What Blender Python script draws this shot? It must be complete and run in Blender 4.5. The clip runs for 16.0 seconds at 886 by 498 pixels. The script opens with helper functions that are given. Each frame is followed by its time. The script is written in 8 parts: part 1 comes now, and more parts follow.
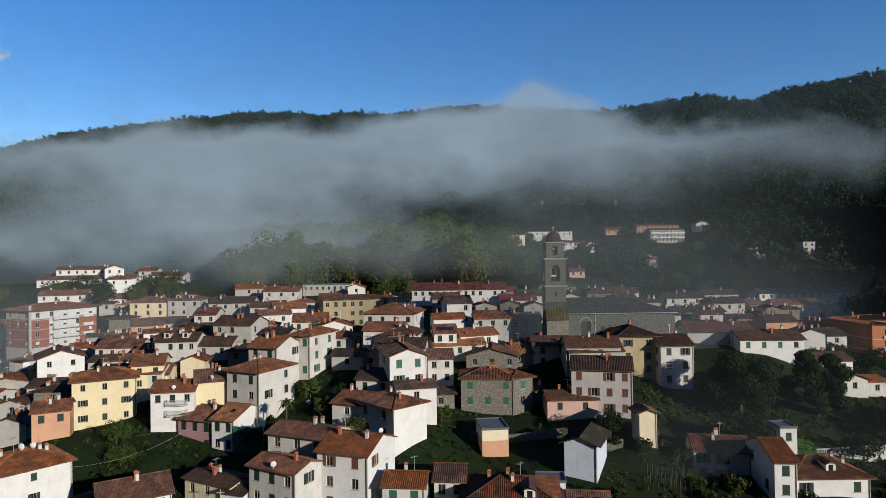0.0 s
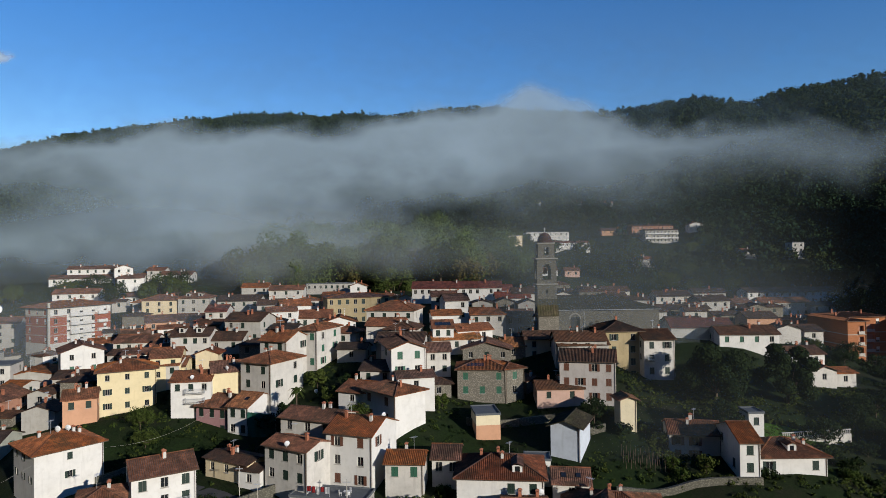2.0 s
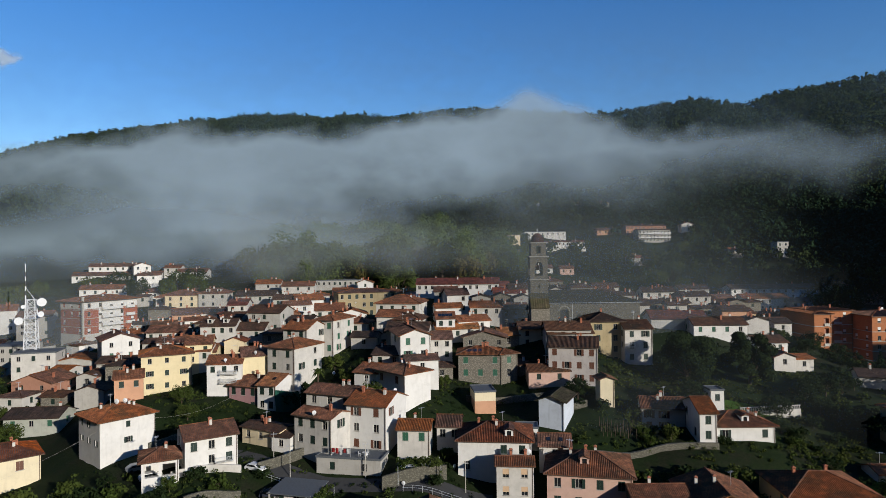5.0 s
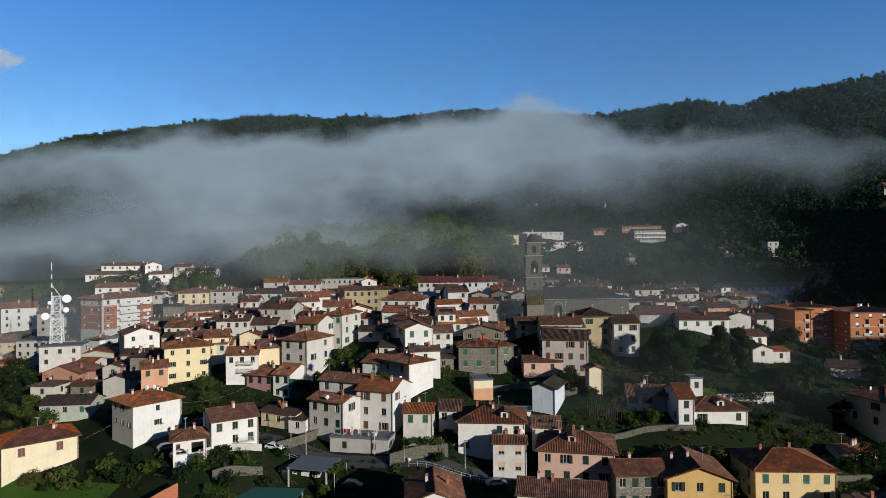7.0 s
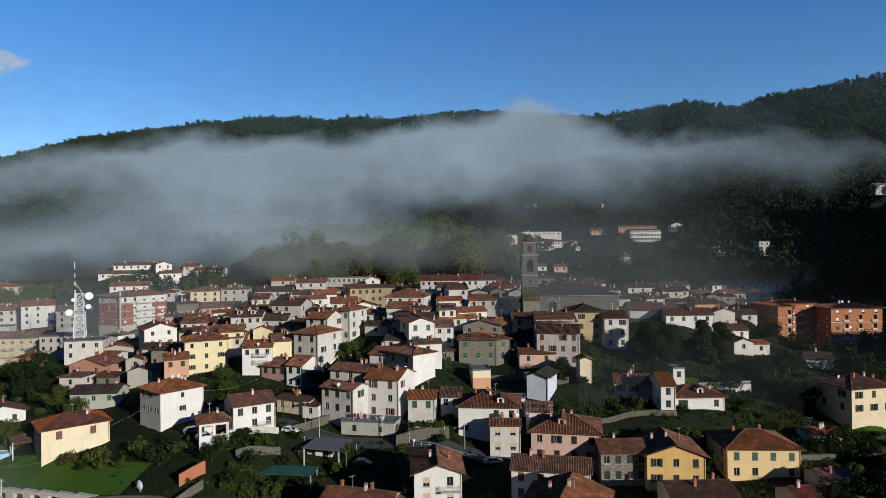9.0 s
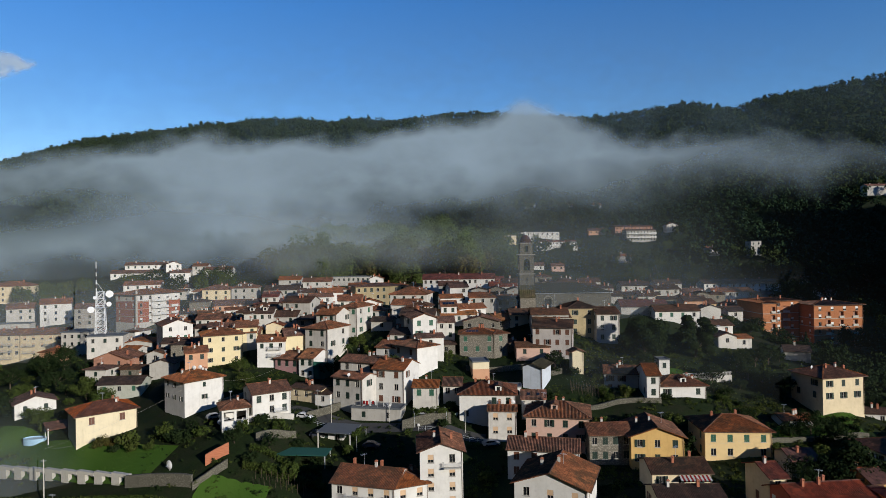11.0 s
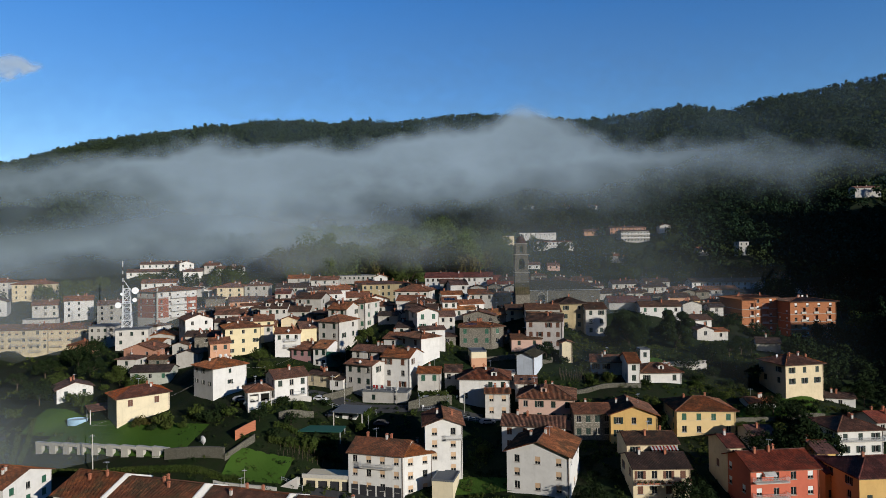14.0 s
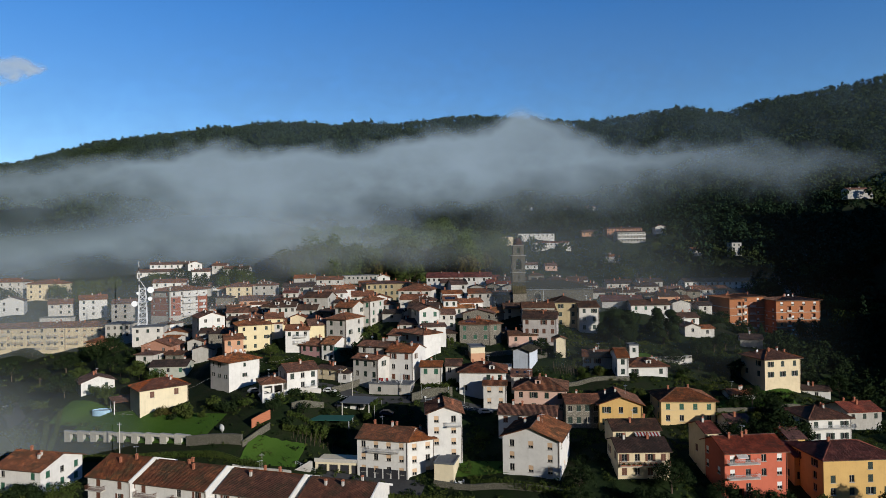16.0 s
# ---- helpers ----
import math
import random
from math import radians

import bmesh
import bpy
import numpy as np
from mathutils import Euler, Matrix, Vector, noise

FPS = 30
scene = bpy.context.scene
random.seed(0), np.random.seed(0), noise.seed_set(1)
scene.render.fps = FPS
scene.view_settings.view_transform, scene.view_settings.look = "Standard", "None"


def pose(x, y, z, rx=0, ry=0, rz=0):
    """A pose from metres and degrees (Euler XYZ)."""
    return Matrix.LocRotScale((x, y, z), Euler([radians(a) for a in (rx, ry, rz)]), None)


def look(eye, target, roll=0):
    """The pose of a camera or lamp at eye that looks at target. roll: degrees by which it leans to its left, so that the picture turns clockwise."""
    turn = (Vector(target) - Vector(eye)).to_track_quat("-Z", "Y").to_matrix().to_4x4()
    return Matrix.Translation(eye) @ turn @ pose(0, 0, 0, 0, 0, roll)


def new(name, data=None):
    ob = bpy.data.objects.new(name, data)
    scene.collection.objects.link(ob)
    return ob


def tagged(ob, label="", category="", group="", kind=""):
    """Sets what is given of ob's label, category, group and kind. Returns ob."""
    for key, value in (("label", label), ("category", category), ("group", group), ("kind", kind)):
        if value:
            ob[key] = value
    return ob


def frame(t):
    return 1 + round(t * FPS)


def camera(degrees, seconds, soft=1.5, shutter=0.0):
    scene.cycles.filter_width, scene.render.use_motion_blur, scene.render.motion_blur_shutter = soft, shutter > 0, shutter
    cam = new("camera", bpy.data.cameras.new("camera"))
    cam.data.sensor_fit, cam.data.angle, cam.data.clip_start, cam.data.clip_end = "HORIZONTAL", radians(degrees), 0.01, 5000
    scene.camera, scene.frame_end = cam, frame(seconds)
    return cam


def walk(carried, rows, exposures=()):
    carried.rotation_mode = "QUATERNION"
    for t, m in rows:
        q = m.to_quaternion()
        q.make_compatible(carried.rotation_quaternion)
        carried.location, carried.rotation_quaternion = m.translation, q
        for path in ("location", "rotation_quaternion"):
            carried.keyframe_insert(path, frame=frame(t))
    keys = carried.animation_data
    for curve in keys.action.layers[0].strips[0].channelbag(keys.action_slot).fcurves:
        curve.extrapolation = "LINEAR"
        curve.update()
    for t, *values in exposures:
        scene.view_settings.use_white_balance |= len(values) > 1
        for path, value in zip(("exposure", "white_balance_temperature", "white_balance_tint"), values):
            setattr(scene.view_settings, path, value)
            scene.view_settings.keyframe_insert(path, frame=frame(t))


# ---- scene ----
cam = camera(72.0, 16.0, soft=0.5)
SIDE, BACK, EYE, LENS = 70.0, 96.4, 60.0, 0.7266
ROWS = [
    (0.0, 0.0, 0.0, 0.0, 0.01, 0.87, 0.78),
    (0.5, 0.0074, -0.0221, -0.0004, 0.02, 0.88, 0.77),
    (1.0, 0.0123, -0.0476, 0.0001, -0.0, 0.87, 0.77),
    (1.5, 0.0111, -0.0753, -0.0008, 0.02, 0.89, 0.77),
    (2.0, 0.0081, -0.1066, -0.0004, 0.03, 0.87, 0.77),
    (2.5, 0.0054, -0.1384, -0.0013, 0.04, 0.86, 0.77),
    (3.0, 0.0025, -0.1703, -0.0016, 0.05, 0.84, 0.75),
    (3.5, 0.0019, -0.2023, -0.0024, 0.07, 0.83, 0.75),
    (4.0, 0.0012, -0.2344, -0.0023, 0.07, 0.79, 0.73),
    (6.5, -0.0035, -0.394, -0.0051, 0.11, 0.7, 0.69),
    (7.0, -0.0048, -0.4258, -0.0056, 0.12, 0.7, 0.7),
    (7.5, -0.0057, -0.4573, -0.0063, 0.14, 0.68, 0.72),
    (8.0, -0.0065, -0.489, -0.006, 0.16, 0.66, 0.73),
    (8.5, -0.0071, -0.5209, -0.0063, 0.17, 0.66, 0.75),
    (9.0, -0.0074, -0.5526, -0.0065, 0.18, 0.65, 0.77),
    (11.5, -0.0152, -0.712, -0.0069, 0.22, 0.64, 0.84),
    (12.0, -0.0165, -0.7439, -0.0072, 0.23, 0.65, 0.83),
    (12.5, -0.0172, -0.7759, -0.0075, 0.22, 0.64, 0.83),
    (13.0, -0.0179, -0.8079, -0.0078, 0.23, 0.65, 0.83),
    (13.5, -0.0187, -0.8397, -0.0082, 0.23, 0.64, 0.82),
    (14.0, -0.0195, -0.8695, -0.0084, 0.23, 0.65, 0.81),
    (14.5, -0.0203, -0.9014, -0.0087, 0.24, 0.64, 0.82),
    (15.0, -0.0208, -0.9333, -0.0082, 0.26, 0.64, 0.81),
    (15.5, -0.0213, -0.9652, -0.0054, 0.27, 0.64, 0.81),
    (16.0, -0.0219, -0.997, -0.0013, 0.28, 0.63, 0.81),
]
walk(cam, [(t, pose(SIDE * x, BACK * y, EYE + SIDE * z, 90 + LENS * pitch, roll, LENS * yaw)) for t, x, y, z, yaw, pitch, roll in ROWS])

# ---- sky, sun ----
SUN_TO = Vector((0.65, -0.713, 0.262)).normalized()
world = bpy.data.worlds.new("sky")
scene.world = world
world.use_nodes = True
wn = world.node_tree
sky = wn.nodes.new("ShaderNodeTexSky")
sky.sky_type = "NISHITA"
sky.sun_disc = False
sky.sun_elevation = math.asin(SUN_TO.z)
sky.sun_rotation = math.atan2(SUN_TO.x, SUN_TO.y)
sky.altitude = 400
sky.air_density, sky.dust_density, sky.ozone_density = 1.0, 0.0, 2.4
deep = wn.nodes.new("ShaderNodeHueSaturation")
deep.inputs["Saturation"].default_value = 1.33
deep.inputs["Hue"].default_value = 0.513
wn.links.new(sky.outputs[0], deep.inputs["Color"])
wn.links.new(deep.outputs[0], wn.nodes["Background"].inputs[0])
wn.nodes["Background"].inputs[1].default_value = 0.206
sun = new("sun", bpy.data.lights.new("sun", "SUN"))
sun.data.energy, sun.data.angle, sun.data.color = 6.9, radians(0.6), (1.0, 0.945, 0.85)
sun.matrix_world = look(SUN_TO * 300, (0, 0, 0))
scene.view_settings.exposure = -0.5


# ---- materials ----
def node(nt, kind, **vals):
    n = nt.nodes.new(kind)
    for k, v in vals.items():
        n.inputs[k.replace("_", " ")].default_value = v
    return n


def noise_tex(nt, scale, detail=4.0, rough=0.6, coord=None):
    n = node(nt, "ShaderNodeTexNoise", Scale=scale, Detail=detail, Roughness=rough)
    if coord is not None:
        nt.links.new(coord, n.inputs["Vector"])
    return n.outputs["Fac"]


def ramp(nt, fac, stops):
    r = nt.nodes.new("ShaderNodeValToRGB")
    els = r.color_ramp.elements
    while len(els) < len(stops):
        els.new(0.5)
    for e, (p, c) in zip(els, stops):
        e.position = p
        e.color = (*c, 1) if len(c) == 3 else c
    nt.links.new(fac, r.inputs[0])
    return r.outputs[0]


def mixc(nt, fac, a, b, mode="MIX"):
    m = nt.nodes.new("ShaderNodeMix")
    m.data_type, m.blend_type = "RGBA", mode
    for s, v in ((m.inputs[0], fac), (m.inputs[6], a), (m.inputs[7], b)):
        if isinstance(v, bpy.types.NodeSocket):
            nt.links.new(v, s)
        elif isinstance(v, (int, float)):
            s.default_value = v
        else:
            s.default_value = (*v, 1)
    return m.outputs[2]


def math_node(nt, op, a, b=0.0, c=0.0):
    m = nt.nodes.new("ShaderNodeMath")
    m.operation = op
    for s, v in zip(m.inputs, (a, b, c)):
        if isinstance(v, bpy.types.NodeSocket):
            nt.links.new(v, s)
        else:
            s.default_value = v
    return m.outputs[0]


def base_material(name, rough=0.8, spec=0.3, metal=0.0):
    m = bpy.data.materials.new(name)
    m.use_nodes = True
    nt = m.node_tree
    b = nt.nodes["Principled BSDF"]
    b.inputs["Roughness"].default_value = rough
    b.inputs["Specular IOR Level"].default_value = spec
    b.inputs["Metallic"].default_value = metal
    return m, nt, b


def bump(nt, b, height, strength=0.4, dist=0.05):
    n = node(nt, "ShaderNodeBump", Strength=strength, Distance=dist)
    nt.links.new(height, n.inputs["Height"])
    nt.links.new(n.outputs[0], b.inputs["Normal"])


def place(nt):
    return nt.nodes.new("ShaderNodeNewGeometry").outputs["Position"]


def stretched(nt, coord, sx, sy, sz):
    m = nt.nodes.new("ShaderNodeMapping")
    m.inputs["Scale"].default_value = (sx, sy, sz)
    nt.links.new(coord, m.inputs["Vector"])
    return m.outputs[0]


def plaster(name, col, dirt=0.35):
    m, nt, b = base_material(name, 0.9, 0.15)
    p = place(nt)
    big = noise_tex(nt, 0.35, 5, 0.65, p)
    streak = noise_tex(nt, 1.0, 4, 0.6, stretched(nt, p, 1.3, 1.3, 0.18))
    fine = noise_tex(nt, 7.0, 4, 0.7, p)
    d = tuple(c * 0.62 for c in col)
    dirt = min(0.8, dirt + 0.1)
    patch = noise_tex(nt, 1.1, 5, 0.7, p)
    c1 = mixc(nt, ramp(nt, big, [(0.42, (0, 0, 0)), (0.68, (dirt,) * 3)]), col, d)
    c1 = mixc(nt, ramp(nt, patch, [(0.52, (0, 0, 0)), (0.66, (dirt * 0.6,) * 3)]), c1, (d[0], d[1] * 0.97, d[2] * 0.9))
    c2 = mixc(nt, ramp(nt, streak, [(0.55, (0, 0, 0)), (0.8, (dirt,) * 3)]), c1, (d[0] * 0.85, d[1] * 0.83, d[2] * 0.8))
    rnd = nt.nodes.new("ShaderNodeObjectInfo").outputs["Random"]
    c3 = mixc(nt, math_node(nt, "MULTIPLY", rnd, 0.18), c2, tuple(c * 0.8 for c in col))
    nt.links.new(c3, b.inputs["Base Color"])
    bump(nt, b, fine, 0.25, 0.02)
    return m


def rubble(name, col):
    m, nt, b = base_material(name, 0.95, 0.15)
    p = place(nt)
    v = node(nt, "ShaderNodeTexVoronoi", Scale=2.6)
    nt.links.new(stretched(nt, p, 1, 1, 1.6), v.inputs["Vector"])
    big = noise_tex(nt, 0.3, 5, 0.65, p)
    stone = mixc(nt, ramp(nt, v.outputs["Color"], [(0.0, (0.35,) * 3), (1.0, (1, 1, 1))]), tuple(c * 0.55 for c in col), col)
    joint = ramp(nt, v.outputs["Distance"], [(0.0, (1, 1, 1)), (0.32, (1, 1, 1)), (0.5, (0.5, 0.5, 0.5))])
    c = mixc(nt, 0.8, stone, joint, "MULTIPLY")
    c = mixc(nt, ramp(nt, big, [(0.4, (0, 0, 0)), (0.8, (0.5,) * 3)]), c, tuple(q * 0.5 for q in col))
    nt.links.new(c, b.inputs["Base Color"])
    bump(nt, b, v.outputs["Distance"], 0.5, 0.05)
    return m


def brickwork(name, col):
    m, nt, b = base_material(name, 0.9, 0.2)
    p = place(nt)
    band = noise_tex(nt, 1.0, 3, 0.6, stretched(nt, p, 0.6, 0.6, 5.0))
    fine = noise_tex(nt, 9.0, 4, 0.7, p)
    c = mixc(nt, ramp(nt, band, [(0.35, (0, 0, 0)), (0.7, (1, 1, 1))]), tuple(q * 0.72 for q in col), col)
    c = mixc(nt, math_node(nt, "MULTIPLY", fine, 0.35), c, tuple(q * 0.5 for q in col))
    nt.links.new(c, b.inputs["Base Color"])
    bump(nt, b, band, 0.3, 0.02)
    return m


def tiles(name, col, moss, period=0.32):
    """Barrel tiles: ribs run up the slope, courses across it; moss and lichen in patches."""
    m, nt, b = base_material(name, 0.9, 0.2)
    uv = nt.nodes.new("ShaderNodeUVMap").outputs[0]
    sep = nt.nodes.new("ShaderNodeSeparateXYZ")
    nt.links.new(uv, sep.inputs[0])
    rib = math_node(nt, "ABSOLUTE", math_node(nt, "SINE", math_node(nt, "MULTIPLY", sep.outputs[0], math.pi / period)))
    course = math_node(nt, "FRACT", math_node(nt, "MULTIPLY", sep.outputs[1], 1 / 0.75))
    h = math_node(nt, "ADD", rib, math_node(nt, "MULTIPLY", course, 0.5))
    p = place(nt)
    single = noise_tex(nt, 1.0, 2, 0.8, stretched(nt, uv, 1 / period, 1.35, 1))
    big = noise_tex(nt, 0.22, 6, 0.7, p)
    fine = noise_tex(nt, 3.0, 4, 0.7, p)
    dark = tuple(c * 0.5 for c in col)
    light = (min(1, col[0] * 1.35), min(1, col[1] * 1.4), min(1, col[2] * 1.45))
    c = mixc(nt, ramp(nt, single, [(0.3, (0, 0, 0)), (0.7, (1, 1, 1))]), dark, light)
    # Channels between ribs get their shade in the colour, darkest at the trough.
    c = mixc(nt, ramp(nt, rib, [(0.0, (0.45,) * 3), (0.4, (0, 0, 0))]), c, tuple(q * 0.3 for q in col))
    c = mixc(nt, ramp(nt, big, [(0.46, (0, 0, 0)), (0.62, (0.8,) * 3)]), c, moss)
    patch = noise_tex(nt, 0.55, 5, 0.75, p)
    c = mixc(nt, ramp(nt, patch, [(0.5, (0, 0, 0)), (0.66, (0.8,) * 3)]), c, (min(1, col[0] * 1.75), min(1, col[1] * 1.7), min(1, col[2] * 1.5)))
    c = mixc(nt, ramp(nt, patch, [(0.32, (0.85,) * 3), (0.45, (0, 0, 0))]), c, tuple(q * 0.4 for q in col))
    c = mixc(nt, ramp(nt, fine, [(0.5, (0, 0, 0)), (0.75, (0.6,) * 3)]), c, (0.05, 0.038, 0.03))
    rnd = nt.nodes.new("ShaderNodeObjectInfo").outputs["Random"]
    hsv = node(nt, "ShaderNodeHueSaturation")
    nt.links.new(c, hsv.inputs["Color"])
    nt.links.new(math_node(nt, "MULTIPLY_ADD", rnd, 0.55, 0.5), hsv.inputs["Value"])
    nt.links.new(math_node(nt, "MULTIPLY_ADD", rnd, 0.4, 0.68), hsv.inputs["Saturation"])
    nt.links.new(hsv.outputs[0], b.inputs["Base Color"])
    bump(nt, b, h, 0.8, 0.08)
    return m


def plain(name, col, rough=0.6, metal=0.0, spec=0.4, vary=0.25, scale=3.0):
    m, nt, b = base_material(name, rough, spec, metal)
    n = noise_tex(nt, scale, 4, 0.65, place(nt))
    c = mixc(nt, ramp(nt, n, [(0.35, (0, 0, 0)), (0.75, (vary,) * 3)]), col, tuple(q * 0.5 for q in col))
    nt.links.new(c, b.inputs["Base Color"])
    return m


def leafy(name, col, second):
    m, nt, b = base_material(name, 0.8, 0.04)
    g = nt.nodes.new("ShaderNodeNewGeometry")
    rnd = nt.nodes.new("ShaderNodeObjectInfo").outputs["Random"]
    n = noise_tex(nt, 0.09, 3, 0.6, g.outputs["Position"])
    c = mixc(nt, g.outputs["Random Per Island"], tuple(q * 0.7 for q in col), tuple(q * 1.2 for q in col))
    c = mixc(nt, ramp(nt, n, [(0.4, (0, 0, 0)), (0.7, (0.7,) * 3)]), c, second)
    c = mixc(nt, ramp(nt, rnd, [(0.5, (0, 0, 0)), (1.0, (0.5,) * 3)]), c, second)
    nt.links.new(c, b.inputs["Base Color"])
    return m


def mist(name, albedo, build):
    """Thin vapour: scattering droplets of the colour albedo, seen through by an amount that build() works out from the
    place.
    """
    m = bpy.data.materials.new(name)
    m.use_nodes = True
    nt = m.node_tree
    nt.nodes.clear()
    out = nt.nodes.new("ShaderNodeOutputMaterial")
    tr = nt.nodes.new("ShaderNodeBsdfTransparent")
    di = node(nt, "ShaderNodeBsdfDiffuse", Color=(*albedo, 1))
    tl = node(nt, "ShaderNodeBsdfTranslucent", Color=(*albedo, 1))
    both = nt.nodes.new("ShaderNodeMixShader")
    both.inputs[0].default_value = 0.4
    nt.links.new(di.outputs[0], both.inputs[1])
    nt.links.new(tl.outputs[0], both.inputs[2])
    mx = nt.nodes.new("ShaderNodeMixShader")
    nt.links.new(build(nt, place(nt)), mx.inputs[0])
    nt.links.new(tr.outputs[0], mx.inputs[1])
    nt.links.new(both.outputs[0], mx.inputs[2])
    nt.links.new(mx.outputs[0], out.inputs[0])
    return m


WALL = {
    "white": plaster("white_plaster", (0.626, 0.609, 0.574), 0.22),
    "pale": plaster("grey_white_plaster", (0.522, 0.496, 0.452), 0.4),
    "cream": plaster("cream_plaster", (0.626, 0.522, 0.348), 0.3),
    "creamy": plaster("light_cream_plaster", (0.66, 0.575, 0.40), 0.2),
    "yellow": plaster("pale_yellow_plaster", (0.64, 0.545, 0.34), 0.22),
    "peach": plaster("yellow_peach_plaster", (0.66, 0.49, 0.25), 0.15),
    "ochre": plaster("ochre_plaster", (0.57, 0.37, 0.14), 0.18),
    "ochredull": plaster("dull_ochre_plaster", (0.36, 0.29, 0.17), 0.35),
    "apricot": plaster("apricot_plaster", (0.52, 0.29, 0.18), 0.25),
    "apricotp": plaster("pale_apricot_plaster", (0.626, 0.435, 0.244), 0.25),
    "salmon": plaster("salmon_red_plaster", (0.50, 0.135, 0.082), 0.15),
    "pink": plaster("pink_plaster", (0.54, 0.36, 0.29), 0.25),
    "duskpink": plaster("dusky_pink_plaster", (0.365, 0.209, 0.209), 0.35),
    "lilac": plaster("lilac_white_plaster", (0.435, 0.4, 0.374), 0.3),
    "brownwall": plaster("brown_plaster", (0.365, 0.191, 0.131), 0.3),
    "greygreen": plaster("grey_green_plaster", (0.365, 0.374, 0.322), 0.35),
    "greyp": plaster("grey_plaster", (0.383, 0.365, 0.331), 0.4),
    "bluish": plaster("pale_blue_plaster", (0.539, 0.583, 0.644), 0.3),
    "stone": rubble("rubble_stone", (0.27, 0.245, 0.20)),
    "brick": brickwork("red_brick", (0.36, 0.105, 0.055)),
    "brickor": brickwork("orange_brick", (0.435, 0.174, 0.0783)),
}
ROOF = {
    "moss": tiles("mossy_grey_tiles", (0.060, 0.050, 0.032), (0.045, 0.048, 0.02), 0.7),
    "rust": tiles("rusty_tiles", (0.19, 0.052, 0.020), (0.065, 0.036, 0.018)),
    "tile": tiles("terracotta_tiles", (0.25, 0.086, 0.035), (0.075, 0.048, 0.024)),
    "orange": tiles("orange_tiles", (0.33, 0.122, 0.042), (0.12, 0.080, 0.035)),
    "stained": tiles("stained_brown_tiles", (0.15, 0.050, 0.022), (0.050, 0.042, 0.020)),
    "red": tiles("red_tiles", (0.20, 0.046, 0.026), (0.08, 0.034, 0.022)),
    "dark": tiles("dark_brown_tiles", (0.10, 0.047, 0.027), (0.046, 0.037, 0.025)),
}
FLATROOF = plain("bitumen_roof", (0.10, 0.11, 0.12), 0.85, vary=0.5)
GLASS = plain("window_glass", (0.016, 0.018, 0.02), 0.08, spec=0.6, vary=0.3)
TRIM = plain("stone_trim", (0.36, 0.34, 0.30), 0.8)
SHUT = {
    "green": plain("green_paint", (0.028, 0.10, 0.062), 0.6),
    "darkgreen": plain("dark_green_paint", (0.010, 0.026, 0.019), 0.6),
    "brown": plain("brown_paint", (0.12, 0.05, 0.03), 0.6),
    "garage": plain("dark_roller_door", (0.03, 0.03, 0.034), 0.5),
    "white": plain("white_blind", (0.66, 0.66, 0.64), 0.6),
    "beige": plain("beige_blind", (0.55, 0.38, 0.24), 0.6),
}
CONCRETE = plain("concrete", (0.48, 0.455, 0.40), 0.9, vary=0.6)
GUTTER = plain("weathered_copper_gutter", (0.11, 0.075, 0.05), 0.6, 0.3, vary=0.4)
METAL = plain("galvanised_steel", (0.62, 0.64, 0.66), 0.4, 0.6, vary=0.3)
MASTPAINT = plain("mast_grey_paint", (0.62, 0.63, 0.64), 0.5, vary=0.3)
WHITEMETAL = plain("white_enamel", (0.6, 0.6, 0.59), 0.45, vary=0.25)
BARK = plain("bark", (0.09, 0.065, 0.045), 0.95, vary=0.6)
TERRA = plain("chimney_terracotta", (0.36, 0.13, 0.07), 0.9, vary=0.5)
LEAF = {
    "oak": leafy("oak_leaves", (0.038, 0.058, 0.013), (0.056, 0.066, 0.016)),
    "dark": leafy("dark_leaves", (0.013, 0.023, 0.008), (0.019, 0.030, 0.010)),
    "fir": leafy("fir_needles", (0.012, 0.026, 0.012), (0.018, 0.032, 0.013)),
    "park": leafy("park_leaves", (0.052, 0.080, 0.020), (0.070, 0.088, 0.024)),
    "wood": leafy("hill_wood_leaves", (0.022, 0.035, 0.011), (0.030, 0.040, 0.013)),
    "autumn": leafy("autumn_leaves", (0.070, 0.048, 0.014), (0.05, 0.055, 0.016)),
}


# ---- helpers for things ----
def link_mesh(name, bm, mats, parent=None, label=""):
    me = bpy.data.meshes.new(name)
    bm.normal_update()
    bm.to_mesh(me)
    bm.free()
    return use_mesh(name, me, mats, parent, label)


def use_mesh(name, me, mats, parent=None, label=""):
    if not me.materials:
        for m in mats if isinstance(mats, (list, tuple)) else [mats]:
            me.materials.append(m)
    ob = new(name, me)
    if parent is not None:
        ob.parent = parent
    if label:
        ob["label"] = label
    return ob


def box(bm, x0, x1, y0, y1, z0, z1, mat=0):
    v = [bm.verts.new(p) for p in ((x0, y0, z0), (x1, y0, z0), (x1, y1, z0), (x0, y1, z0), (x0, y0, z1), (x1, y0, z1), (x1, y1, z1), (x0, y1, z1))]
    for f in ((0, 3, 2, 1), (4, 5, 6, 7), (0, 1, 5, 4), (1, 2, 6, 5), (2, 3, 7, 6), (3, 0, 4, 7)):
        bm.faces.new([v[i] for i in f]).material_index = mat


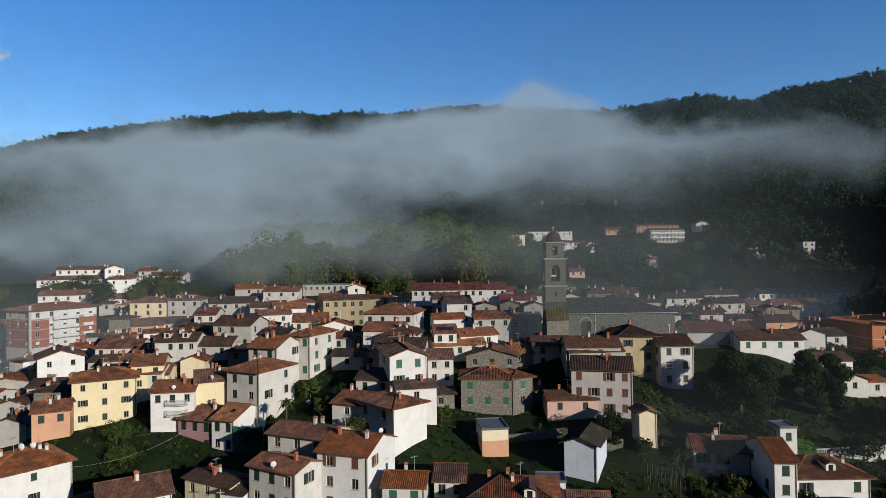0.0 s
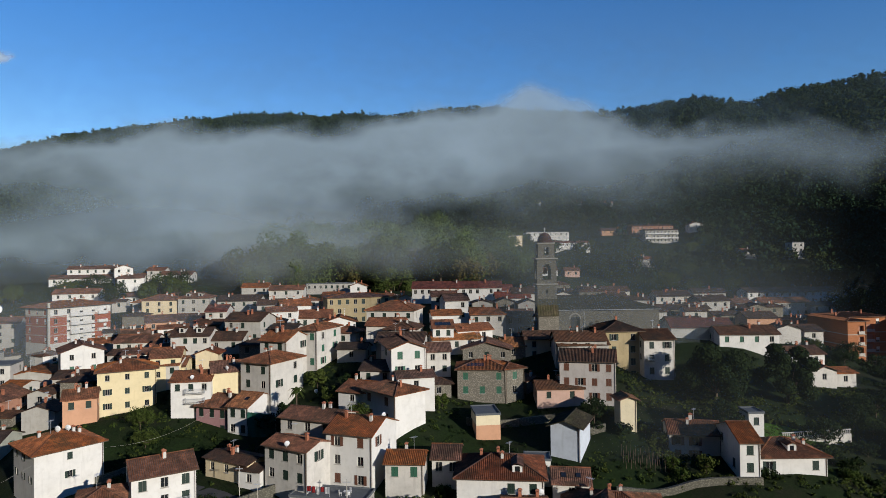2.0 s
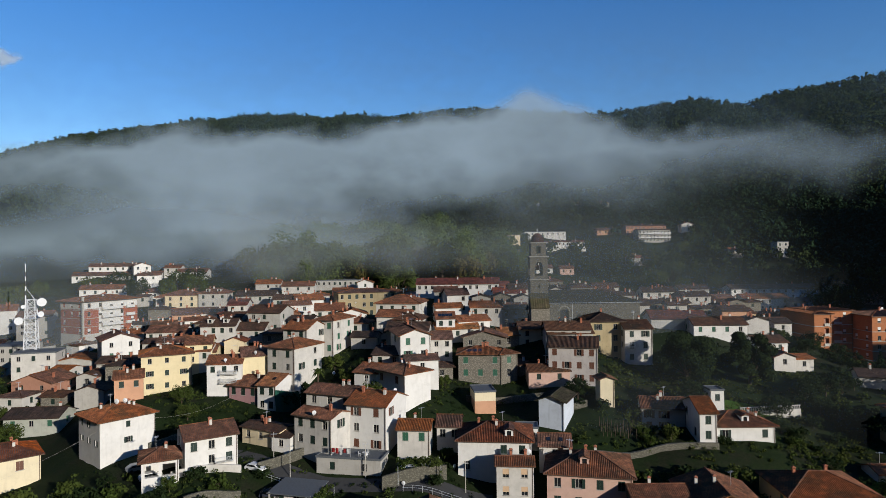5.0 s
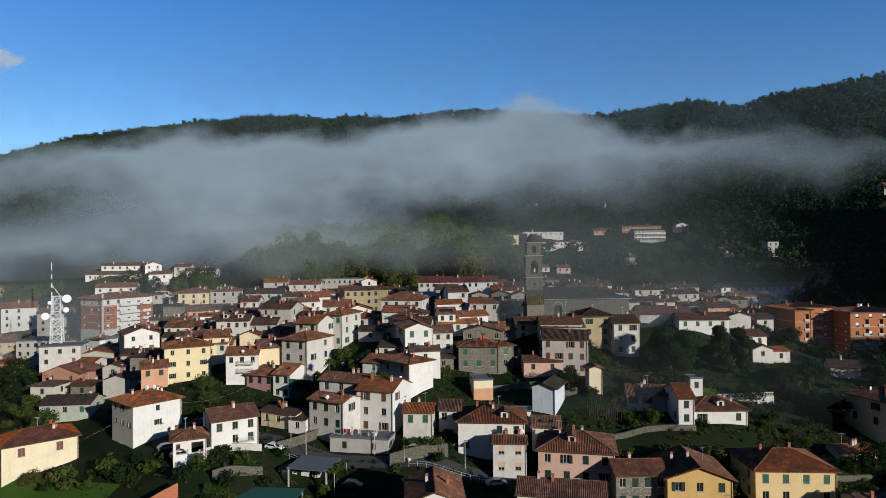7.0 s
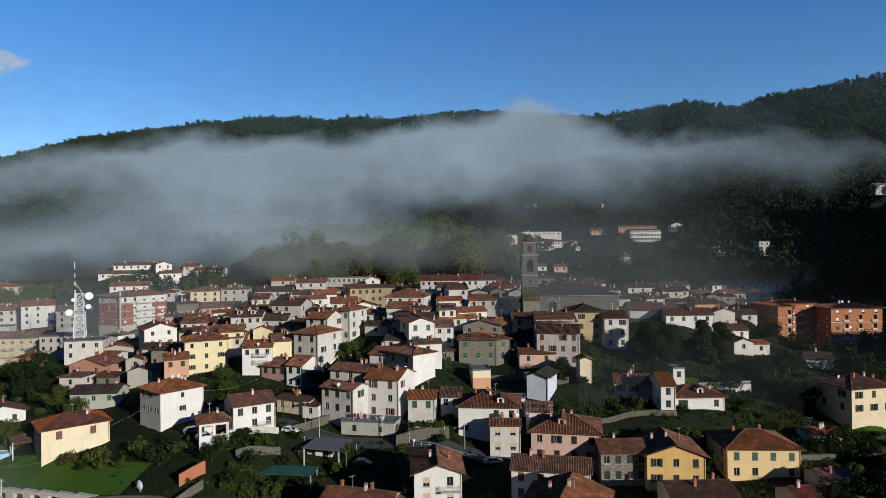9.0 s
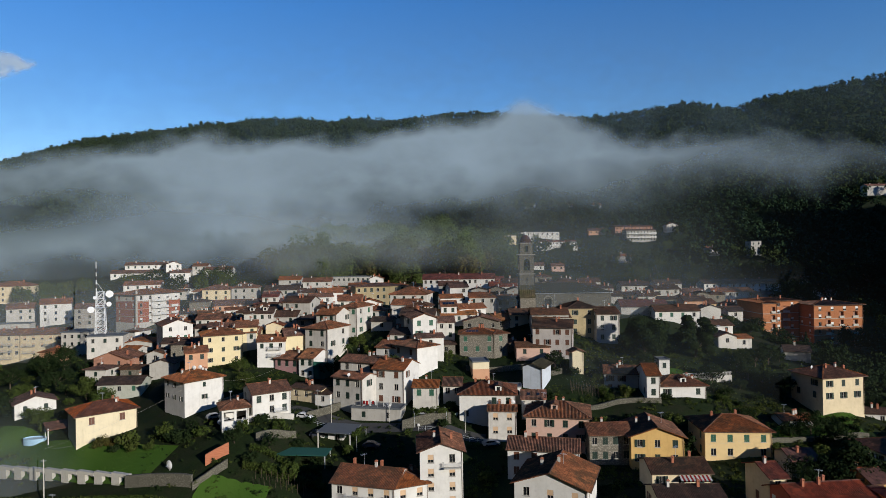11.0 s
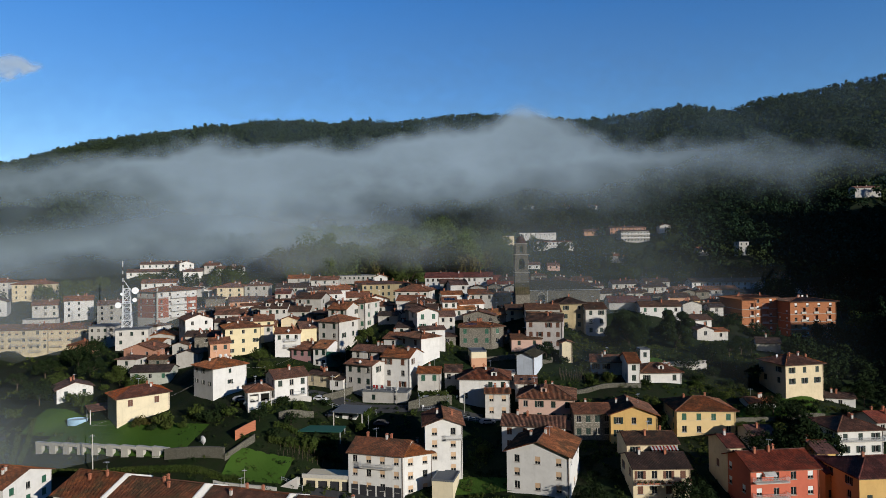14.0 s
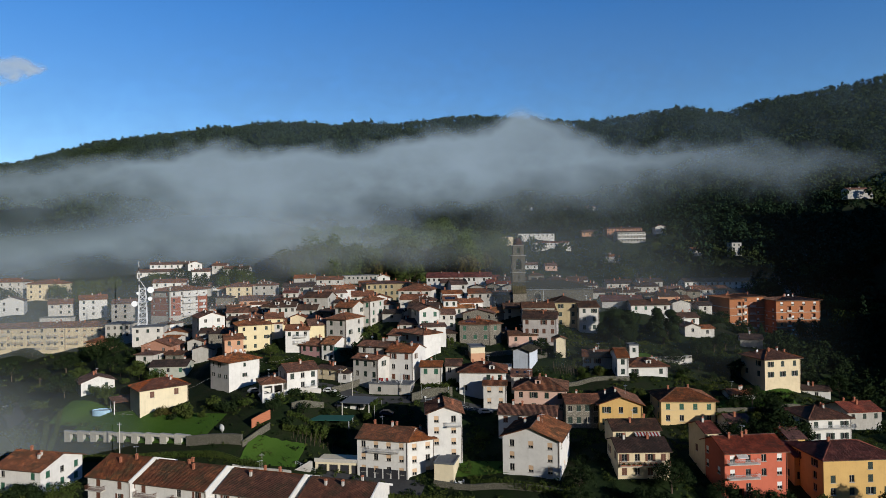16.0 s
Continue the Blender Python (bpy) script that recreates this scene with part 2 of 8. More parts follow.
def tube(bm, a, b, r0, r1, sides=6, mat=0):
    a, b = Vector(a), Vector(b)
    q = (b - a).to_track_quat("Z", "Y")
    rings = []
    for p, r in ((a, r0), (b, r1)):
        rings.append([bm.verts.new(p + q @ Vector((r * math.cos(2 * math.pi * i / sides), r * math.sin(2 * math.pi * i / sides), 0))) for i in range(sides)])
    for i in range(sides):
        j = (i + 1) % sides
        bm.faces.new((rings[0][i], rings[0][j], rings[1][j], rings[1][i])).material_index = mat
    bm.faces.new(rings[0][::-1]).material_index = mat
    bm.faces.new(rings[1]).material_index = mat


def wall_face(bm, to, width, z0, z1, holes, depth=0.22):
    """One wall plane with real openings; to(u, v, z): u along it, v inwards. holes: (u0, u1, za, zb), in a lattice."""
    us = sorted({0.0, width, *[h[0] for h in holes], *[h[1] for h in holes]})
    zs = sorted({z0, z1, *[h[2] for h in holes], *[h[3] for h in holes]})
    spots = {}

    def at(u, v, z):
        k = (round(u, 3), round(v, 3), round(z, 3))
        if k not in spots:
            spots[k] = bm.verts.new(to(u, v, z))
        return spots[k]

    for i in range(len(us) - 1):
        for j in range(len(zs) - 1):
            um, zm = (us[i] + us[i + 1]) / 2, (zs[j] + zs[j + 1]) / 2
            if any(h[0] < um < h[1] and h[2] < zm < h[3] for h in holes):
                continue
            bm.faces.new((at(us[i], 0, zs[j]), at(us[i + 1], 0, zs[j]), at(us[i + 1], 0, zs[j + 1]), at(us[i], 0, zs[j + 1])))
    for a, b, c, d in holes:
        for (p, q) in (((a, c), (a, d)), ((a, d), (b, d)), ((b, d), (b, c)), ((b, c), (a, c))):
            bm.faces.new((at(p[0], 0, p[1]), at(q[0], 0, q[1]), at(q[0], depth, q[1]), at(p[0], depth, p[1])))


def roof_mesh(polys, thick=0.16):
    """Roof planes as lists of corners, the first two on the eave; each gets a thickness and its own metres as UV."""
    bm = bmesh.new()
    uv = bm.loops.layers.uv.new("UVMap")
    for poly in polys:
        pts = [Vector(p) for p in poly]
        u = (pts[1] - pts[0]).normalized()
        n = (pts[1] - pts[0]).cross(pts[2] - pts[0]).normalized()
        v = n.cross(u)
        top = [bm.verts.new(p) for p in pts]
        low = [bm.verts.new(p - Vector((0, 0, thick))) for p in pts]
        faces = [bm.faces.new(top), bm.faces.new(low[::-1])]
        for i in range(len(pts)):
            j = (i + 1) % len(pts)
            faces.append(bm.faces.new((top[i], low[i], low[j], top[j])))
        for f in faces:
            for loop in f.loops:
                d = loop.vert.co - pts[0]
                loop[uv].uv = (d.dot(u), d.dot(v))
    return bm


def ribs(polys, gap=0.32, r=0.045):
    """Rows of cover tiles running up each roof plane."""
    bm = bmesh.new()
    for poly in polys:
        pts = [Vector(p) for p in poly]
        u = (pts[1] - pts[0]).normalized()
        n = (pts[1] - pts[0]).cross(pts[2] - pts[0]).normalized()
        v = n.cross(u)
        flat = [((p - pts[0]).dot(u), (p - pts[0]).dot(v)) for p in pts]
        top = max(f[0] for f in flat)
        k = gap * 0.6
        while k < top - 0.1:
            cut = []
            for a, b in zip(flat, flat[1:] + flat[:1]):
                if (a[0] - k) * (b[0] - k) < 0:
                    cut.append(a[1] + (b[1] - a[1]) * (k - a[0]) / (b[0] - a[0]))
            if len(cut) >= 2 and max(cut) - min(cut) > 0.5:
                a, b = (pts[0] + u * k + v * q + n * 0.01 for q in (min(cut) - 0.04, max(cut) - 0.05))
                tube(bm, a, b, r, r, 4)
            k += gap
    return bm


def tagged_thing(name, m, label, category, group="", kind=""):
    ob = new(name)
    ob.matrix_world = m
    return tagged(ob, label, category, group, kind)


MESH = {}


def relief(bm, xs, zs, cell, back=0.16):
    """A stepped panel as one piece: cell(i, j) gives the front depth and material of each field, or None for a gap."""
    grid = {(i, j): cell(i, j) for i in range(len(xs) - 1) for j in range(len(zs) - 1)}
    for (i, j), c in grid.items():
        if c is None:
            continue
        y, mat = c
        q = [(xs[i], zs[j]), (xs[i + 1], zs[j]), (xs[i + 1], zs[j + 1]), (xs[i], zs[j + 1])]
        bm.faces.new([bm.verts.new((a, y, b)) for a, b in q]).material_index = mat
        for k, (di, dj) in enumerate(((0, -1), (1, 0), (0, 1), (-1, 0))):
            o = grid.get((i + di, j + dj))
            yo = back if o is None else o[0]
            if yo > y:
                (a0, b0), (a1, b1) = q[k], q[(k + 1) % 4]
                bm.faces.new([bm.verts.new(v) for v in ((a0, y, b0), (a0, yo, b0), (a1, yo, b1), (a1, y, b1))]).material_index = mat
    bmesh.ops.remove_doubles(bm, verts=bm.verts, dist=0.0005)


def window_meshes(shutter, far, closed=False):
    key = ("win", shutter, far, closed)
    if key in MESH:
        return MESH[key]
    w, h = 0.53, 0.74
    flap = closed and far and shutter in SHUT
    e = 0.1
    bm = bmesh.new()
    xs = [-w - e, -w, -w + 0.07, -0.03, 0.03, w - 0.07, w, w + e]
    zs = [-h - 0.1, -h, -h + 0.07, h - 0.07, h]

    def cell(i, j):
        if j == 0:
            return (-0.1, 0)
        if i in (0, 6):
            return None
        if j in (1, 3) or i in (1, 3, 5):
            return (0.1, 2 if flap else 0)
        return (0.14, 2 if flap else 1) if far else None

    relief(bm, xs, zs, cell)
    frame_me = bpy.data.meshes.new("window")
    bm.to_mesh(frame_me)
    bm.free()
    frame_me.materials.append(TRIM)
    if far:
        frame_me.materials.append(GLASS)
        if flap:
            frame_me.materials.append(SHUT[shutter])
    pane = leaf = None
    if not far:
        bm = bmesh.new()
        box(bm, -w + 0.07, w - 0.07, 0.13, 0.15, -h + 0.07, h - 0.07)
        pane = bpy.data.meshes.new("pane")
        bm.to_mesh(pane)
        bm.free()
        pane.materials.append(GLASS)
        if shutter in SHUT:
            bm = bmesh.new()
            if shutter in ("beige", "white"):
                rows = [-h * 0.25 + 0.1 * i for i in range(9)] + [h - 0.02]
                relief(bm, [-w + 0.02, w - 0.02], rows, lambda i, j: (0.05 + 0.015 * (j % 2), 0), 0.09)
            else:
                rows = [-h, -h + 0.08] + [-h + 0.08 + 0.1 * (i + 1) for i in range(12)] + [h]
                relief(bm, [0, 0.06, 0.44, 0.5], rows, lambda i, j: (-0.05 if i != 1 or j in (0, 13) else -0.035 - 0.012 * (j % 2), 0), -0.008)
            leaf = bpy.data.meshes.new("shutter")
            bm.to_mesh(leaf)
            bm.free()
            leaf.materials.append(SHUT[shutter])
    MESH[key] = frame_me, pane, leaf
    return MESH[key]


def put_window(parent, m, shutter, far, rng, ws=1.0):
    frame_me, pane, leaf = window_meshes(shutter, far, far and rng.random() < 0.5)
    ob = use_mesh("window", frame_me, [TRIM], parent)
    ob.matrix_local = m @ Matrix.Diagonal((ws, 1, ws, 1))
    if far:
        return
    use_mesh("pane", pane, [GLASS], ob)
    if leaf is None:
        return
    if shutter in ("beige", "white"):
        if rng.random() < 0.75:
            use_mesh("blind", leaf, [GLASS], ob).location = (0, 0, rng.choice((0, 0, 0.12)))
        return
    kind = rng.random()
    if kind < 0.25:
        return
    shut = kind < 0.75
    for s in (-1, 1):
        sh = use_mesh("shutter", leaf, [GLASS], ob)
        if shut:
            sh.matrix_local = pose(-0.53 if s < 0 else 0.005, 0.07, 0)
        else:
            sh.matrix_local = pose(s * 0.53 - (0.5 if s < 0 else 0), 0, 0)


def chimney_meshes():
    if "chimney" not in MESH:
        bm = bmesh.new()
        box(bm, -0.24, 0.24, -0.24, 0.24, -0.9, 0.7)
        a = bpy.data.meshes.new("chimney")
        bm.to_mesh(a)
        bm.free()
        bm = bmesh.new()
        for sx in (-1, 1):
            for sy in (-1, 1):
                box(bm, sx * 0.2 - 0.05, sx * 0.2 + 0.05, sy * 0.2 - 0.05, sy * 0.2 + 0.05, 0.7, 0.92)
        box(bm, -0.32, 0.32, -0.32, 0.32, 0.92, 0.98)
        t = [bm.verts.new(p) for p in ((-0.3, -0.3, 0.98), (0.3, -0.3, 0.98), (0.3, 0.3, 0.98), (-0.3, 0.3, 0.98), (0, 0, 1.2))]
        for i in range(4):
            bm.faces.new((t[i], t[(i + 1) % 4], t[4]))
        c = bpy.data.meshes.new("cap")
        bm.to_mesh(c)
        bm.free()
        c.materials.append(TERRA)
        b = a.copy()
        a.materials.append(WALL["pale"])
        b.materials.append(TERRA)
        MESH["chimney"] = a, b, c
    return MESH["chimney"]


def balcony(parent, x0, x1, z, out=1.1, rail="METAL"):
    b = new("balcony")
    b.parent = parent
    bm = bmesh.new()
    box(bm, x0, x1, -out, 0.0, z - 0.16, z)
    link_mesh("slab", bm, CONCRETE, b)
    if rail == "solid":
        bm = bmesh.new()
        box(bm, x0, x1, -out - 0.02, -out + 0.1, z + 0.002, z + 1.0)
        for xx in (x0, x1 - 0.1):
            box(bm, xx, xx + 0.1, -out + 0.1, -0.002, z + 0.002, z + 1.0)
        link_mesh("parapet", bm, WALL["white"], b, "white solid balcony front")
        return
    bm = bmesh.new()
    box(bm, x0, x1, -out, -out + 0.05, z + 0.95, z + 1.0)
    box(bm, x0, x1, -out, -out + 0.04, z + 0.08, z + 0.12)
    for xx in (x0, x1 - 0.05):
        box(bm, xx, xx + 0.05, -out + 0.05, 0, z + 0.95, z + 1.0)
    n = max(2, int((x1 - x0) / 0.16))
    for i in range(n + 1):
        xx = x0 + (x1 - x0 - 0.03) * i / n
        box(bm, xx, xx + 0.025, -out + 0.01, -out + 0.035, z + 0.12, z + 0.95)
    for yy in np.arange(-out + 0.16, -0.05, 0.16):
        for xx in (x0, x1 - 0.03):
            box(bm, xx, xx + 0.025, yy, yy + 0.025, z, z + 0.95)
    link_mesh("railing", bm, METAL if rail == "METAL" else SHUT["brown"], b)


def roof_extra(parent, kind, x, y, z, pitch, tiles_mat, wall_mat):
    """A dormer, skylight or row of solar panels on the front slope."""
    tilt = math.degrees(math.atan(pitch))
    if kind == "dormer":
        bm = bmesh.new()
        wall_face(bm, lambda u, v, zz: (-0.8 + u, v, zz), 1.6, -0.3, 1.3, [(0.4, 1.2, 0.15, 1.1)], 0.2)
        back = 1.5 / max(0.15, pitch)
        for s in (-1, 1):
            p = [bm.verts.new(c) for c in ((s * 0.8, 0, -0.3), (s * 0.8, back, 1.3), (s * 0.8, 0, 1.3))]
            bm.faces.new(p if s > 0 else p[::-1])
        ob = link_mesh("dormer", bm, wall_mat, parent, "small roof dormer with a window")
        ob.matrix_local = pose(x, y, z)
        bm = roof_mesh([[(1.05, -0.25, 1.25), (1.05, back, 1.25), (0, back, 1.75), (0, -0.25, 1.75)], [(-1.05, back, 1.25), (-1.05, -0.25, 1.25), (0, -0.25, 1.75), (0, back, 1.75)]], 0.1)
        link_mesh("roof", bm, tiles_mat, ob)
        bm = bmesh.new()
        box(bm, -0.42, 0.42, 0.14, 0.2, 0.13, 1.12)
        link_mesh("pane", bm, GLASS, ob)
        return
    n, pw, pl = (1, 0.8, 1.1) if kind == "skylight" else (4, 1.0, 1.7)
    for i in range(n):
        bm = bmesh.new()
        box(bm, -pw / 2, pw / 2, 0, pl, 0.02, 0.12)
        bmesh.ops.bevel(bm, geom=bm.edges[:], offset=0.02, segments=1, affect="EDGES")
        ob = link_mesh("skylight" if kind == "skylight" else "solar_panel", bm, GLASS, parent, "flat glass roof window" if kind == "skylight" else "dark blue solar panel")
        ob.matrix_local = pose(x + (i - (n - 1) / 2) * (pw + 0.06), y, z, tilt, 0, 0)


PLOTS = []
TOPS = {}


def house(x, y, w, d, rot, base, eave, label, wall="white", roof="gx", cols=3, rows=0, pitch=0.36, sh="darkgreen", rm="tile", near=0, chim=None, over=0.65, balconies=(), rake=0, bays=(), ws=1.0, side=None, plinth=None, extras=(), category="house"):
    rng = random.Random(int(x * 131 + y * 17))
    hm = pose(x, y, 0, 0, 0, rot)
    ob = tagged_thing("house", pose(x, y, base, 0, 0, rot), label, category)
    PLOTS.append((x, y, w, d, rot, base))
    h = eave - base
    low = -4.0
    ws = ws * 1.12 if near else ws
    rows = rows or max(1, min(5, int((h + 0.6) / 3.0)))
    far = not near
    step = min(3.2, max(2.5, (h - 0.4) / rows))

    def holes(width, n):
        found = []
        for r in range(rows):
            top = h - 0.75 - r * step
            if top - 1.48 * ws < 0.2:
                break
            for c in range(n):
                u = width * (c + 0.5) / n
                found.append((u - 0.53 * ws, u + 0.53 * ws, top - 1.48 * ws, top))
        return found

    side = side if side is not None else max(1, int(d / 4.2)) if cols else 0
    faces = (
        (lambda u, v, z: (-w / 2 + u, v, z), w, cols, lambda u: (-w / 2 + u, 0, 0)),
        (lambda u, v, z: (w / 2 - v, u, z), d, side, lambda u: (w / 2, u, 90)),
        (lambda u, v, z: (w / 2 - u, d - v, z), w, 0, None),
        (lambda u, v, z: (-w / 2 + v, d - u, z), d, side, lambda u: (-w / 2, d - u, -90)),
    )
    bm = bmesh.new()
    for to, width, n, spot in faces:
        hs = holes(width, n) if n and width > 1.6 * n * 0.7 else []
        keep = 0.93 if width == w and n == cols else 0.6
        hs = [q for q in hs if rng.random() < keep]
        deep = [(width / 2 + q[0], width / 2 + q[1], q[2], q[3]) for q in bays] if n == cols and width == w else []
        if deep:
            hs = [q for q in hs if not any(q[0] < e[1] and q[1] > e[0] and q[2] < e[3] and q[3] > e[2] for e in deep)]
        wall_face(bm, to, width, low, h, hs + deep, 0.22 if not deep else 0.8)
        for a, b, c, e in hs:
            px, py, turn = spot((a + b) / 2)
            put_window(ob, pose(px, py, (c + e) / 2, 0, 0, turn), sh, far, rng, ws)
    o = over
    if roof == "gx":
        rise = pitch * d / 2
        for s in (-1, 1):
            p = [bm.verts.new(q) for q in ((s * w / 2, 0, h), (s * w / 2, d, h), (s * w / 2, d / 2, h + rise))]
            bm.faces.new(p if s > 0 else p[::-1])
        e = h - pitch * o + 0.12
        r = h + rise + 0.12
        W = w / 2 + o * 0.6
        polys = [[(-W, -o, e), (W, -o, e), (W, d / 2, r), (-W, d / 2, r)], [(W, d + o, e), (-W, d + o, e), (-W, d / 2, r), (W, d / 2, r)]]
        ridge = [((-W, d / 2, r), (W, d / 2, r))]
    elif roof == "gy":
        rise = pitch * w / 2
        for yy, flip in ((0, False), (d, True)):
            p = [bm.verts.new(q) for q in ((-w / 2, yy, h), (w / 2, yy, h), (0, yy, h + rise))]
            bm.faces.new(p[::-1] if flip else p)
        e = h - pitch * o + 0.12
        r = h + rise + 0.12
        W = w / 2 + o
        polys = [[(W, -o, e), (W, d + o, e), (0, d + o, r), (0, -o, r)], [(-W, d + o, e), (-W, -o, e), (0, -o, r), (0, d + o, r)]]
        ridge = [((0, -o, r), (0, d + o, r))]
    elif roof == "hip":
        W, y0, y1 = w / 2 + o, -o, d + o
        m = min(W, (y1 - y0) / 2)
        e = h + 0.05
        r = e + pitch * m
        ym = (y0 + y1) / 2
        if W * 2 >= y1 - y0:
            A, B = (-W + m, ym, r), (W - m, ym, r)
            polys = [[(-W, y0, e), (W, y0, e), B, A], [(W, y1, e), (-W, y1, e), A, B], [(W, y0, e), (W, y1, e), B], [(-W, y1, e), (-W, y0, e), A]]
        else:
            A, B = (0, y0 + m, r), (0, y1 - m, r)
            polys = [[(-W, y0, e), (W, y0, e), A], [(W, y1, e), (-W, y1, e), B], [(W, y0, e), (W, y1, e), B, A], [(-W, y1, e), (-W, y0, e), A, B]]
        ridge = [(A, B)] + [((sx * W, yy, e), (A if (W * 2 >= y1 - y0 and sx < 0) or (W * 2 < y1 - y0 and yy == y0) else B)) for sx in (-1, 1) for yy in (y0, y1)]
        rise = r - h
    else:
        rise = 0.3
        polys, ridge = [], []
        rb = bmesh.new()
        W = w / 2 + 0.15
        box(rb, -W, W, -0.15, d + 0.15, h, h + 0.2)
        for x0, x1, y0, y1 in ((-W, W, -0.15, 0.05), (-W, W, d - 0.05, d + 0.15), (-W, -W + 0.2, 0.05, d - 0.05), (W - 0.2, W, 0.05, d - 0.05)):
            box(rb, x0, x1, y0, y1, h + 0.2, h + 0.42)
        link_mesh("roof", rb, FLATROOF, ob)
    link_mesh("wall", bm, WALL[wall], ob)
    if polys:
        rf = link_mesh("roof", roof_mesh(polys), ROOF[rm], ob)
        rb = bmesh.new()
        for a, b in ridge:
            tube(rb, Vector(a) + Vector((0, 0, 0.02)), Vector(b) + Vector((0, 0, 0.02)), 0.13, 0.13, 6)
        link_mesh("ridge_tiles", rb, ROOF[rm], rf)
        if near:
            tagged(link_mesh("roof_tiles", ribs(polys), ROOF[rm], rf), kind="stuff")
            rb = bmesh.new()
            if roof in ("gx", "hip"):
                zz = polys[0][0][2] - 0.14
                tube(rb, (polys[0][0][0], polys[0][0][1] - 0.07, zz), (polys[0][1][0], polys[0][1][1] - 0.07, zz), 0.08, 0.08, 5)
                drop = zz
            else:
                side_bm = bmesh.new()
                tube(side_bm, (-w / 2 - o - 0.07, -o, h - pitch * o), (-w / 2 - o - 0.07, d + o, h - pitch * o), 0.08, 0.08, 5)
                link_mesh("gutter", side_bm, GUTTER, rf)
                tube(rb, (w / 2 + o + 0.07, -o, h - pitch * o), (w / 2 + o + 0.07, d + o, h - pitch * o), 0.08, 0.08, 5)
                drop = h + 0.1
            link_mesh("gutter", rb, GUTTER, rf)
            rb = bmesh.new()
            tube(rb, (w / 2 - 0.2, -0.08, low + 2), (w / 2 - 0.2, -0.08, drop), 0.06, 0.06, 5)
            link_mesh("downpipe", rb, GUTTER, ob)
        TOPS[(x, y)] = base + h + rise * (0.8 if roof == "hip" else 1.0 if roof == "gx" else 0.7)
        n = chim if chim is not None else (rng.choice((1, 2, 2, 3)) if w > 6 else rng.choice((0, 1)))
        ca, cb, cc = chimney_meshes()
        for i in range(n):
            fx, fy = rng.uniform(-0.33, 0.33), rng.uniform(0.3, 0.7)
            if roof == "gx":
                zz = h + rise * (1 - abs(fy - 0.5) * 2)
            elif roof == "gy":
                zz = h + rise * (1 - abs(fx) * 2)
            else:
                zz = h + min(rise * 0.92, pitch * min(fy, 1 - fy) * d, pitch * (0.5 - abs(fx)) * w)
            ch = use_mesh("chimney", rng.choice((ca, cb)), [WALL["pale"]], ob)
            ch.matrix_local = pose(fx * w, fy * d, zz + 0.35)
            use_mesh("cap", cc, [TERRA], ch)
    for q in extras:
        roof_extra(ob, q[0], q[1] * w, q[2] * d, h + pitch * q[2] * d + 0.12, pitch, ROOF[rm], WALL[wall])
    if rake:
        for s in (1,):
            rb = bmesh.new()
            for y0, y1 in ((-o - 0.1, d / 2), (d + o + 0.1, d / 2)):
                z0 = h - pitch * o + 0.25
                x0, x1 = s * (w / 2 + o * 0.6) - 0.16, s * (w / 2 + o * 0.6) + 0.16
                v = [rb.verts.new(q) for q in ((x0, y0, z0 - 0.5), (x1, y0, z0 - 0.5), (x1, y1, r - 0.35), (x0, y1, r - 0.35), (x0, y0, z0), (x1, y0, z0), (x1, y1, r + 0.2), (x0, y1, r + 0.2))]
                for f in ((0, 3, 2, 1), (4, 5, 6, 7), (0, 1, 5, 4), (1, 2, 6, 5), (2, 3, 7, 6), (3, 0, 4, 7)):
                    rb.faces.new([v[i] for i in f])
            bmesh.ops.remove_doubles(rb, verts=rb.verts, dist=0.001)
            link_mesh("parapet", rb, WALL["white"], ob, "white plastered party wall coping")
    for q in balconies:
        balcony(ob, *q)
    if plinth:
        rb = bmesh.new()
        box(rb, -w / 2 - 0.03, w / 2 + 0.03, -0.03, d + 0.03, low, plinth[1])
        link_mesh("plinth", rb, WALL[plinth[0]], ob, "differently painted lower wall")
    return ob


# ---- houses ----
house(68.4, 43.0, 14.9, 10, 5, 3.2, 14.1, "salmon red three-storey house with balconies and tiled roof", "salmon", "gx", cols=4, near=1, sh="white", rm="red", pitch=0.42, bays=((-6.6, -3, 0.2, 2.6),), balconies=((-7, 0.3, 8.4, 1.3), (-7, 0.3, 5.1, 1.3)))
house(100.4, 67.0, 11.8, 11, 4, 8.0, 14.6, "white house with full-width balcony and hipped roof", "white", "hip", cols=3, near=1, sh="darkgreen", balconies=((-5.8, 5.8, 4.1, 1.2),))
house(91.5, 42.0, 17.5, 12, 3, 3.6, 12.4, "ochre yellow house with hipped red roof", "ochre", "hip", rm="red", cols=4, near=1, sh="darkgreen", extras=(("skylight", -0.1, 0.2),))
house(82.8, 50.0, 3.7, 10, 3, 0.7, 10.7, "ochre side wing with red tiled roof", "ochre", "gx", rm="red", cols=1, near=1, sh="darkgreen")
house(65.9, 75.0, 14.9, 12, -4, 10.9, 17.8, "pale yellow villa with hipped roof and green shutters", "peach", "hip", cols=4, near=1, sh="green")
house(89.2, 92.0, 8.1, 5, 0, 13.2, 15.6, "low white garden outbuilding", "white", "gx", cols=2)
house(104.5, 97.0, 13.0, 11, 12, 17.0, 25.3, "cream three-storey house with low hipped roof", "cream", "hip", cols=3, near=1, sh="darkgreen", side=2)
house(45.6, 70.0, 11.4, 12, -6, 10.4, 18.4, "ochre house with gable facing the slope", "ochre", "gy", cols=3, near=1, sh="darkgreen")
house(43.6, 45.0, 12.0, 9, 0, 7.1, 13.9, "cream house with flower balcony and dark tiled roof", "cream", "gx", cols=4, near=1, sh="brown", rm="dark", balconies=((-5.8, 5.8, 3.6, 1.3, "wood"),))
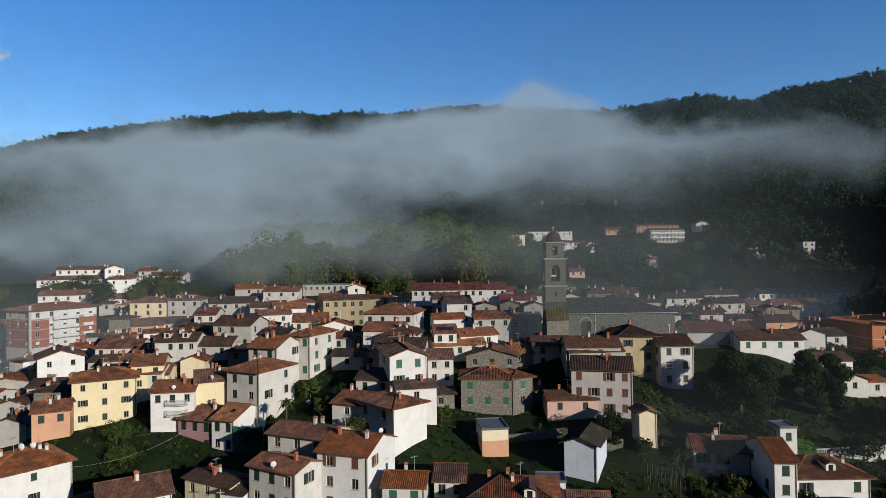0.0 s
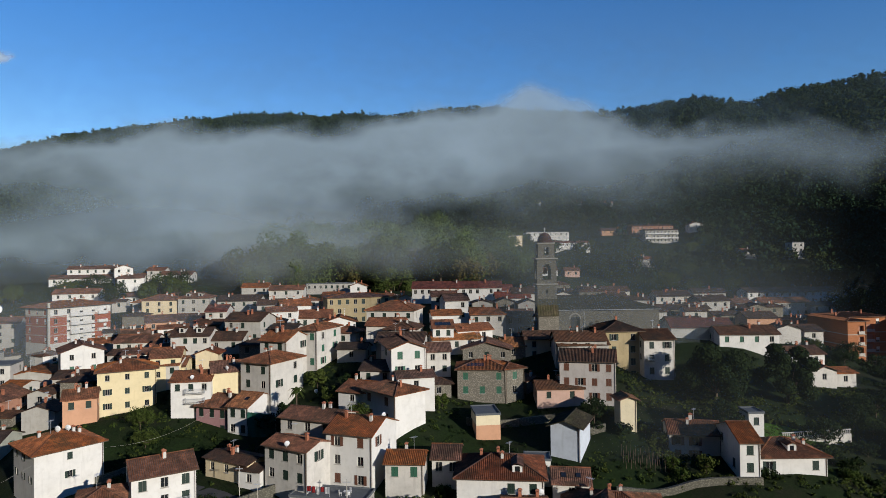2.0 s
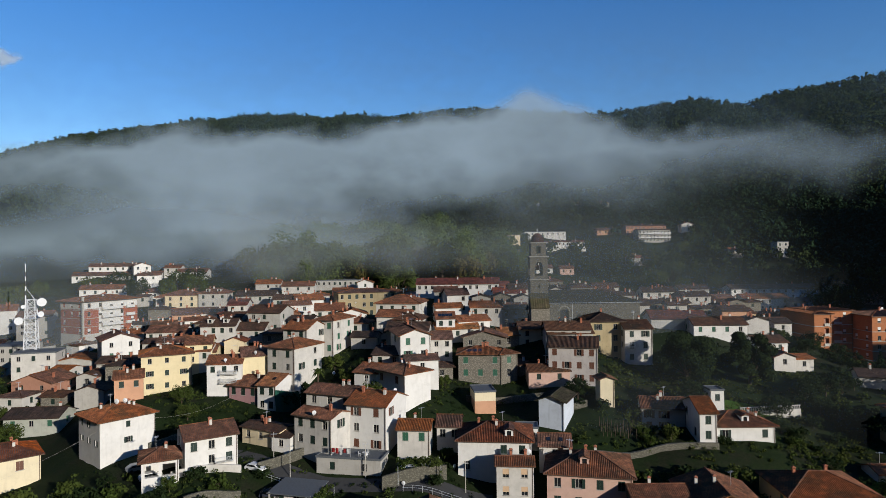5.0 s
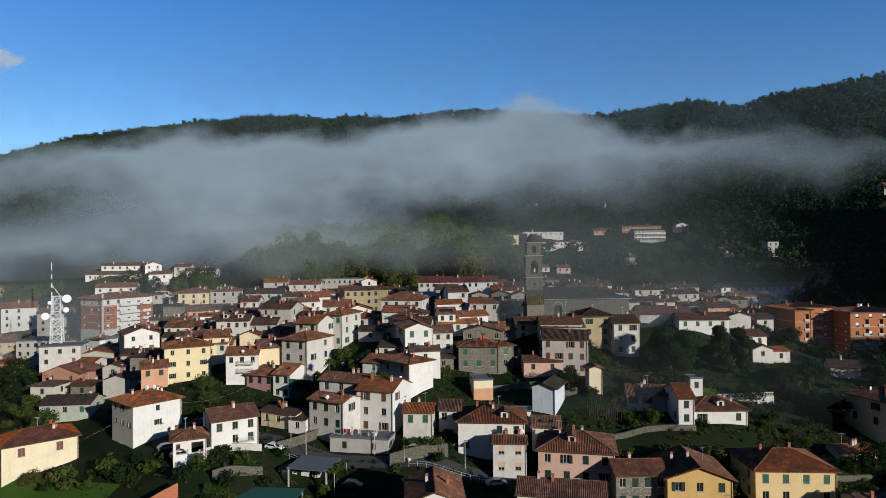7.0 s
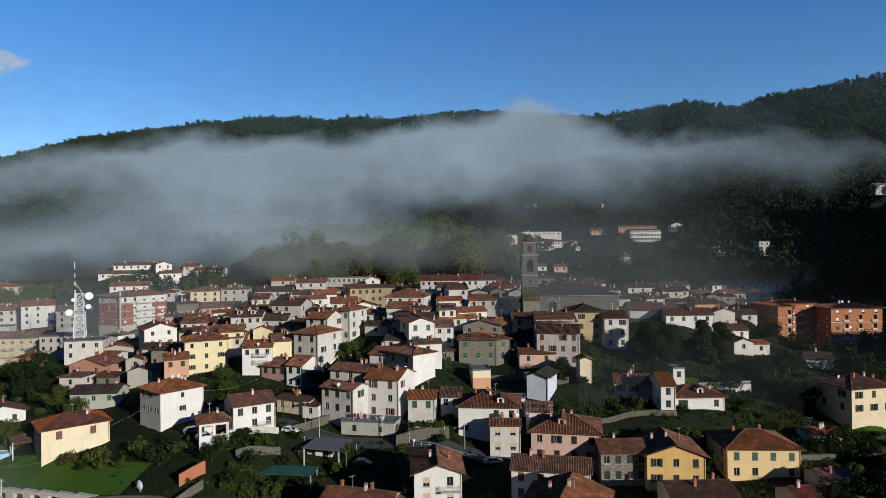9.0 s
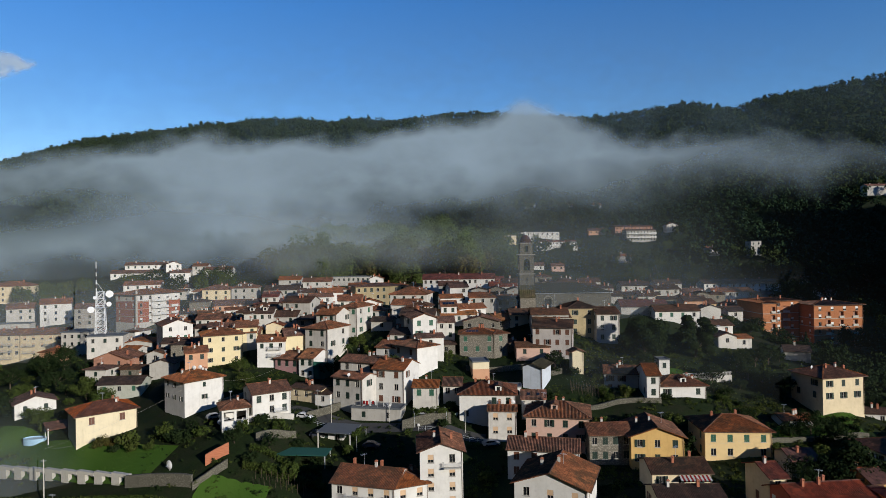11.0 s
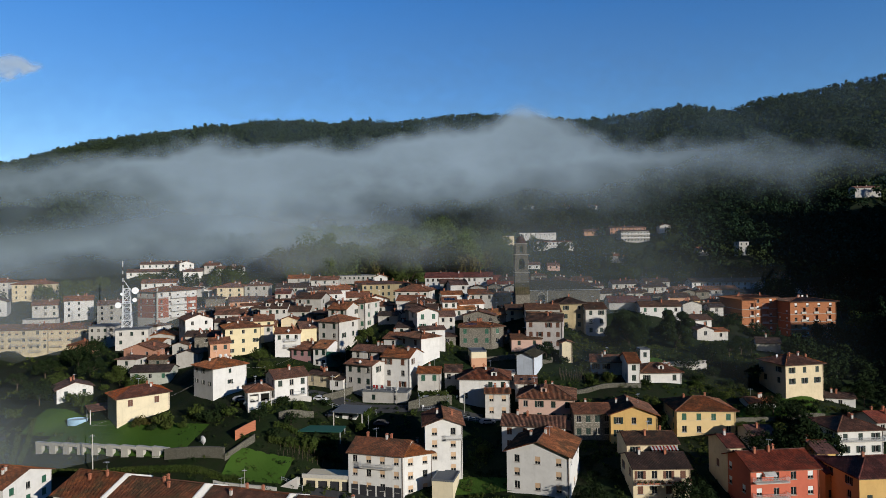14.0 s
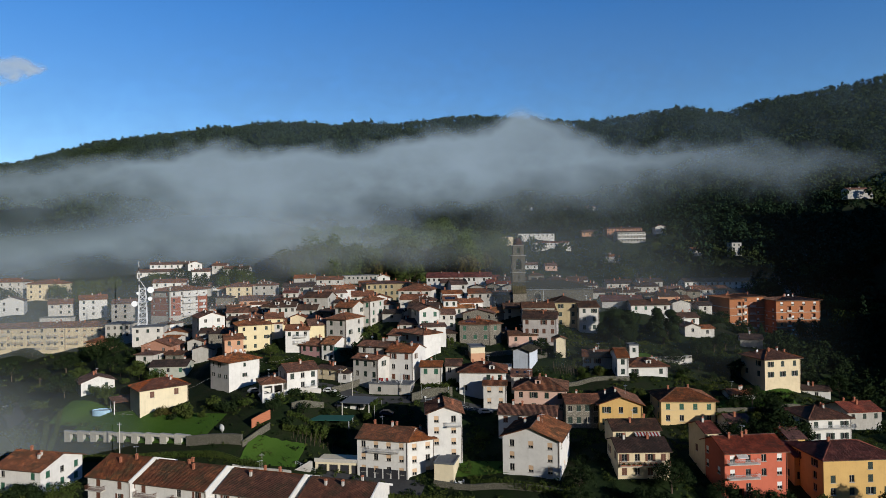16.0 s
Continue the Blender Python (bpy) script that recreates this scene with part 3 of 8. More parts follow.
house(45.1, 55.0, 11.6, 8, 0, 13.1, 15.9, "house with roof terrace and striped awning", "cream", "gx", cols=3, rm="dark", near=1)
house(36.0, 73.0, 9.5, 8, 0, 10.9, 18.2, "grey stone and white plaster terraced house", "stone", "gx", cols=4, near=1, sh="darkgreen")
house(25.1, 79.0, 14.7, 12, -12, 12.9, 20.6, "pink house with dark green shutters", "pink", "hip", cols=4, near=1, sh="darkgreen", extras=(("dormer", -0.05, 0.2),))
house(19.6, 66.0, 15.3, 8, -12, 10.4, 17.1, "white house with mossy tiled roof", "white", "gx", cols=4, near=1, sh="brown")
house(17.9, 47.5, 13.6, 13, -21, 7.5, 16.4, "white house with broad gable and brown blinds", "white", "gy", cols=3, near=1, sh="beige")
house(12.4, 82.0, 6.7, 5, -5, 13.4, 21.6, "pale narrow house with low red roof", "pale", "gx", cols=2, near=1, sh="beige", pitch=0.25)
house(9.2, 88.0, 14.0, 11, -6, 16.1, 24.1, "white house with hipped roof and dark shutters", "white", "hip", cols=4, near=1, sh="darkgreen", rm="rust", extras=(("dormer", 0.2, 0.1),))
house(-2.2, 57.0, 8.6, 11, 3, 8.5, 20.1, "tall white house with beige roller blinds", "white", "gy", cols=2, near=1, sh="beige", balconies=((0.4, 4.1, 8.3, 1.1),))
house(-17.8, 55.0, 13.4, 10, -16, 4.9, 14.4, "long white house above a row of garages", "white", "gx", cols=4, near=1, sh="beige", balconies=((-3.5, 4.5, 6.4, 1.2),))
house(-8.2, 55.5, 7.0, 9, 22, 4.3, 13.9, "white end block with hipped roof", "white", "hip", cols=2, near=1, sh="beige")
house(-89.0, 92.6, 14.2, 10.7, 41, 13.4, 19.8, "cream villa with hipped roof on the lawn", "creamy", "hip", cols=2, rows=1, near=1, sh="brown", rm="rust", ws=1.1, chim=3)
house(-100.4, 60.2, 12.7, 14, 76, 1.5, 7.9, "white house with stepped gable", "white", "gy", cols=3, near=1, sh="green")
house(-120.7, 112.1, 10.2, 9, 40, 14.6, 18.1, "small white house with red roof", "white", "gy", cols=2)
house(-158.5, 179.0, 12.7, 10, -10, 15.1, 22.2, "apricot house with red roof", "apricot", "hip", cols=2, sh="beige")
house(-113.1, 138.0, 11.8, 10, -5, 20.2, 26.2, "brown plaster house with low gable", "brownwall", "gy", cols=2)
house(-99.0, 117.0, 12.6, 8, 5, 17.4, 22.1, "grey-green house with weathered roof", "greygreen", "gx", cols=3, sh="green", rm="dark")
house(-116.8, 163.0, 11.1, 12, 15, 22.5, 27.8, "grey shed with low gable", "greyp", "gy", cols=0, pitch=0.2)
house(-126.0, 158.0, 12.0, 9, 15, 24.0, 31.0, "white workshop with flat roof", "pale", "flat", cols=3)
house(-151.5, 182.0, 10.9, 12, 5, 23.2, 29.7, "low grey building with terraces", "greyp", "flat", cols=4)
apartments = house(-130.5, 210.3, 22.6, 14, 63, 30.4, 43.7, "red brick apartment block with white balconies", "brick", "hip", cols=5, rows=4, pitch=0.22, near=1, over=1.3, plinth=("pale", 0.9), sh="white", balconies=((-4.5, 4.0, 0.6, 1.4, "solid"), (-4.5, 4.0, 3.7, 1.4, "solid"), (-4.5, 4.0, 6.8, 1.4, "solid"), (-4.5, 4.0, 9.9, 1.4, "solid"), (6, 9.5, 0.6, 1.0, "solid"), (6, 9.5, 3.7, 1.0, "solid"), (6, 9.5, 6.8, 1.0, "solid"), (6, 9.5, 9.9, 1.0, "solid")))


def apartment_facing():
    """White middle bay and attic storey, pale floor bands and the corner flue of the brick flats."""
    w, d, h = 22.6, 14.0, 13.3
    tops = [h - 0.75 - r * 3.2 for r in range(4)]
    mids = [w * (c + 0.5) / 5 for c in range(5)]

    def slots(u0, u1, rows, at):
        return [(m - 0.594 - u0, m + 0.594 - u0, tops[r] - 1.66, tops[r]) for r in rows for m in at if u0 < m - 0.6 and m + 0.6 < u1]

    bm = bmesh.new()
    wall_face(bm, lambda u, v, z: (-w / 2 + 6.0 + u, v - 0.05, z), 9.1, 0.9, h - 3.0, slots(6.0, 15.1, (1, 2, 3), mids), 0.05)
    link_mesh("bay_facing", bm, WALL["white"], apartments, "white plastered middle bay")
    bm = bmesh.new()
    wall_face(bm, lambda u, v, z: (-w / 2 + u, v - 0.06, z), w, h - 2.95, h, slots(0, w, (0,), mids), 0.06)
    link_mesh("attic_facing", bm, WALL["white"], apartments, "white plastered attic storey")
    bm = bmesh.new()
    sides = [d * (c + 0.5) / 3 for c in range(3)]
    wall_face(bm, lambda u, v, z: (-w / 2 + v - 0.06, d - u, z), d, h - 2.95, h, slots(0, d, (0,), sides), 0.06)
    # Same white attic; the greyer plaster puts this side's shade into the colour.
    link_mesh("attic_facing", bm, WALL["pale"], apartments, "white plastered attic storey")
    for r in range(1, 4):
        z = tops[r] + 0.55
        for x0, x1, y0, y1 in ((-w / 2, -w / 2 + 5.95, -0.07, 0.01), (4.0, w / 2, -0.07, 0.01), (-w / 2 - 0.07, -w / 2 + 0.01, 0.0, d)):
            bm = bmesh.new()
            box(bm, x0, x1, y0, y1, z, z + 0.22)
            link_mesh("floor_band", bm, TRIM, apartments)
    bm = bmesh.new()
    box(bm, -w / 2 - 0.75, -w / 2 - 0.1, -0.75, -0.1, -4, h + 1.6)
    box(bm, -w / 2 - 0.85, -w / 2, -0.85, 0.0, h + 1.6, h + 1.8)
    link_mesh("flue", bm, CONCRETE, apartments, "grey concrete flue at the corner")


apartment_facing()
house(-172.5, 320.0, 9.0, 10, 32, 47.0, 55.6, "white gabled end of the farmhouse in the mist", "white", "gy", cols=2, rows=2)
house(-165.5, 312.0, 11.0, 10, 32, 42.0, 50.2, "white lower wing of the farmhouse in the mist", "white", "hip", cols=2, rows=1)
house(-191.2, 326.0, 27.9, 8, 15, 51.5, 55.4, "long white farmhouse in the mist", "white", "gx", cols=7, rows=1)
house(-187.0, 320.1, 46.5, 9, 15, 45.4, 50.4, "long white lower building in the mist", "white", "gx", cols=9, rows=1)
house(-163.8, 262.0, 18.4, 10, 15, 41.5, 45.4, "white house with red roof behind flats", "white", "gx", cols=4, rows=1)
house(-250.8, 282.0, 21.0, 12, 5, 34.5, 44.7, "hazy cream house with hipped roof", "cream", "hip", cols=4)
house(-280.6, 290.0, 20.4, 12, 5, 35.0, 45.8, "hazy pale house at the edge of mist", "pale", "hip", cols=4)
house(-214.1, 240.0, 11.9, 12, 30, 24.7, 35.3, "white house in thin mist", "pale", "gx", cols=3)
house(-193.8, 236.0, 13.4, 12, 30, 28.0, 37.8, "white gabled house in thin mist", "white", "gx", cols=3)
house(-238.3, 235.0, 12.0, 10, 25, 30.5, 37.6, "white gabled house in the mist", "white", "gy", cols=2)
house(-170.7, 225.0, 12.8, 10, 20, 27.6, 36.2, "grey plaster house with brown roof", "greyp", "gx", cols=3)
house(-207.7, 225.0, 15.0, 6, 10, 24.6, 29.0, "low white arcade wall house", "pale", "flat", cols=0)
house(-181.6, 207.0, 17.9, 11, 8, 14.0, 26.3, "cream flats with loggia balconies", "cream", "gx", cols=5, rows=3, near=1, sh="beige", balconies=((-9, -3, 1), (1, 7, 1), (-9, -3, 4), (1, 7, 4), (-9, -3, 7), (1, 7, 7)))
house(-201.9, 203.0, 24.4, 11, 8, 14.9, 26.5, "cream terrace flats with balconies", "cream", "gx", cols=8, rows=3, near=1, sh="beige", balconies=((-12, -7, 1), (-12, -7, 4), (-12, -7, 7), (-4, 1, 1), (-4, 1, 4), (-4, 1, 7), (4, 9, 1), (4, 9, 4), (4, 9, 7)))
house(-224.6, 199.0, 22.6, 11, 8, 15.8, 26.5, "cream end flats with balconies", "cream", "gx", cols=8, rows=3, sh="beige", balconies=((-12, -7, 1), (-12, -7, 4), (-12, -7, 7), (-4, 1, 1), (-4, 1, 4), (-4, 1, 7), (4, 9, 1), (4, 9, 4), (4, 9, 7)))
house(-99.1, 158.0, 10.4, 12, 35, 27.3, 35.0, "white house with green shutters", "white", "gy", cols=2, sh="green")
house(-93.2, 146.0, 12.7, 7, 5, 26.1, 30.1, "low outbuilding with dark roof", "greyp", "gx", cols=0, rm="dark")
house(-72.4, 130.1, 12.1, 11, 26, 20.5, 34.6, "tall pale yellow house with small windows", "yellow", "hip", cols=3, rows=4, near=1, sh="darkgreen", pitch=0.3, ws=0.8)
house(-66.4, 142.0, 4.1, 9, 10, 26.5, 33.4, "yellow side house in the shade", "yellow", "gx", cols=1)
house(-76.1, 118.0, 6.3, 7, 26, 27.0, 31.1, "salmon pink annexe beside the yellow house", "apricot", "gx", cols=2)
house(-65.7, 97.6, 11.0, 11, 50, 18.6, 27.0, "white house with hipped red roof", "white", "hip", cols=1, rows=2, near=1, sh="darkgreen", ws=0.72, side=3)
house(-45.4, 89.6, 9.7, 9, 32, 19.2, 25.2, "white house with long brown roof", "white", "gx", cols=3, near=1, sh="darkgreen", balconies=((0.5, 3.8, 0.9, 1.3),))
house(-52.8, 84.0, 6.3, 7, 25, 17.7, 22.5, "white loggia wing with arches", "white", "hip", cols=2, rows=1, near=1, bays=((-2.6, -0.3, 1.8, 4.0), (0.3, 2.6, 1.8, 4.0)))
house(-41.5, 125.5, 8.7, 11, -26, 28.5, 36.8, "pinkish house with hipped red roof", "pale", "hip", cols=2, near=1, sh="darkgreen")
house(-40.2, 135.0, 7.6, 9, -22, 32.1, 40.4, "white gabled house with mossy roof", "pale", "gx", cols=2, near=1, pitch=0.42, sh="darkgreen")
house(-33.4, 141.0, 5.6, 11, -22, 32.4, 42.0, "tall white house with red roof", "pale", "hip", cols=2, near=1, sh="green")
house(-48.7, 127.5, 6.2, 9, 22, 28.4, 34.6, "pale yellow house with blank wall", "yellow", "gx", cols=0)
house(-55.3, 124.0, 8.4, 8, 8, 28.4, 33.3, "white house with balconies and satellite dish", "white", "gx", cols=3, balconies=((-1, 3, 2.2), (-1, 3, 0.1)))
house(-43.2, 118.6, 5.2, 10, -20, 21.0, 28.9, "white house with green shutters and skylight", "white", "gx", cols=2, near=1, sh="darkgreen", rm="orange", extras=(("skylight", 0.1, 0.2),))
house(-49.9, 121.8, 8.4, 9, -20, 20.6, 28.2, "dusky pink house with red roof", "duskpink", "gx", cols=3, near=1, sh="darkgreen")
house(-26.9, 94.4, 9.6, 6.1, -29, 19.8, 27.6, "grey-white house with mossy orange roof", "pale", "gx", cols=3, near=1, sh="darkgreen", pitch=0.28)
house(-24.9, 102.4, 12.0, 7.2, -23, 24.6, 30.3, "white house with ribbed old roof", "pale", "gx", cols=3, near=1, sh="darkgreen", pitch=0.3)
house(-16.3, 96.0, 9.0, 10, -20, 18.5, 29.4, "tall white house with brown roof and chimney", "white", "gx", cols=2, near=1, sh="brown")
house(-13.1, 113.2, 11.5, 7.8, -47, 25.5, 32.8, "white house with hipped brown roof", "white", "hip", cols=2, near=1, sh="brown", pitch=0.3)
house(-6.5, 93.0, 6.5, 6, -5, 20.7, 25.2, "small cream house with terrace", "pale", "gx", cols=2, near=1, sh="green")
house(0.5, 96.0, 4.8, 7, -5, 20.1, 24.9, "low white house with red roof", "pale", "gx", cols=2, near=1, sh="darkgreen")
house(-19.1, 90.0, 13.1, 5, -12, 15.9, 20.3, "grey terrace base with two small windows", "greyp", "flat", cols=2, rows=1)
house(-7.4, 125.5, 7.8, 14, 15, 29.5, 39.6, "white house with gable and green shutters", "white", "gy", cols=2, near=1, sh="green")
house(-5.5, 119.0, 7.9, 7, 12, 27.4, 34.4, "white extension with thin tiled roof", "white", "gx", cols=1, pitch=0.2)
house(-14.9, 165.0, 14.1, 12, -10, 34.4, 44.5, "pale house with broad hipped roof", "pale", "hip", cols=4, sh="darkgreen")
house(-15.2, 150.0, 9.7, 8, -8, 35.8, 42.0, "white house with low red roof", "pale", "gx", cols=2)
house(-10.4, 138.0, 11.6, 9, -5, 31.8, 39.3, "old house with dark tiled roof", "greyp", "gx", cols=2, rm="dark")
house(9.2, 131.0, 11.5, 9, -4, 25.4, 33.6, "grey rubble stone house with green shutters", "stone", "hip", cols=3, near=1, sh="green", pitch=0.3, extras=(("solar", -0.15, 0.12),))
house(16.8, 131.5, 5.1, 8, 25, 25.4, 33.6, "stone house end bay with shutters", "stone", "hip", cols=1, near=1, sh="green", pitch=0.3)
house(11.2, 144.0, 12.1, 10, -5, 31.3, 36.3, "stone house with broad gable", "stone", "gy", cols=3, pitch=0.28)
house(4.5, 175.0, 7.3, 9, 10, 40.0, 46.5, "small white house with grey roof", "white", "gx", cols=2)
house(13.2, 165.0, 10.1, 8, 0, 39.9, 43.1, "house with brown roof and two satellite dishes", "pale", "gx", cols=3)
house(0.3, 150.0, 5.5, 8, 5, 36.4, 41.2, "white house with solar panels on its roof", "white", "gx", cols=2, extras=(("solar", 0, 0.1),))
house(8.9, 154.0, 10.0, 7, 18, 37.3, 40.0, "white house with sloping parapet", "white", "gx", cols=2)
house(18.7, 150.0, 6.3, 9, 0, 30.2, 36.1, "stone house with orange roof", "stone", "gx", cols=1, sh="brown", rm="orange")
house(23.9, 178.0, 8.8, 9, 0, 32.5, 41.1, "dark-roofed house beside the bell tower", "greyp", "gx", cols=3)
house(5.4, 218.0, 33.5, 11, -3, 43.4, 48.0, "long white building with arcaded windows", "white", "gx", cols=13, rows=1, sh="none", rm="red")
house(24.7, 202.0, 11.9, 9, 0, 40.7, 45.1, "white house with red roof", "white", "gx", cols=3, rows=1, rm="red")
house(-30.2, 212.1, 23.1, 14, 18, 32.9, 45.3, "dull ochre palazzo with rows of tall windows", "ochredull", "hip", cols=8, rows=3, pitch=0.15, sh="darkgreen", ws=1.15)
house(-55.3, 287.0, 22.0, 10, 0, 41.3, 47.0, "grey school block with green flat roof", "greyp", "flat", cols=8, rows=1)
house(-38.6, 270.0, 7.4, 8, 5, 42.3, 46.7, "white gabled house by the park", "white", "gy", cols=1)
house(23.0, 104.5, 5.6, 9, -25, 21.8, 27.7, "pale blue plaster shed with gable", "bluish", "gy", cols=0, near=1, rm="moss")
house(26.5, 127.0, 10.5, 6, 0, 25.0, 29.9, "low pink house with brown roof", "pink", "gx", cols=2, rm="dark", sh="darkgreen")
house(32.6, 127.0, 12.3, 10, -14, 25.5, 36.0, "long pinkish white house", "lilac", "gx", cols=4, rows=3, near=1, sh="brown", rm="dark")
house(34.8, 140.0, 12.5, 8, 2, 34.2, 37.7, "rear house with brown roof", "greyp", "gx", cols=4, rows=1, rm="dark")
house(46.4, 146.0, 9.9, 12, 2, 27.1, 40.1, "ochre tenement with brown roof", "ochredull", "hip", cols=2, rows=4, near=1, sh="darkgreen", rm="dark")
house(54.5, 143.0, 7.8, 10, 2, 28.1, 38.4, "grey-white tenement with balcony", "pale", "gx", cols=2, rows=3, near=1, sh="darkgreen", rm="dark", balconies=((-3.2, -1.2, 5.2, 1.0),))
house(37.8, 114.0, 3.3, 4, 2, 24.5, 30.3, "slender cream turret house with gable", "creamy", "gy", cols=0, near=1)
house(70.5, 165.0, 10.0, 10, -4, 37.1, 39.2, "low white hall with purple-brown roof", "white", "gx", cols=0, rm="dark")
house(72.5, 160.0, 16.8, 10, -6, 37.0, 39.2, "long low white hall", "white", "gx", cols=2, rows=1, rm="red")
house(81.6, 152.0, 15.4, 9, -4, 34.4, 38.2, "white house with green shutters and dark roof", "white", "gx", cols=4, rows=1, sh="green", rm="dark")
house(99.6, 180.0, 9.2, 8, 0, 37.2, 39.4, "small peach house by the hall", "apricot", "gx", cols=2, rows=1, rm="dark")
house(91.1, 215.0, 8.7, 8, 0, 37.9, 39.6, "white house near the church", "white", "gx", cols=2, rows=1, rm="dark")
house(103.0, 220.0, 12.2, 9, 10, 36.8, 41.7, "grey house near the church", "greyp", "gx", cols=3, rm="dark")
house(66.6, 185.0, 10.2, 9, -5, 39.3, 41.4, "house with brown roof by the church", "pale", "gx", cols=2, rm="dark")
house(93.3, 139.0, 6.3, 7, 5, 26.5, 30.7, "beige house with small gable", "pale", "gy", cols=1)
house(99.8, 141.0, 5.5, 7, 5, 25.7, 29.7, "beige house with lean-to roof", "pale", "gx", cols=1, pitch=0.2)
house(95.9, 150.0, 9.2, 8, 5, 28.9, 33.0, "white house with brown roof", "white", "gx", cols=2, rm="dark")
FLOORS = [0.88 + 3.45 * k for k in range(5)]
WING_BAYS, COURT_BAYS, LIT_BAYS = ((0.5, 2.2),), ((-8.2, -6.2), (-3.6, -0.8), (2.0, 4.8)), ((-5.4, -3.4), (0.4, 2.2), (6.2, 8.2))
tower_wing = house(130.5, 182.0, 6.0, 20, 2, 19.0, 37.7, "projecting orange brick wing of the flats with loggias", "brickor", "hip", cols=0, rows=5, pitch=0.15, near=1, sh="white", rm="tile", over=0.7, bays=[(a, b, z, z + 2.5) for z in FLOORS for a, b in WING_BAYS])
tower_dim = house(143.2, 199.0, 18.2, 12, 2, 17.5, 37.2, "orange brick flats set back between projecting wings", "brickor", "hip", cols=3, rows=5, pitch=0.15, near=1, sh="white", rm="tile", over=0.7, bays=[(a, b, z, z + 2.5) for z in FLOORS for a, b in COURT_BAYS])
tower_lit = house(163.3, 190.0, 21.0, 16, 2, 15.9, 35.9, "orange brick apartment tower with pale floor bands", "brickor", "hip", cols=4, rows=5, pitch=0.15, near=1, sh="white", rm="tile", over=0.9, bays=[(a, b, z, z + 2.5) for z in FLOORS for a, b in LIT_BAYS])


def tower_trim(ob, w, d, bays):
    """Pale floor bands round the flats, and the low fronts and back walls of their loggias."""
    for z in FLOORS:
        edges = sorted([-w / 2] + [q for bay in bays for q in bay] + [w / 2])
        for x0, x1 in zip(edges[::2], edges[1::2]):
            bm = bmesh.new()
            box(bm, x0, x1, -0.06, 0.01, z - 0.45, z - 0.2)
            link_mesh("floor_band", bm, TRIM, ob)
        bm = bmesh.new()
        box(bm, -w / 2 - 0.06, -w / 2 + 0.01, 0.0, d, z - 0.45, z - 0.2)
        link_mesh("floor_band", bm, TRIM, ob)
        for x0, x1 in bays:
            bm = bmesh.new()
            box(bm, x0 - 0.1, x1 + 0.1, -0.35, -0.22, z - 0.2, z + 0.75)
            box(bm, x0 - 0.1, x1 + 0.1, -0.22, 0.0, z - 0.2, z - 0.04)
            link_mesh("loggia_front", bm, CONCRETE, ob, "pale concrete loggia front")
            bm = bmesh.new()
            box(bm, x0 - 0.2, x1 + 0.2, 0.82, 0.95, z - 0.2, z + 2.7)
            link_mesh("loggia_back", bm, WALL["brownwall"], ob)


tower_trim(tower_wing, 6.0, 20, WING_BAYS)
tower_trim(tower_dim, 18.2, 12, COURT_BAYS)
tower_trim(tower_lit, 21.0, 16, LIT_BAYS)
house(171.7, 288.0, 46.6, 10, 3, 34.2, 40.3, "long white hospital-like building", "white", "gx", cols=12, rows=2, rm="dark", sh="darkgreen")
house(156.5, 268.0, 22.5, 10, 2, 26.9, 36.7, "white three-storey house with arched doors", "pale", "gx", cols=6, rows=3, sh="darkgreen")
house(172.3, 266.0, 11.6, 8, 2, 30.5, 35.2, "low white house with brown roof", "pale", "gx", cols=2)
house(133.1, 262.0, 10.2, 9, 4, 29.7, 37.3, "grey house on the valley slope", "greyp", "gx", cols=3)
house(110.7, 235.0, 15.3, 9, 0, 33.1, 38.3, "white house with brown roof at the valley edge", "pale", "gx", cols=4, rm="dark")
house(103.3, 262.0, 6.6, 8, 0, 37.1, 40.7, "small beige house on the slope", "cream", "gx", cols=2)
house(114.1, 205.0, 10.2, 9, 3, 31.4, 35.9, "peach house with white ground floor", "apricotp", "gx", cols=3, rows=1, rm="dark")
# Grey plaster on these three carries the shade of the dark slope.
house(206.4, 290.0, 7.8, 8, 0, 36.1, 41.5, "house on the dark slope, wall greyed for the shade", "greyp", "gx", cols=2)
house(212.1, 270.0, 13.5, 8, 0, 33.1, 35.8, "low house on the dark slope, wall greyed for the shade", "greyp", "gx", cols=3)
house(248.8, 290.0, 5.0, 7, 0, 35.5, 38.4, "tiny house on the dark slope, wall greyed for the shade", "greyp", "gx", cols=1)
house(48.8, 108.0, 9.5, 8, -12, 19.5, 25.0, "grey-white farmhouse with old roof", "pale", "gx", cols=3, near=1, sh="brown")
house(54.4, 98.0, 3.5, 11, -4, 19.9, 26.4, "tall narrow white house", "white", "gx", cols=1, rows=2, near=1, sh="darkgreen")
house(63.0, 100.0, 12.5, 10, 0, 18.9, 22.9, "white house with hipped roof and dormer", "white", "hip", cols=3, rows=1, near=1, sh="darkgreen", extras=(("dormer", 0.05, 0.12), ("skylight", -0.2, 0.2)))
house(61.7, 110.0, 3.0, 4, 0, 25.0, 28.1, "small white rooftop room with window", "white", "flat", cols=1)
house(9.2, 113.0, 4.9, 7, 6, 22.5, 27.7, "cream chapel-like garage with dark roof", "creamy", "flat", cols=0, near=1, plinth=("apricot", 3.2))
house(49.6, 400.0, 9.7, 8, 20, 59.9, 72.8, "white tower house on the hillside", "cream", "flat", cols=2, rows=4)
house(84.1, 475.0, 34.4, 14, 5, 70.7, 77.5, "large pale factory hall on the hillside", "white", "flat", cols=8, rows=1)
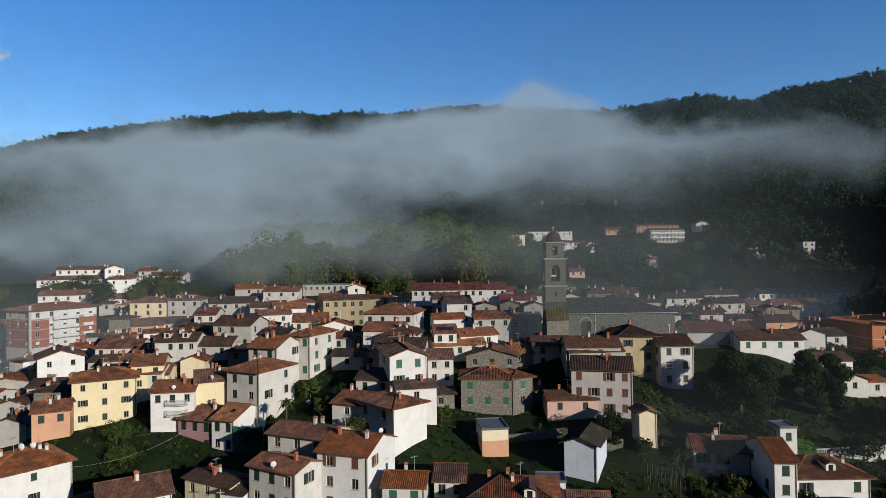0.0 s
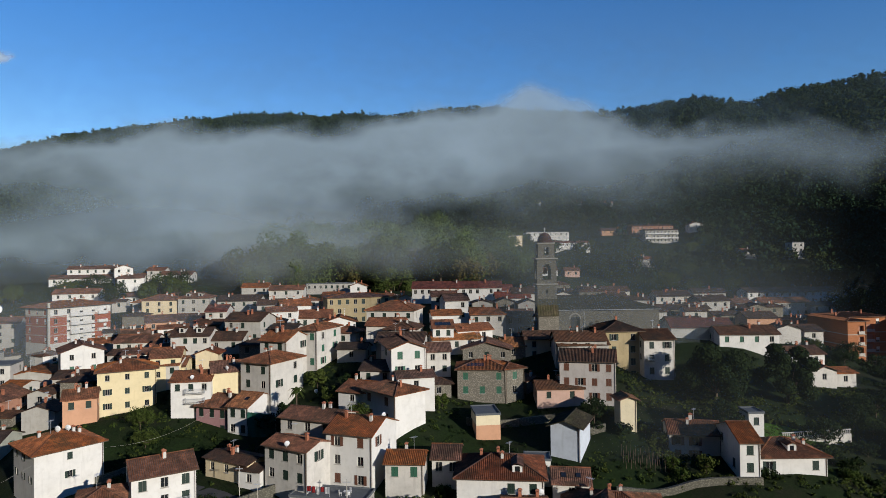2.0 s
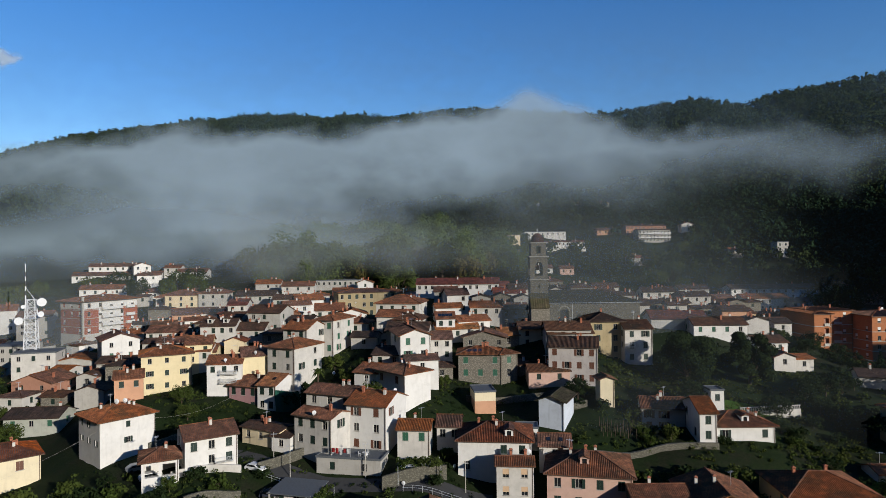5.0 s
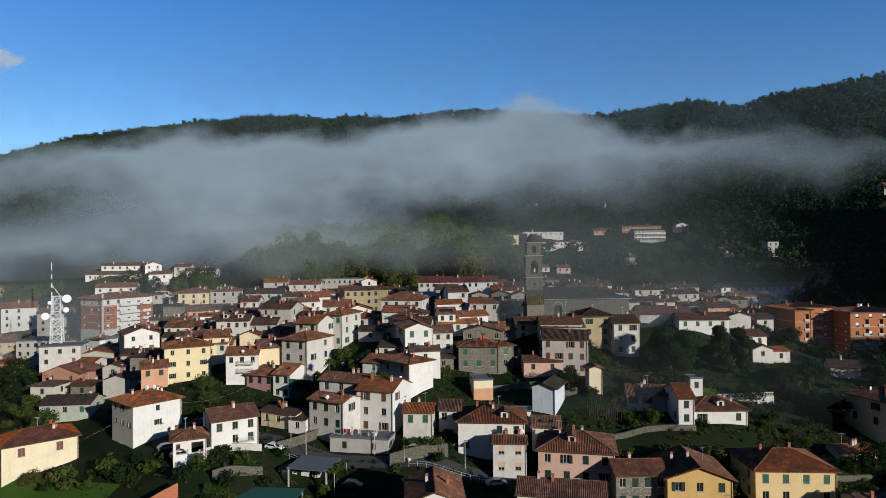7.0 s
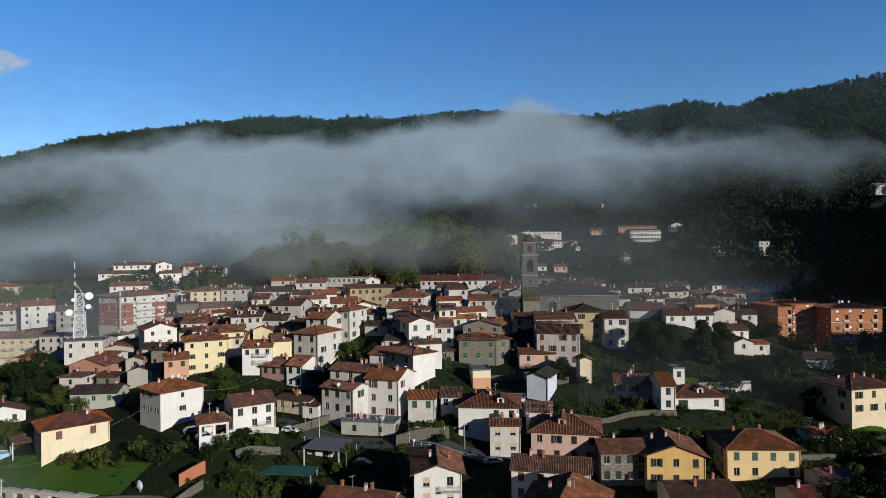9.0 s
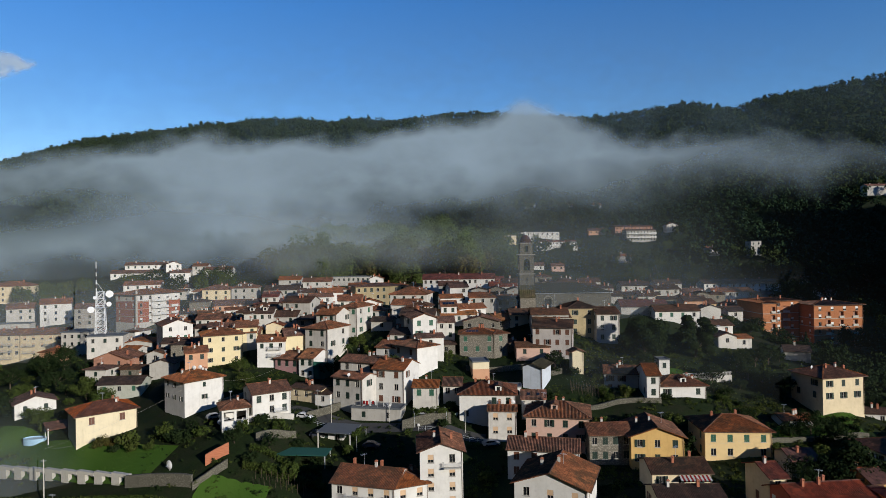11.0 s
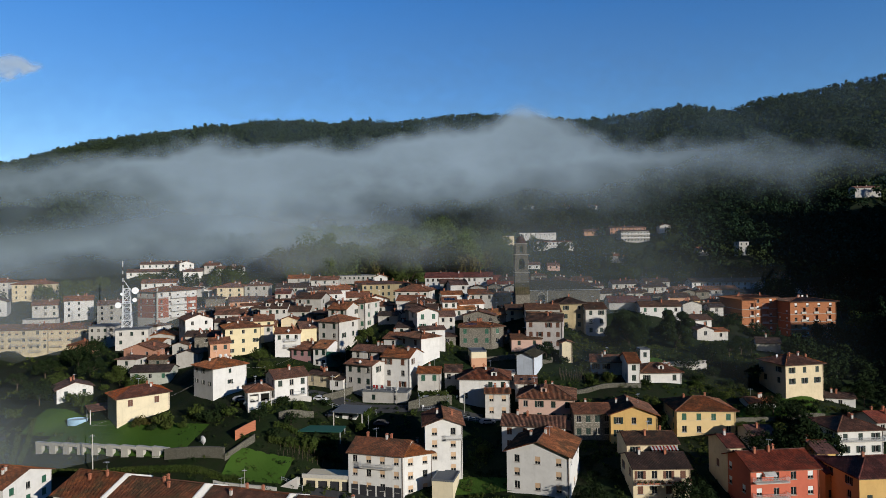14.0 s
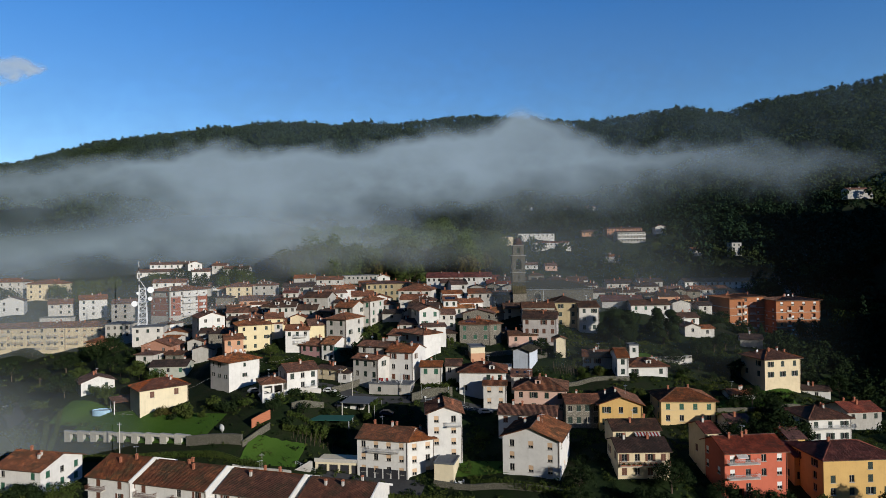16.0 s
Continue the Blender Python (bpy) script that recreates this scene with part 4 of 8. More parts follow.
house(92.3, 440.0, 34.5, 10, 5, 60.5, 68.4, "white hillside hotel with rows of windows", "white", "gx", cols=11, rows=2, rm="red", pitch=0.18, sh="brown", balconies=((-17.2, 17.2, 2.9, 1.6, "solid"),))
house(163.5, 444.0, 25.5, 10, 5, 67.4, 76.9, "grey hillside hotel with white balcony fronts", "greyp", "gx", cols=9, rows=3, rm="dark", pitch=0.18, balconies=((-12.7, 12.7, 3.2, 1.5, "solid"), (-12.7, 12.7, 6.5, 1.5, "solid")))
house(162.0, 459.0, 33.0, 9, 5, 73.0, 80.8, "long brown hillside block under a dark roof", "brownwall", "gx", cols=10, rows=2, rm="dark", pitch=0.22)
house(137.5, 470.0, 23.6, 10, 0, 75.0, 78.2, "orange-roofed row on the hillside", "apricot", "gx", cols=5, rows=1)
# Grey plaster here and next stands for white walls in shade.
house(216.2, 360.0, 7.2, 8, 0, 55.8, 65.1, "white villa tower on the wooded slope, greyed for shade", "greyp", "flat", cols=2, rows=3)
house(189.3, 365.0, 8.5, 8, 0, 56.2, 60.5, "small white house on the wooded slope, greyed for shade", "greyp", "gx", cols=2, rows=1)
house(72.4, 330.0, 8.3, 8, 0, 47.3, 50.8, "small pink house below the hillside", "pink", "gx", cols=2, rows=1)
house(54.2, 300.0, 8.8, 8, 0, 46.5, 52.0, "white house behind the tower", "white", "gx", cols=2, rows=2)
# White walls in shade, coloured with the grey plaster.
house(120.3, 350.0, 10.7, 8, 0, 52.6, 56.4, "white house below the wood, wall greyed for shade", "greyp", "gx", cols=2, rows=1)
house(89.2, 577.0, 12.5, 9, 0, 107.0, 110.8, "far white house under the fog", "white", "gx", cols=2, rows=1)
house(133.1, 580.0, 10.6, 9, 0, 106.0, 109.1, "far small house under the fog", "white", "gx", cols=2, rows=1)
house(159.4, 575.0, 11.8, 9, 0, 104.0, 109.0, "far pale house under the fog", "white", "gx", cols=2, rows=1)
# White house too, greyed so that it reads dim.
house(418.2, 520.0, 25.6, 10, 0, 113.6, 119.3, "white house high on the wooded slope, greyed for its dim light", "greyp", "gx", cols=4, rows=1)
house(192.0, 450.0, 10.1, 8, 0, 77.2, 81.2, "pale gabled house end on the hillside", "pale", "gy", cols=1, rows=1)
house(-113.9, 235.0, 13.5, 10, 5, 38.0, 43.6, "beige square house with hipped roof", "cream", "hip", cols=3, rows=2)
house(-100.5, 236.0, 12.1, 10, 5, 37.5, 44.2, "grey old house with dormers", "greyp", "hip", cols=3, extras=(("dormer", -0.2, 0.12), ("dormer", 0.2, 0.12)))
house(-95.1, 196.0, 9.5, 10, 25, 32.0, 39.0, "orange-cream house lit by the sun", "apricot", "gx", cols=2)
house(-73.5, 190.0, 15.0, 10, -5, 33.8, 39.6, "brown-pink house with purple roof", "duskpink", "hip", cols=3, rm="red")
house(-51.6, 205.0, 10.6, 9, 20, 38.2, 43.2, "white blank gable wall house", "white", "gx", cols=0)
house(-76.1, 165.0, 14.7, 9, 5, 32.3, 35.2, "long house with brown roof and dormers", "white", "gx", cols=5, rows=1, extras=(("dormer", -0.25, 0.15), ("dormer", 0.1, 0.15), ("dormer", 0.35, 0.15)))
house(-92.0, 172.0, 12.1, 9, 5, 32.3, 35.5, "brown-roofed row house with low walls", "pale", "gx", cols=4, rows=1)
house(-60.7, 160.0, 9.5, 9, 0, 32.2, 37.4, "dark-roofed old house in the lane", "greyp", "gx", cols=2, rm="dark")
house(-63.8, 222.0, 13.0, 9, 10, 37.1, 42.4, "house with dark slate-like roof", "greyp", "gx", cols=3, rm="dark")
house(-80.9, 232.0, 16.5, 10, 5, 38.4, 43.3, "long house with grey roof", "greyp", "gx", cols=4, rm="dark")
house(-88.4, 205.0, 12.3, 9, 5, 34.5, 38.7, "row house with dark red roof", "pale", "gx", cols=4)
house(-69.7, 262.0, 15.1, 9, 5, 41.5, 45.8, "house with brown roof near the park", "pale", "gx", cols=3)
house(-87.7, 275.0, 12.2, 9, 5, 43.1, 46.5, "grey house near the park", "greyp", "gx", cols=3)
house(-159.9, 330.0, 9.6, 8, 5, 50.1, 54.1, "far grey house in the mist", "pale", "gx", cols=2, rows=1)
house(-145.3, 322.0, 17.0, 9, 5, 47.0, 51.7, "far white house in the mist", "white", "gx", cols=4, rows=1)
house(-145.3, 270.0, 12.9, 8, 10, 39.7, 43.1, "white house with trees around", "white", "gx", cols=2, rows=1)
house(-68.2, 140.0, 6.4, 8, 5, 29.7, 34.1, "brown-roofed house in the lane", "pale", "gx", cols=2)
house(0.6, 205.0, 8.9, 8, 0, 40.2, 45.8, "small dim house between roofs", "greyp", "gx", cols=2)
house(-80.9, 46.5, 12.5, 14, -17, 2.9, 8.8, "terraced house with brown roof and white party walls", "white", "gx", cols=2, near=1, sh="brown", rake=1, pitch=0.4, rm="stained", balconies=((-5.8, -1.0, 2.9, 1.3, "wood"),))
house(-65.1, 43.1, 19.7, 14, -17, 2.2, 8.0, "terraced house with brown roof and three chimneys", "white", "gx", cols=4, near=1, sh="brown", rake=1, pitch=0.4, rm="stained", chim=3, balconies=((-9.2, -3.6, 2.8, 1.3, "wood"), (1.2, 6.6, 2.8, 1.3, "wood")))
house(-45.4, 39.6, 18.2, 14, -17, 1.5, 6.9, "terraced house with rusty brown roof", "white", "gx", cols=4, near=1, sh="brown", rake=1, pitch=0.4, rm="stained", chim=3)
house(-27.1, 36.0, 16.0, 14, -17, 1.0, 6.1, "end terraced house with white gable", "white", "gx", cols=4, near=1, sh="brown", rake=1, pitch=0.4, rm="stained", chim=3)
house(-2.6, 51.0, 4.8, 6, -14, 5.2, 9.3, "cream garage with terracotta roof terrace", "creamy", "flat", cols=0, near=1)
house(61.9, 51.0, 3.5, 8, 5, 6.0, 16.2, "cream side wing of the red house", "cream", "gx", cols=1, rm="red", near=1, sh="brown")
house(-29.4, 85.0, 6.1, 5, -14, 13.0, 16.3, "white hut under the grey carport roof", "white", "flat", cols=2, rows=1)
house(-46.4, 128.0, 11.3, 9, -24, 21.9, 28.0, "low red-roofed house in the lane", "duskpink", "gx", cols=2)
house(-39.1, 100.1, 10.6, 5, -28, 19.2, 23.6, "low cream lean-to by the lane", "cream", "gx", cols=3, rm="dark", pitch=0.2)
house(-34.0, 97.0, 4.5, 4, -20, 19.9, 22.9, "small white stone-quoined shed", "white", "gx", cols=1, rm="dark", pitch=0.2)
house(-19.0, 118.0, 6.7, 9, -24, 27.3, 31.8, "white house with red roof and blank wall", "white", "gx", cols=1, pitch=0.3)
house(-14.9, 128.0, 7.8, 8, -12, 29.0, 34.4, "low house with mossy tiled roof", "pale", "gx", cols=2, rm="dark")
house(-0.9, 138.0, 5.8, 8, 5, 25.2, 36.9, "white house in a narrow lane", "pale", "gx", cols=2, sh="darkgreen")
house(-10.8, 146.0, 7.9, 10, -10, 37.4, 41.2, "old house with dark hipped roof", "greyp", "hip", cols=2, rm="dark")
house(3.8, 150.0, 12.8, 8, 10, 34.7, 38.2, "row house with orange-red roof", "pale", "gx", cols=3, rm="orange")
house(26.5, 150.0, 9.4, 8, 0, 32.4, 37.9, "beige house by the church wall", "cream", "gx", cols=2, rm="dark")
house(-11.2, 172.0, 8.1, 9, -5, 39.1, 43.5, "white house with brown roof by the lane", "pale", "gx", cols=2)
house(-38.3, 175.0, 9.7, 10, 10, 38.2, 41.8, "brown-roofed house behind the gable", "pale", "gx", cols=3)
house(-57.3, 165.0, 11.0, 10, -10, 35.4, 42.2, "dark slate-coloured old house", "greyp", "gx", cols=3, rm="dark")
house(-69.5, 158.0, 10.4, 9, 5, 35.7, 38.9, "row house with dark dormers", "pale", "gx", cols=4, rm="dark", extras=(("dormer", -0.25, 0.15), ("dormer", 0.2, 0.15)))
house(-68.1, 140.0, 6.9, 9, 15, 30.1, 36.0, "narrow yellow house by the tall one", "yellow", "gx", cols=2)
house(-74.3, 190.0, 6.6, 9, 5, 37.0, 42.8, "house row with purple roof", "pale", "gx", cols=2, rm="red")
house(34.2, 140.0, 12.4, 9, -3, 35.8, 38.8, "dark-roofed house below the church", "greyp", "gx", cols=4, rm="dark", rows=1)
house(76.1, 170.0, 8.5, 9, -4, 32.1, 34.7, "dark ribbed roof beside the hall", "greyp", "gx", cols=2, rm="dark")
house(93.0, 235.0, 14.1, 9, 0, 39.1, 42.7, "house with brown roof near the valley road", "pale", "gx", cols=3, rm="dark")
house(116.2, 255.0, 14.0, 9, 0, 38.6, 42.4, "white house with brown roof near the valley road", "pale", "gx", cols=3, rm="dark")
house(71.4, 240.0, 10.8, 9, 0, 41.4, 44.6, "low house with brown roof behind the church", "pale", "gx", cols=2, rm="dark")
house(22.6, 225.0, 9.1, 9, 0, 42.0, 46.5, "house with red roof and blue gable", "bluish", "gx", cols=2, rm="red")
house(30.1, 205.0, 10.4, 9, 0, 40.2, 46.4, "long red roof beside the tower", "pale", "gx", cols=3, rm="dark")
house(85.1, 56.0, 4.3, 8, 3, 9.5, 13.0, "dark red low roof by the villa", "ochre", "gx", cols=1, rm="red")
house(76.0, 66.0, 6.0, 7, 0, 10.9, 14.2, "low house with bright red roof", "pale", "gx", cols=2, rm="red")
house(118.4, 80.0, 10.4, 9, 5, 7.8, 13.0, "grey house with red tiled roof", "greyp", "gx", cols=3, rm="red")
house(110.3, 128.0, 7.4, 7, -20, 24.1, 27.2, "low shed with long grey roof", "greyp", "gx", cols=0, rm="dark")
house(116.8, 100.0, 8.0, 5, -15, 12.0, 14.7, "low white greenhouse shed", "white", "gx", cols=1, rm="dark")
house(21.1, 90.0, 6.0, 7, -8, 18.2, 22.5, "low house with two skylights", "pale", "gx", cols=1, extras=(("skylight", -0.2, 0.15), ("skylight", 0.2, 0.15)))
house(16.7, 97.0, 4.4, 4, -5, 20.6, 23.8, "white garden pavilion with windows", "white", "flat", cols=2, rows=1)
house(-52.2, 141.7, 8.3, 7.5, -22, 27.9, 30.4, "small grey rubble house with brown tiled roof", "stone", "gx", cols=2, rm="dark", pitch=0.32, rows=1)
house(-40.3, 149.7, 7.3, 5.7, -22, 31.5, 33.9, "narrow dull plaster house with dark roof", "greyp", "gx", cols=1, rm="dark", pitch=0.28, rows=1)
house(-58.2, 135.5, 7.5, 5.5, 10, 28.6, 31.2, "small grey rubble house with brown tiled roof", "stone", "gx", cols=1, rm="dark", pitch=0.25, rows=1)
house(-22.9, 143.3, 7.4, 5.8, -8, 33.9, 37.0, "narrow dull plaster house with dark roof", "greyp", "gx", cols=1, rm="dark", pitch=0.34, rows=1)
house(-33.9, 158.7, 5.7, 6.2, 10, 35.3, 39.1, "low old house with mossy tiled roof crowded in the lane", "pale", "gy", cols=1, rm="tile", pitch=0.38, rows=1)
house(-72.9, 180.0, 7.7, 7.3, -5, 34.6, 39.6, "small grey rubble house with brown tiled roof", "stone", "gx", cols=1, rm="dark", pitch=0.3, rows=0)
house(4.3, 195.3, 7.1, 7.2, 0, 39.9, 44.8, "narrow dull plaster house with dark roof", "greyp", "gx", cols=1, rm="dark", pitch=0.36, rows=0)
house(5.4, 186.5, 6.4, 6.0, 10, 38.8, 43.7, "small cream house with rusty roof between neighbours", "cream", "gx", cols=1, rm="rust", pitch=0.26, rows=0)
house(-53.7, 194.5, 9.9, 7.9, 20, 37.3, 42.1, "low white house with weathered red roof", "white", "gx", cols=2, rm="tile", pitch=0.29, rows=0)
house(25.0, 194.5, 7.8, 7.2, -90, 39.5, 43.8, "narrow dull plaster house with dark roof", "greyp", "gx", cols=1, rm="dark", pitch=0.35, rows=0)
house(1.5, 167.3, 8.8, 5.7, 10, 38.9, 42.9, "low white house with weathered red roof", "white", "gx", cols=2, rm="tile", pitch=0.36, rows=0)
house(-27.1, 156.6, 7.0, 7.4, -8, 35.3, 39.3, "low old house with mossy tiled roof crowded in the lane", "pale", "hip", cols=1, rm="tile", pitch=0.36, rows=0)
house(-53.1, 181.1, 7.0, 7.8, 10, 35.7, 39.7, "lean old house with sagging orange roof", "pale", "hip", cols=1, rm="orange", pitch=0.37, rows=1)
house(-50.4, 153.9, 8.4, 7.2, 0, 32.9, 36.8, "small grey rubble house with brown tiled roof", "stone", "hip", cols=2, rm="dark", pitch=0.28, rows=1)
house(13.7, 195.3, 7.0, 6.9, 0, 39.2, 44.0, "narrow dull plaster house with dark roof", "greyp", "gy", cols=1, rm="dark", pitch=0.25, rows=0)
house(14.0, 183.2, 5.9, 7.4, 0, 37.3, 41.9, "low old house with mossy tiled roof crowded in the lane", "pale", "gy", cols=1, rm="tile", pitch=0.27, rows=0)
house(-46.0, 165.7, 7.9, 6.2, -10, 35.5, 39.7, "narrow dull plaster house with dark roof", "greyp", "gx", cols=1, rm="dark", pitch=0.28, rows=0)
house(-29.6, 167.2, 9.0, 7.8, 10, 36.6, 41.2, "low white house with weathered red roof", "white", "gy", cols=2, rm="tile", pitch=0.33, rows=0)
house(-60.9, 183.1, 6.5, 6.3, 85, 34.6, 38.4, "low white house with weathered red roof", "white", "gy", cols=1, rm="tile", pitch=0.26, rows=1)
house(24.2, 167.5, 5.6, 6.4, -90, 34.9, 38.3, "small cream house with rusty roof between neighbours", "cream", "hip", cols=1, rm="rust", pitch=0.33, rows=1)
house(17.9, 197.5, 6.5, 6.2, -90, 40.0, 44.3, "small grey rubble house with brown tiled roof", "stone", "gx", cols=1, rm="dark", pitch=0.36, rows=0)
house(-18.9, 159.4, 5.8, 5.6, -10, 35.7, 39.2, "small cream house with rusty roof between neighbours", "cream", "gy", cols=1, rm="rust", pitch=0.26, rows=1)
house(-64.2, 150.8, 5.8, 5.7, -85, 31.0, 35.4, "small cream house with rusty roof between neighbours", "cream", "gx", cols=1, rm="rust", pitch=0.37, rows=0)
house(24.9, 174.3, 5.5, 6.9, -90, 33.4, 37.2, "narrow dull plaster house with dark roof", "greyp", "gx", cols=1, rm="dark", pitch=0.35, rows=1)
house(18.4, 137.4, 6.8, 5.6, -65, 27.1, 29.9, "small grey rubble house with brown tiled roof", "stone", "gx", cols=1, rm="dark", pitch=0.32, rows=1)
house(-4.0, 133.6, 5.7, 5.8, -85, 27.8, 30.4, "small grey rubble house with brown tiled roof", "stone", "hip", cols=1, rm="dark", pitch=0.27, rows=1)
house(-98.5, 139.0, 5.7, 5.9, 5, 23.9, 27.6, "narrow dull plaster house with dark roof", "greyp", "gy", cols=1, rm="dark", pitch=0.34, rows=1)
house(-103.7, 132.4, 6.8, 5.8, -5, 20.9, 23.7, "small grey rubble house with brown tiled roof", "stone", "gx", cols=1, rm="dark", pitch=0.27, rows=1)
house(-83.0, 156.3, 8.6, 6.1, 5, 31.1, 34.4, "low white house with weathered red roof", "white", "gx", cols=2, rm="tile", pitch=0.34, rows=1)
house(-110.6, 187.3, 7.4, 7.2, 25, 29.5, 33.3, "low old house with mossy tiled roof crowded in the lane", "pale", "gx", cols=1, rm="tile", pitch=0.29, rows=1)
house(-88.9, 138.3, 7.9, 6.2, 5, 26.3, 30.6, "small grey rubble house with brown tiled roof", "stone", "hip", cols=1, rm="dark", pitch=0.24, rows=0)
house(-87.0, 187.0, 9.1, 5.5, 25, 33.9, 37.8, "low white house with weathered red roof", "white", "gx", cols=2, rm="tile", pitch=0.27, rows=1)
house(-90.4, 162.8, 8.9, 7.8, 5, 30.3, 33.2, "narrow dull plaster house with dark roof", "greyp", "gx", cols=2, rm="dark", pitch=0.24, rows=1)
house(-112.4, 148.9, 5.8, 6.3, -5, 23.5, 27.5, "low old house with mossy tiled roof crowded in the lane", "pale", "gx", cols=1, rm="tile", pitch=0.27, rows=0)
house(-112.3, 199.0, 7.3, 6.0, 25, 31.3, 35.3, "narrow dull plaster house with dark roof", "greyp", "gx", cols=1, rm="dark", pitch=0.24, rows=0)
house(-113.8, 130.5, 6.9, 6.8, -5, 20.0, 24.0, "low old house with mossy tiled roof crowded in the lane", "pale", "hip", cols=1, rm="tile", pitch=0.24, rows=1)
house(-111.1, 172.6, 6.1, 7.3, -75, 25.8, 30.2, "narrow dull plaster house with dark roof", "greyp", "gx", cols=1, rm="dark", pitch=0.37, rows=0)
house(-104.5, 193.9, 6.4, 5.8, 25, 32.7, 35.7, "small grey rubble house with brown tiled roof", "stone", "gx", cols=1, rm="dark", pitch=0.33, rows=1)
house(-97.7, 183.9, 8.1, 6.7, 25, 33.0, 36.5, "lean old house with sagging orange roof", "pale", "gx", cols=2, rm="orange", pitch=0.31, rows=1)
house(-82.7, 150.5, 6.3, 6.5, -85, 30.2, 33.5, "narrow dull plaster house with dark roof", "greyp", "gy", cols=1, rm="dark", pitch=0.26, rows=1)
house(-81.0, 140.1, 5.9, 5.6, 5, 26.7, 30.7, "narrow dull plaster house with dark roof", "greyp", "gx", cols=1, rm="dark", pitch=0.33, rows=0)
house(-85.0, 181.6, 7.7, 7.4, -85, 33.7, 37.5, "small grey rubble house with brown tiled roof", "stone", "hip", cols=1, rm="dark", pitch=0.29, rows=1)
house(-109.5, 176.8, 7.9, 7.4, 15, 27.2, 31.2, "low old house with mossy tiled roof crowded in the lane", "pale", "gx", cols=1, rm="tile", pitch=0.31, rows=1)
house(-95.0, 130.3, 6.5, 7.2, -85, 21.7, 26.1, "narrow dull plaster house with dark roof", "greyp", "gx", cols=1, rm="dark", pitch=0.33, rows=0)
house(-0.1, 236.2, 8.8, 6.4, -3, 41.2, 46.5, "lean old house with sagging orange roof", "pale", "hip", cols=2, rm="orange", pitch=0.31, rows=0)
house(38.6, 234.6, 8.1, 7.9, 0, 41.6, 45.2, "small grey rubble house with brown tiled roof", "stone", "gx", cols=2, rm="dark", pitch=0.36, rows=1)
house(-4.8, 242.6, 7.7, 5.8, 87, 40.8, 44.6, "lean old house with sagging orange roof", "pale", "gx", cols=1, rm="orange", pitch=0.27, rows=1)
house(-4.3, 248.4, 8.7, 7.0, -3, 40.8, 45.9, "low white house with weathered red roof", "white", "gx", cols=2, rm="tile", pitch=0.33, rows=0)
house(59.2, 239.0, 6.4, 7.6, 0, 40.9, 45.0, "narrow dull plaster house with dark roof", "greyp", "gx", cols=1, rm="dark", pitch=0.34, rows=0)
house(-42.4, 226.9, 8.5, 5.9, 18, 36.4, 41.6, "small grey rubble house with brown tiled roof", "stone", "gx", cols=2, rm="dark", pitch=0.31, rows=0)
house(-18.5, 237.2, 8.4, 5.5, -72, 39.3, 43.6, "lean old house with sagging orange roof", "pale", "gx", cols=2, rm="orange", pitch=0.33, rows=0)
house(49.8, 249.5, 8.7, 7.1, 0, 41.6, 47.0, "small grey rubble house with brown tiled roof", "stone", "hip", cols=2, rm="dark", pitch=0.31, rows=0)
house(55.7, 217.2, 9.1, 7.9, 0, 40.7, 45.9, "small grey rubble house with brown tiled roof", "stone", "hip", cols=2, rm="dark", pitch=0.29, rows=0)
house(-22.9, 244.6, 7.0, 7.0, 5, 39.2, 43.4, "low old house with mossy tiled roof crowded in the lane", "pale", "hip", cols=1, rm="tile", pitch=0.37, rows=0)
house(18.5, 235.9, 8.5, 7.1, 0, 41.9, 45.9, "low white house with weathered red roof", "white", "gy", cols=2, rm="tile", pitch=0.26, rows=0)
house(43.2, 223.3, 6.0, 5.7, -90, 41.3, 44.9, "low white house with weathered brown roof", "white", "gx", cols=1, rm="dark", pitch=0.38, rows=1)
house(59.3, 209.6, 8.5, 6.5, -5, 39.8, 44.1, "lean old house with sagging brown roof", "pale", "gy", cols=2, rm="dark", pitch=0.27, rows=0)
house(-45.6, 244.4, 8.7, 7.7, 5, 39.0, 44.2, "low white house with weathered red roof", "white", "gx", cols=2, rm="tile", pitch=0.27, rows=0)
house(21.2, 247.6, 6.5, 6.9, 0, 41.7, 45.9, "lean old house with sagging orange roof", "pale", "gx", cols=1, rm="orange", pitch=0.36, rows=0)
house(32.9, 221.5, 7.6, 5.9, -90, 41.4, 46.6, "small grey rubble house with brown tiled roof", "stone", "gy", cols=1, rm="dark", pitch=0.33, rows=0)
house(-33.5, 241.9, 5.7, 6.7, 5, 38.3, 43.6, "lean old house with sagging orange roof", "pale", "gx", cols=1, rm="orange", pitch=0.36, rows=0)
house(13.2, 247.4, 5.6, 5.9, 0, 41.8, 46.1, "low white house with weathered red roof", "white", "gx", cols=1, rm="tile", pitch=0.25, rows=0)
house(48.3, 227.5, 5.9, 7.3, 0, 41.4, 45.0, "low old house with mossy tiled roof crowded in the lane", "pale", "gx", cols=1, rm="dark", pitch=0.34, rows=1)
house(-44.7, 234.5, 6.7, 7.4, 10, 37.2, 42.4, "small cream house with rusty roof between neighbours", "cream", "gx", cols=1, rm="rust", pitch=0.37, rows=0)
house(-53.6, 233.1, 8.5, 7.6, 10, 37.4, 42.8, "lean old house with sagging orange roof", "pale", "hip", cols=2, rm="orange", pitch=0.3, rows=0)
house(-26.4, 229.1, 7.8, 7.1, 18, 36.4, 40.4, "small grey rubble house with brown tiled roof", "stone", "gx", cols=1, rm="dark", pitch=0.25, rows=0)
house(53.1, 228.5, 5.5, 8.0, -90, 40.8, 45.8, "narrow dull plaster house with dark roof", "greyp", "hip", cols=1, rm="dark", pitch=0.36, rows=0)
